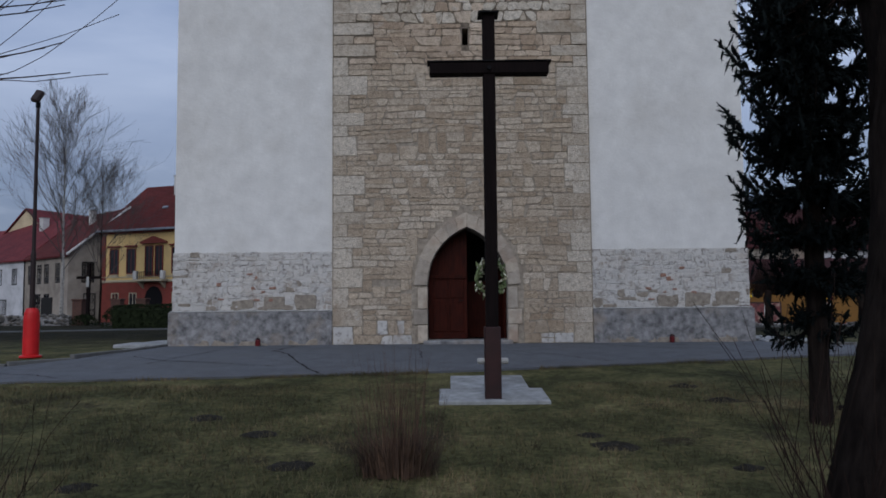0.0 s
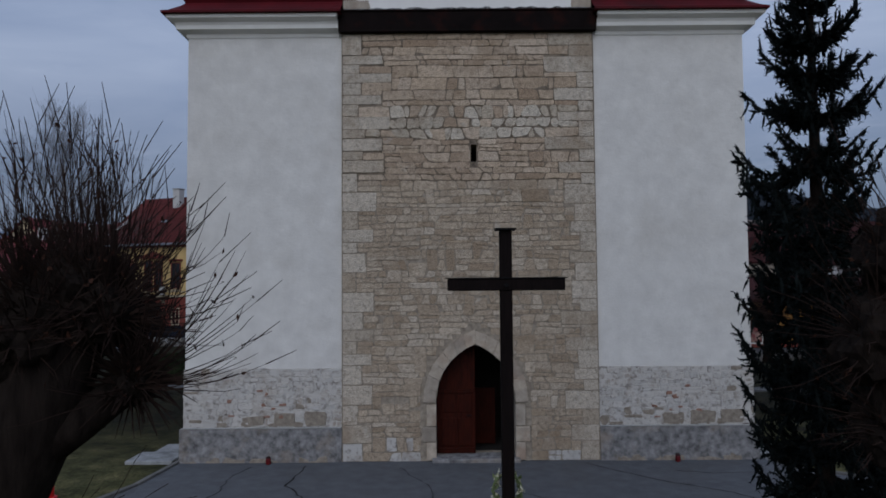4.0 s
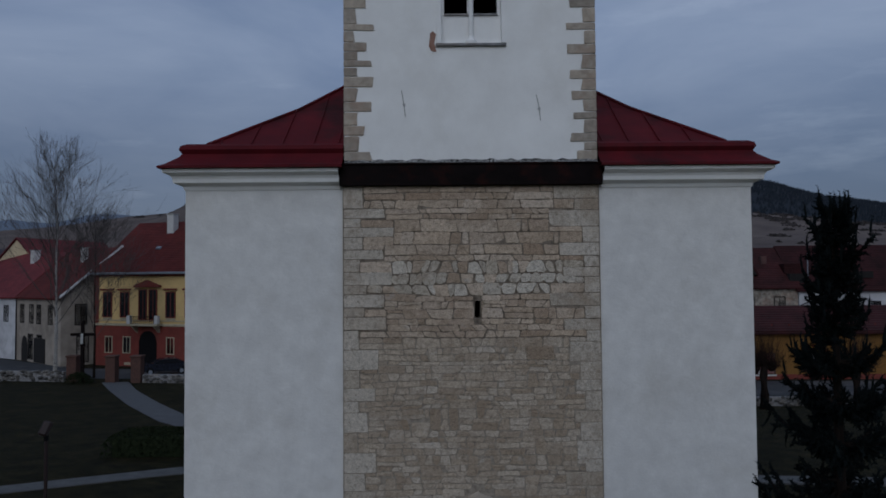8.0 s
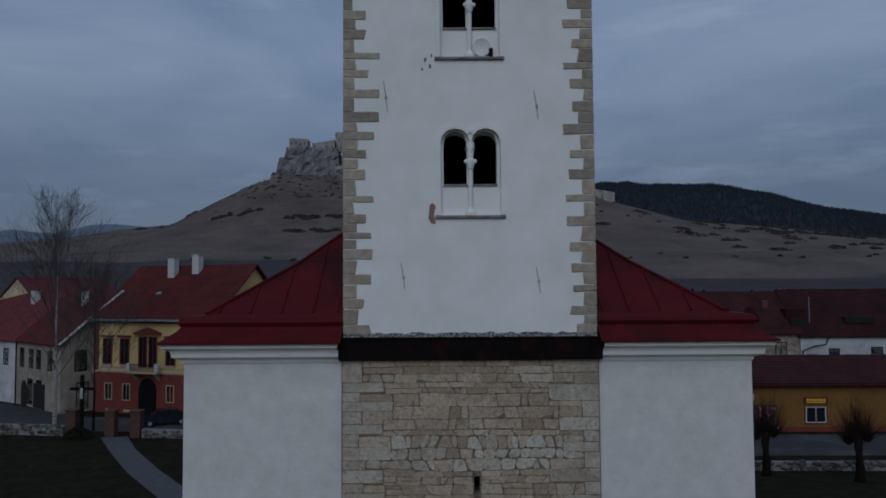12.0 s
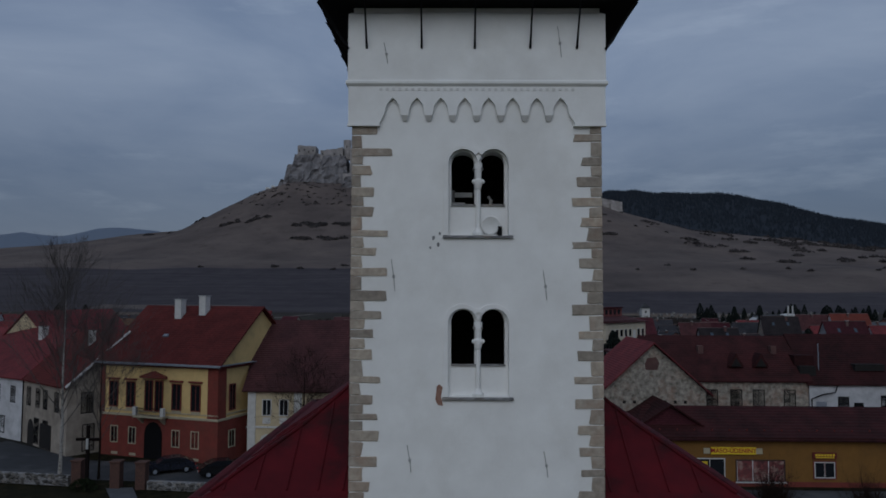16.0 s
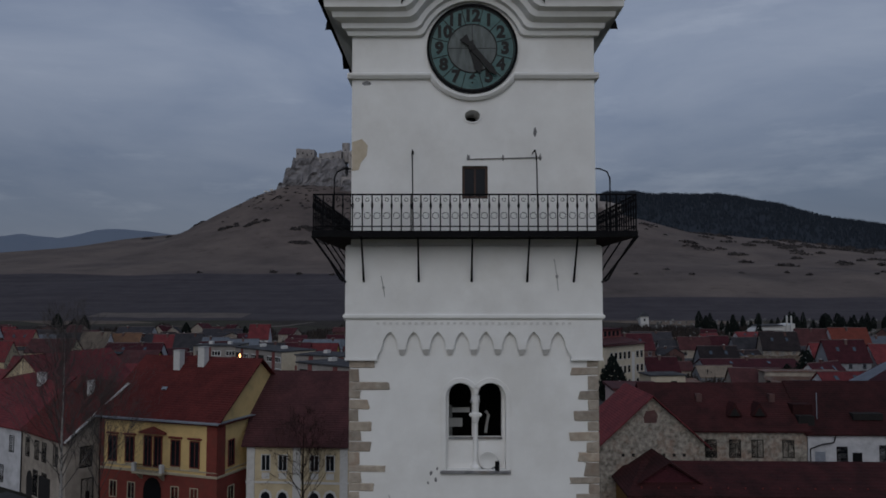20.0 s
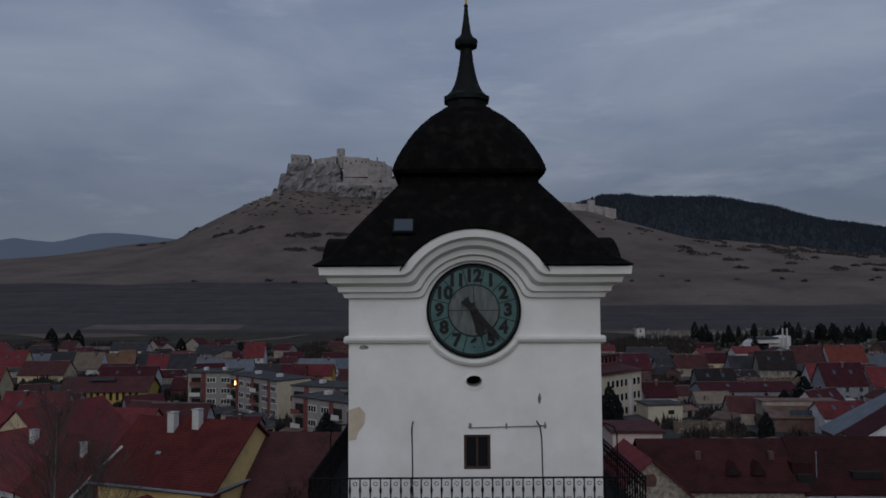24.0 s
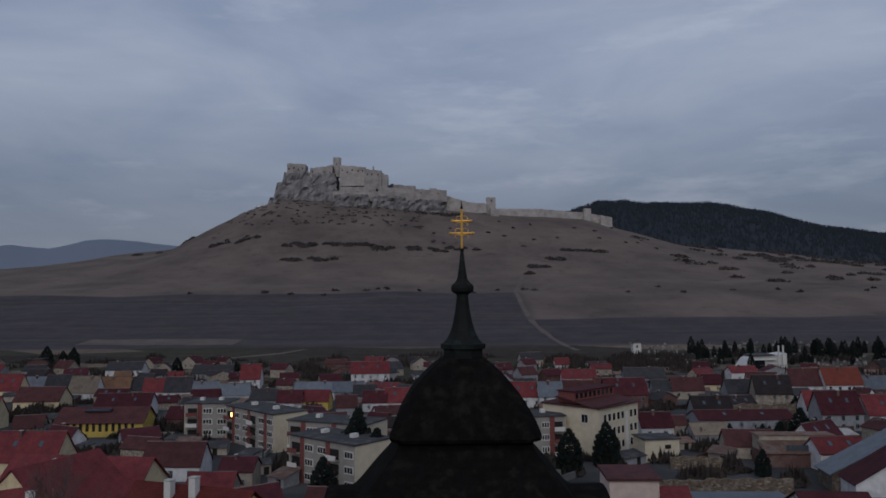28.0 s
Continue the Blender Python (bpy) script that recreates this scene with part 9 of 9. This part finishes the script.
castle_wall(-160, -118, -24, 4, 224, 253, 250, "palace", 1.4, 5, 2)
castle_wall(-120, -92, -28, 2, 218, 247, 243, "palace", 2.0, 3, 3)
castle_wall(-106, -104, -29, -20, 240, 252, 250)
castle_wall(-96, -82, -24, 0, 214, 241, 236, ragged=2.5)
castle_wall(-168, -104, -46, -42, 196, 207, 206, ragged=0.8)
castle_wall(-158, -100, -38, -34, 205, 216, 214, ragged=1.2, holes=3)
castle_wall(-104, 6, -52, -48, 186, 206, 200, ragged=0.8)
castle_wall(-96, 14, -44, -40, 194, 213, 208, ragged=1.2, holes=4)
castle_wall(-72, -36, -30, -14, 204, 220, 217, "gatehouse", 1.0, 3)
castle_wall(-38, 8, -24, -18, 200, 211, 208, ragged=1.4)
castle_wall(-14, -2, -28, -16, 200, 214, 213, "turret", 0.6)
castle_wall(4, 46, -34, -30, 178, 203, 191, ragged=1.0)
castle_wall(14, 78, -40, -36, 176, 192, 186, ragged=1.0)
tw = castle_wall(79, 93, -34, -20, 168, 197.5, 197, "wall_tower", 0.4, 1)
castle_wall(84, 98, -46, -34, 164, 180, 174, ragged=2.0)
castle_wall(93, 160, -32, -28, 164, 179, 178, ragged=0.9)
castle_wall(158, 238, -30, -26, 158, 179, 172, ragged=1.2)
castle_wall(236, 247, -34, -22, 156, 178.5, 178, "wall_tower", 0.4)
castle_wall(247, 282, -30, -24, 150, 170, 164, ragged=1.4)
castle_wall(262, 280, -36, -28, 146, 160, 156, "bastion", 1.2)
for x, z in ((-292, 172), (-283, 171)):
    s_ = thing("parked_van", (x, 1168, ground_z(x, 1168)), "tiny white van below the castle crag", "car")
    part("body", box(-3.0, 3.0, -1.2, 1.2, 0.3, 3.0, 0.2), "trim_white", s_)
    part("wheel", box(-2.2, 2.2, -1.0, 1.0, 0.0, 0.4), "iron", s_)

# wooded hill to the right and a haze-blue range on the left
def ridge(name, label, prof, y, depth, material, category, trees=0, rnd=None, base=-20):
    bm = bmesh.new()
    n_ = 90
    x0, x1 = prof[0][0], prof[-1][0]
    rows = []
    for j in range(13):
        f = j / 12
        row = []
        for i in range(n_ + 1):
            x = x0 + (x1 - x0) * i / n_
            top = float(np.interp(x, [p[0] for p in prof], [p[1] for p in prof]))
            top += 5 * noise.noise(Vector((x / 60, 0, 7)))
            s = math.sin(f * math.pi / 2) ** 1.2 if f <= 1 else 1
            row.append(bm.verts.new((x, y - depth * (1 - f), base + (top - base) * s + 6 * noise.noise(Vector((x / 120, f * 5, 1))) * (1 - f))))
        rows.append(row)
    for a, b_ in zip(rows, rows[1:]):
        for i in range(n_):
            bm.faces.new((a[i], a[i + 1], b_[i + 1], b_[i]))
    back_ = [bm.verts.new((v.co.x, y + depth, base)) for v in rows[-1]]
    for i in range(n_):
        bm.faces.new((rows[-1][i], rows[-1][i + 1], back_[i + 1], back_[i]))
    bmesh.ops.recalc_face_normals(bm, faces=bm.faces)
    o = tagged(part(name, bm, material, smooth=True), label, category, kind="structure")
    if trees:
        v, f_ = [], []
        for k in range(trees):
            j, i = rnd.random() ** 0.5 * 12, rnd.random() * n_
            x = x0 + (x1 - x0) * i / n_
            f = min(0.999, j / 12)
            top = float(np.interp(x, [p[0] for p in prof], [p[1] for p in prof])) + 5 * noise.noise(Vector((x / 60, 0, 7)))
            z = base + (top - base) * math.sin(f * math.pi / 2) ** 1.2 + 6 * noise.noise(Vector((x / 120, f * 5, 1))) * (1 - f)
            yy = y - depth * (1 - f)
            h, r = rnd.uniform(7, 15), rnd.uniform(2.5, 5.0)
            q = len(v)
            v += [(x, yy, z + h)] + [(x + r * math.cos(a_), yy + r * math.sin(a_), z - 1) for a_ in (0.4, 1.97, 3.54, 5.1)]
            f_ += [(q, q + 1, q + 2), (q, q + 2, q + 3), (q, q + 3, q + 4), (q, q + 4, q + 1)]
        me = bpy.data.meshes.new("forest")
        me.from_pydata(v, [], f_)
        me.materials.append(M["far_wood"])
        tagged(new("forest", me), "dark conifer wood on the far hill", "forest", kind="stuff")
    return o


# both colours have the blue of distance haze mixed in
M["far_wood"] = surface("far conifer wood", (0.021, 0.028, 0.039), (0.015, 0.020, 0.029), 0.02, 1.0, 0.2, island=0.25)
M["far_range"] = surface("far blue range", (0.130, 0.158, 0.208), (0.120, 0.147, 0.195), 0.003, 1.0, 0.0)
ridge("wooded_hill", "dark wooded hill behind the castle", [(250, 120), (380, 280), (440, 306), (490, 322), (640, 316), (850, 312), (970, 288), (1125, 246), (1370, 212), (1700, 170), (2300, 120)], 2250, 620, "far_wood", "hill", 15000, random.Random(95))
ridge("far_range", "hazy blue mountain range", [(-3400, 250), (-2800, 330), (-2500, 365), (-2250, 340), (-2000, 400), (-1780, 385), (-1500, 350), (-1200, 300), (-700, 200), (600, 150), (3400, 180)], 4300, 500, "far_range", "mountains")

# ---- stones of the front and of the wings' foot ----
rs = random.Random(11)


def stone_bm(bm, x0, x1, z0, z1, yf, deep, rag=0.03, cut=0.5):
    """One stone: eight-sided uneven outline with knocked-off corners, chamfered towards its face."""
    w, h = x1 - x0, z1 - z0
    j = min(rag, 0.25 * min(w, h))
    q = [min(0.10, 0.42 * min(w, h)) * cut * rs.uniform(0.25, 1.0) for k in range(4)]
    o = [(x0 + q[0], z0), (x1 - q[1], z0), (x1, z0 + q[1]), (x1, z1 - q[2]), (x1 - q[2], z1), (x0 + q[3], z1), (x0, z1 - q[3]), (x0, z0 + q[0])]
    o = [(x + rs.uniform(-j, j) * 0.8, z + rs.uniform(-j, j)) for x, z in o]
    cx, cz = (x0 + x1) / 2, (z0 + z1) / 2
    y = yf - deep * rs.uniform(0.45, 1.2)
    back_ring = [bm.verts.new((x, yf + 0.03, z)) for x, z in o]
    in_x, in_z = max(0.6, 1 - 0.03 / w), max(0.55, 1 - 0.03 / h)
    tilt = rs.uniform(-0.25, 0.25) * deep
    face = [bm.verts.new((cx + (x - cx) * in_x, y + tilt * (x - cx) / w + rs.uniform(-0.15, 0.15) * deep, cz + (z - cz) * in_z)) for x, z in o]
    bm.faces.new(face)
    for i in range(8):
        bm.faces.new((back_ring[i], back_ring[(i + 1) % 8], face[(i + 1) % 8], face[i]))


def arch_limit(x):
    """Height below which the door's stone surround lies."""
    d = abs(x - DOOR_X)
    if d >= DOOR_HALF + 0.33:
        return 0.0
    return max(DOOR_SPRING, pointed(DOOR_X, DOOR_HALF + 0.335, DOOR_SPRING, DOOR_APEX + 0.37)(x))


def split(x0, x1, z0, z1, small, out):
    """Break a patch of wall into stones of uneven size, mostly long and low."""
    w, h = x1 - x0, z1 - z0
    big = rs.uniform(0.6, 1.7) * small
    if w * h < big or (w < 0.2 and h < 0.2) or min(w, h) < 0.09:
        out.append((x0, x1, z0, z1))
        return
    if h > w * rs.uniform(0.16, 0.52) and h > 0.17:
        m = z0 + h * rs.uniform(0.30, 0.70)
        split(x0, x1, z0, m, small, out)
        split(x0, x1, m, z1, small, out)
    elif w > 0.2:
        m = x0 + w * rs.uniform(0.28, 0.72)
        split(x0, m, z0, z1, small, out)
        split(m, x1, z0, z1, small, out)
    else:
        out.append((x0, x1, z0, z1))


def rubble(bm, pts, yf, deep, soft=0.02):
    """One stone of the front: a free outline, worn corners, a face that leans and bulges a little."""
    cx, cz = sum(p[0] for p in pts) / len(pts), sum(p[1] for p in pts) / len(pts)
    out = []
    for i, (x, z) in enumerate(pts):
        (xa, za), (xb, zb) = pts[i - 1], pts[(i + 1) % len(pts)]
        la, lb = math.hypot(xa - x, za - z), math.hypot(xb - x, zb - z)
        qa, qb = min(soft * rs.uniform(0.3, 1.5), la * 0.35), min(soft * rs.uniform(0.3, 1.5), lb * 0.35)
        out.append((x + (xa - x) * qa / la, z + (za - z) * qa / la))
        out.append((x + (xb - x) * qb / lb, z + (zb - z) * qb / lb))
    y = yf - deep * rs.uniform(0.5, 1.15)
    lean_x, lean_z = rs.uniform(-0.35, 0.35) * deep, rs.uniform(-0.3, 0.3) * deep
    w = max(abs(p[0] - cx) for p in out)
    h = max(abs(p[1] - cz) for p in out)
    rim = min(rs.uniform(0.008, 0.018), 0.16 * min(w, h) * 2)
    back_ring = [bm.verts.new((x, yf + 0.03, z)) for x, z in out]
    face = []
    for x, z in out:
        d = math.hypot(x - cx, z - cz)
        k = 1 - rim / max(d, 0.03)
        face.append(bm.verts.new((cx + (x - cx) * k, y + lean_x * (x - cx) / w + lean_z * (z - cz) / h + rs.uniform(-0.12, 0.12) * deep, cz + (z - cz) * k)))
    bm.faces.new(face)
    n_ = len(out)
    for i in range(n_):
        bm.faces.new((back_ring[i], back_ring[(i + 1) % n_], face[(i + 1) % n_], face[i]))


def bed(x, z):
    """The uneven line of a bed joint that would lie at height z."""
    amp = 0.05 if z < 6.6 else 0.07 if z < 8.4 else 0.04
    return z + amp * noise.noise(Vector((x * 0.55, z * 3.1, 2.0))) + 0.4 * amp * noise.noise(Vector((x * 2.3, z * 3.7, 5.0)))


def course_height(z):
    if z < 0.4:
        return rs.uniform(0.22, 0.34)
    if z < 6.55:
        return rs.choice((0.10, 0.12, 0.14, 0.15, 0.17, 0.19, 0.22, 0.26)) * rs.uniform(0.92, 1.08)
    if z < 7.55:
        return rs.uniform(0.12, 0.23)
    if z < 8.2:
        return rs.uniform(0.24, 0.34)
    if z < 8.5:
        return rs.uniform(0.12, 0.17)
    return rs.choice((0.13, 0.17, 0.20, 0.24, 0.29))


# dressed corner stones: height, reach into the wall
corners = {-1: [], 1: []}
for s in (-1, 1):
    z, k = 0.03, 0
    while z < 10.0:
        h = rs.choice((0.26, 0.30, 0.36, 0.42, 0.46)) if z < 6.5 else rs.choice((0.22, 0.27, 0.30, 0.38))
        h = 10.10 - z if 10.10 - (z + h) < 0.18 else h
        k += 1
        w = (rs.uniform(0.32, 0.50) if k % 2 else rs.uniform(0.55, 0.85)) if z < 6.5 else (rs.uniform(0.36, 0.62) if k % 2 else rs.uniform(0.75, 1.25))
        corners[s].append((z, z + h, w))
        z += h


def reach(s, z0, z1):
    """How far the corner stones of one side come in between two heights: the most and the least."""
    ws = [w for a, b, w in corners[s] if a < z1 - 0.015 and b > z0 + 0.015]
    return max(ws), min(ws)


shapes = []                       # outline, height of its foot, corner stone or not
for s in (-1, 1):
    for a, b, w in corners[s]:
        e = 2.985
        xi = e - w
        p = [(-e, a), (-xi, a), (-xi + rs.uniform(-0.03, 0.03), b), (-e, b)] if s < 0 else [(xi, a), (e, a), (e, b), (xi + rs.uniform(-0.03, 0.03), b)]
        shapes.append((p, a, b, 1))
z = 0.03
taken_above = []
while z < 10.05:
    h = course_height(z)
    h = 10.10 - z if 10.10 - (z + h) < 0.11 else h
    nxt = min(course_height(z + h), 10.10 - z - h)
    lo, hi = -2.985 + reach(-1, z, z + h)[0], 2.985 - reach(1, z, z + h)[0]
    # small stones fill the notches beside short corner stones
    for s in (-1, 1):
        most, least = reach(s, z, z + h)
        if most - least > 0.12:
            for a, b, w in corners[s]:
                a2, b2 = max(a, z), min(b, z + h)
                if b2 - a2 > 0.07 and most - w > 0.10:
                    xa, xb = (-2.985 + w, lo) if s < 0 else (hi, 2.985 - w)
                    shapes.append(([(xa, a2), (xb, a2), (xb, b2), (xa, b2)], a2, b2, 0))
    spans, x = [], lo
    busy, taken_above = taken_above, []
    while x < hi - 0.02:
        if z < 6.55:
            w = rs.choice((0.16, 0.22, 0.28, 0.36, 0.46, 0.60)) * rs.uniform(0.85, 1.15)
        elif z < 7.55:
            w = rs.choice((0.16, 0.28, 0.38, 0.50, 0.66)) * rs.uniform(0.85, 1.15)
        elif z < 8.2:
            w = rs.choice((0.14, 0.22, 0.30, 0.40)) * rs.uniform(0.85, 1.15)
        elif z < 8.5:
            w = rs.uniform(0.24, 0.62)
        else:
            w = rs.choice((0.16, 0.30, 0.44, 0.58, 0.74, 0.90)) * rs.uniform(0.9, 1.1)
        w = hi - x if hi - (x + w) < 0.12 else w
        spans.append([x, x + w])
        x += w
    slant = {}

    def joint(u):
        if u not in slant:
            slant[u] = 0.0 if u in (lo, hi) else rs.uniform(-0.045, 0.045) if z < 6.55 else rs.uniform(-0.07, 0.07) if z < 8.5 else rs.uniform(-0.035, 0.035)
        return slant[u]
    for a, b in spans:
        if any(a < q - 0.01 and b > p + 0.01 for p, q in busy):
            # a tall stone of the course below stands here: keep what is left of the span
            free = [(a, b)]
            for p, q in busy:
                free = [r for c, d in free for r in ((c, min(d, p)), (max(c, q), d)) if r[1] - r[0] > 0.09]
        else:
            free = [(a, b)]
        for c, d in free:
            top = z + h
            if 0.5 < z < 6.2 and d - c > 0.18 and rs.random() < 0.12 and lo + 0.3 < c and d < hi - 0.3:
                top = z + h + nxt
                taken_above.append((c, d))
            jc, jd = (joint(c), joint(d)) if (c, d) == (a, b) else (0, 0)
            n_ = 2 if d - c > 0.3 else 1
            low = [(c - jc + (d - jd - c + jc) * i / n_, bed(c + (d - c) * i / n_, z)) for i in range(n_ + 1)]
            upp = [(d + jd + (c + jc - d - jd) * i / n_, bed(d + (c - d) * i / n_, top)) for i in range(n_ + 1)]
            if top - z > 0.17 and d - c > 0.26 and z < 8.5 and rs.random() < 0.35 and not 7.55 < z < 8.2:
                m = z + (top - z) * rs.uniform(0.35, 0.65)
                mid_l = [(c, bed(c, m)), (d, bed(d, m) + rs.uniform(-0.02, 0.02))]
                shapes.append((low + [mid_l[1], mid_l[0]], z, m, 0))
                shapes.append(([mid_l[0], mid_l[1]] + upp, m, top, 0))
            else:
                shapes.append((low + upp, z, top, 0))
    z += h
# darker pointing, set proud of the mortar; the joints' shade is in its colour
part("joint_bed", holed_wall(-2.985, 2.985, 6.55, 10.15, -0.006, 0.0, [flat_hole(*SLIT)]), "raked", front, "darker pointing behind the upper stones, joint shade in its colour")
rest, low_bm, pale_bm, foot_bm = bmesh.new(), bmesh.new(), bmesh.new(), bmesh.new()
count = 0


def blocked(p):
    """Does a stone touch the door's surround or the slit."""
    xs_p, zs_p = [q[0] for q in p], [q[1] for q in p]
    if max(xs_p) > SLIT[0] - 0.01 and min(xs_p) < SLIT[1] + 0.01 and max(zs_p) > SLIT[2] - 0.01 and min(zs_p) < SLIT[3] + 0.01:
        return True
    return any(min(zs_p) < arch_limit(min(xs_p) + (max(xs_p) - min(xs_p)) * k / 6) for k in range(7))


def trimmed(p):
    """The pieces of a stone left and right of the door's surround or the slit."""
    x0, x1 = min(q[0] for q in p), max(q[0] for q in p)
    z0, z1 = min(q[1] for q in p), max(q[1] for q in p)
    if z0 > 5:
        sides = ((x0, SLIT[0] - 0.015), (SLIT[1] + 0.015, x1))
    else:
        e = next((0.01 * k for k in range(0, 130) if arch_limit(DOOR_X + 0.01 * k) <= z0 + 0.02), 1.27) + 0.012
        sides = ((x0, min(x1, DOOR_X - e)), (max(x0, DOOR_X + e), x1))
    for a, b in sides:
        if b - a > 0.05:
            yield [(a, z0), (b, z0), (b, z1), (a, z1)]


for outline, z0, z1, corner in shapes:
    for p in ([outline] if not blocked(outline) else trimmed(outline)):
        high = z0 > 6.5
        g = (rs.uniform(0.002, 0.007) if corner else rs.choice((-0.002, 0.001, 0.003, 0.006, 0.010))) if high else (rs.uniform(0.001, 0.004) if corner else rs.uniform(0.001, 0.008))
        cx, cz = sum(q[0] for q in p) / len(p), sum(q[1] for q in p) / len(p)
        ww, hh = max(abs(q[0] - cx) for q in p), max(abs(q[1] - cz) for q in p)
        if ww < 0.025 or hh < 0.022:
            continue
        jit = 0.0 if corner else 0.024 if 7.5 < z0 < 8.25 else 0.012
        p = [(cx + (x - cx) * max(0.5, 1 - g / ww) + rs.uniform(-jit, jit), cz + (q - cz) * max(0.5, 1 - g / hh) + rs.uniform(-jit, jit) * 0.7) for x, q in p]
        pale = 7.5 < z0 < 8.25 and not corner and rs.random() < 0.7
        deep = 0.032 if pale else 0.026 if high else 0.018
        soft = 0.015 if corner else 0.06 if pale else 0.028
        if z0 < 0.3 and rs.random() < 0.55:
            rubble(foot_bm, p, 0.0, 0.018, soft)
        elif pale:
            rubble(pale_bm, p, 0.0, deep, soft)
        elif corner or (ww * hh > 0.0105 and z1 < 6.5 and count < 300):
            bm = bmesh.new()
            rubble(bm, p, 0.0, deep, soft)
            part("stone", bm, "corner_stone" if corner else "stone", front)
            count += 1
        else:
            rubble(rest if high else low_bm, p, 0.0, deep, soft)
tagged(part("upper_stone", rest, "stone_rest", front, "tan rubble stones of uneven size"), kind="stuff")
tagged(part("small_stone", low_bm, "stone_low", front, "small brownish rubble stones in flush mortar"), kind="stuff")
tagged(part("pale_stone", pale_bm, "stone_pale", front, "two rows of pale roundish stones over the slit"), kind="stuff")
tagged(part("foot_stone", foot_bm, "washed", front, "foot stones splashed with white lime"), kind="stuff")
for a0, b0 in ((XL - 0.02, -3.0), (3.0, XR + 0.02)):
    bm, bare = bmesh.new(), bmesh.new()
    field = []
    z = 0.84
    while z < 2.1:
        h = rs.uniform(0.24, 0.4)
        h = 2.17 - z if 2.17 - (z + h) < 0.15 else h
        x = a0
        while x < b0 - 0.05:
            w = rs.uniform(0.4, 0.9)
            w = b0 - x if b0 - (x + w) < 0.3 else w
            split(x, x + w, z, z + h, 0.03, field)
            x += w
        z += h
    for a, b, c, d in field:
        if rs.random() < 0.06:
            continue
        g = rs.choice((-0.008, -0.006, -0.005, -0.003, -0.002, 0.004))
        brown = rs.random() < (0.13 if c < 1.1 else 0.012)
        stone_bm(bare if brown else bm, a + g, b - g, c + g, d - g, 0.03, rs.choice((0.010, 0.012, 0.016)), 0.035, 0.8)
    tagged(part("rubble_stone", bm, "washed", church, "small rubble stones under flaking whitewash"), kind="stuff")
    tagged(part("bared_stone", bare, "bared", church, "bared brown rubble stones"), kind="stuff")
    bm = bmesh.new()
    for k in range(9):
        x, zz = a0 + (b0 - a0) * rs.choice((rs.uniform(0.42, 0.62), rs.uniform(0.1, 0.9))), rs.uniform(0.98, 1.75)
        stone_bm(bm, x, x + rs.uniform(0.07, 0.20), zz, zz + rs.uniform(0.05, 0.10), 0.018, 0.014, 0.03, 0.8)
    tagged(part("brick_piece", bm, "rust", church, "bared red brick pieces in the rubble"), kind="stuff")
    # bared stones over the plinth and broken render at its foot
    for k in range(3):
        x = a0 + (b0 - a0) * (0.38 + 0.2 * k) + rs.uniform(-0.1, 0.1)
        bm = bmesh.new()
        stone_bm(bm, x, x + rs.uniform(0.42, 0.62), 0.85, rs.uniform(1.05, 1.2), 0.02, 0.012, 0.03, 0.4)
        part("bared_stone", bm, "bared", church, "large bared brown stone")
    bm = bmesh.new()
    for k in range(16):
        x = rs.uniform(a0, b0 - 0.5)
        stone_bm(bm, x, x + rs.uniform(0.12, 0.5), -0.05, rs.uniform(0.05, 0.17), -0.066, 0.008, 0.05, 0.8)
    tagged(part("broken_render", bm, "bared", church, "broken brown render at the plinth's foot"), kind="stuff")
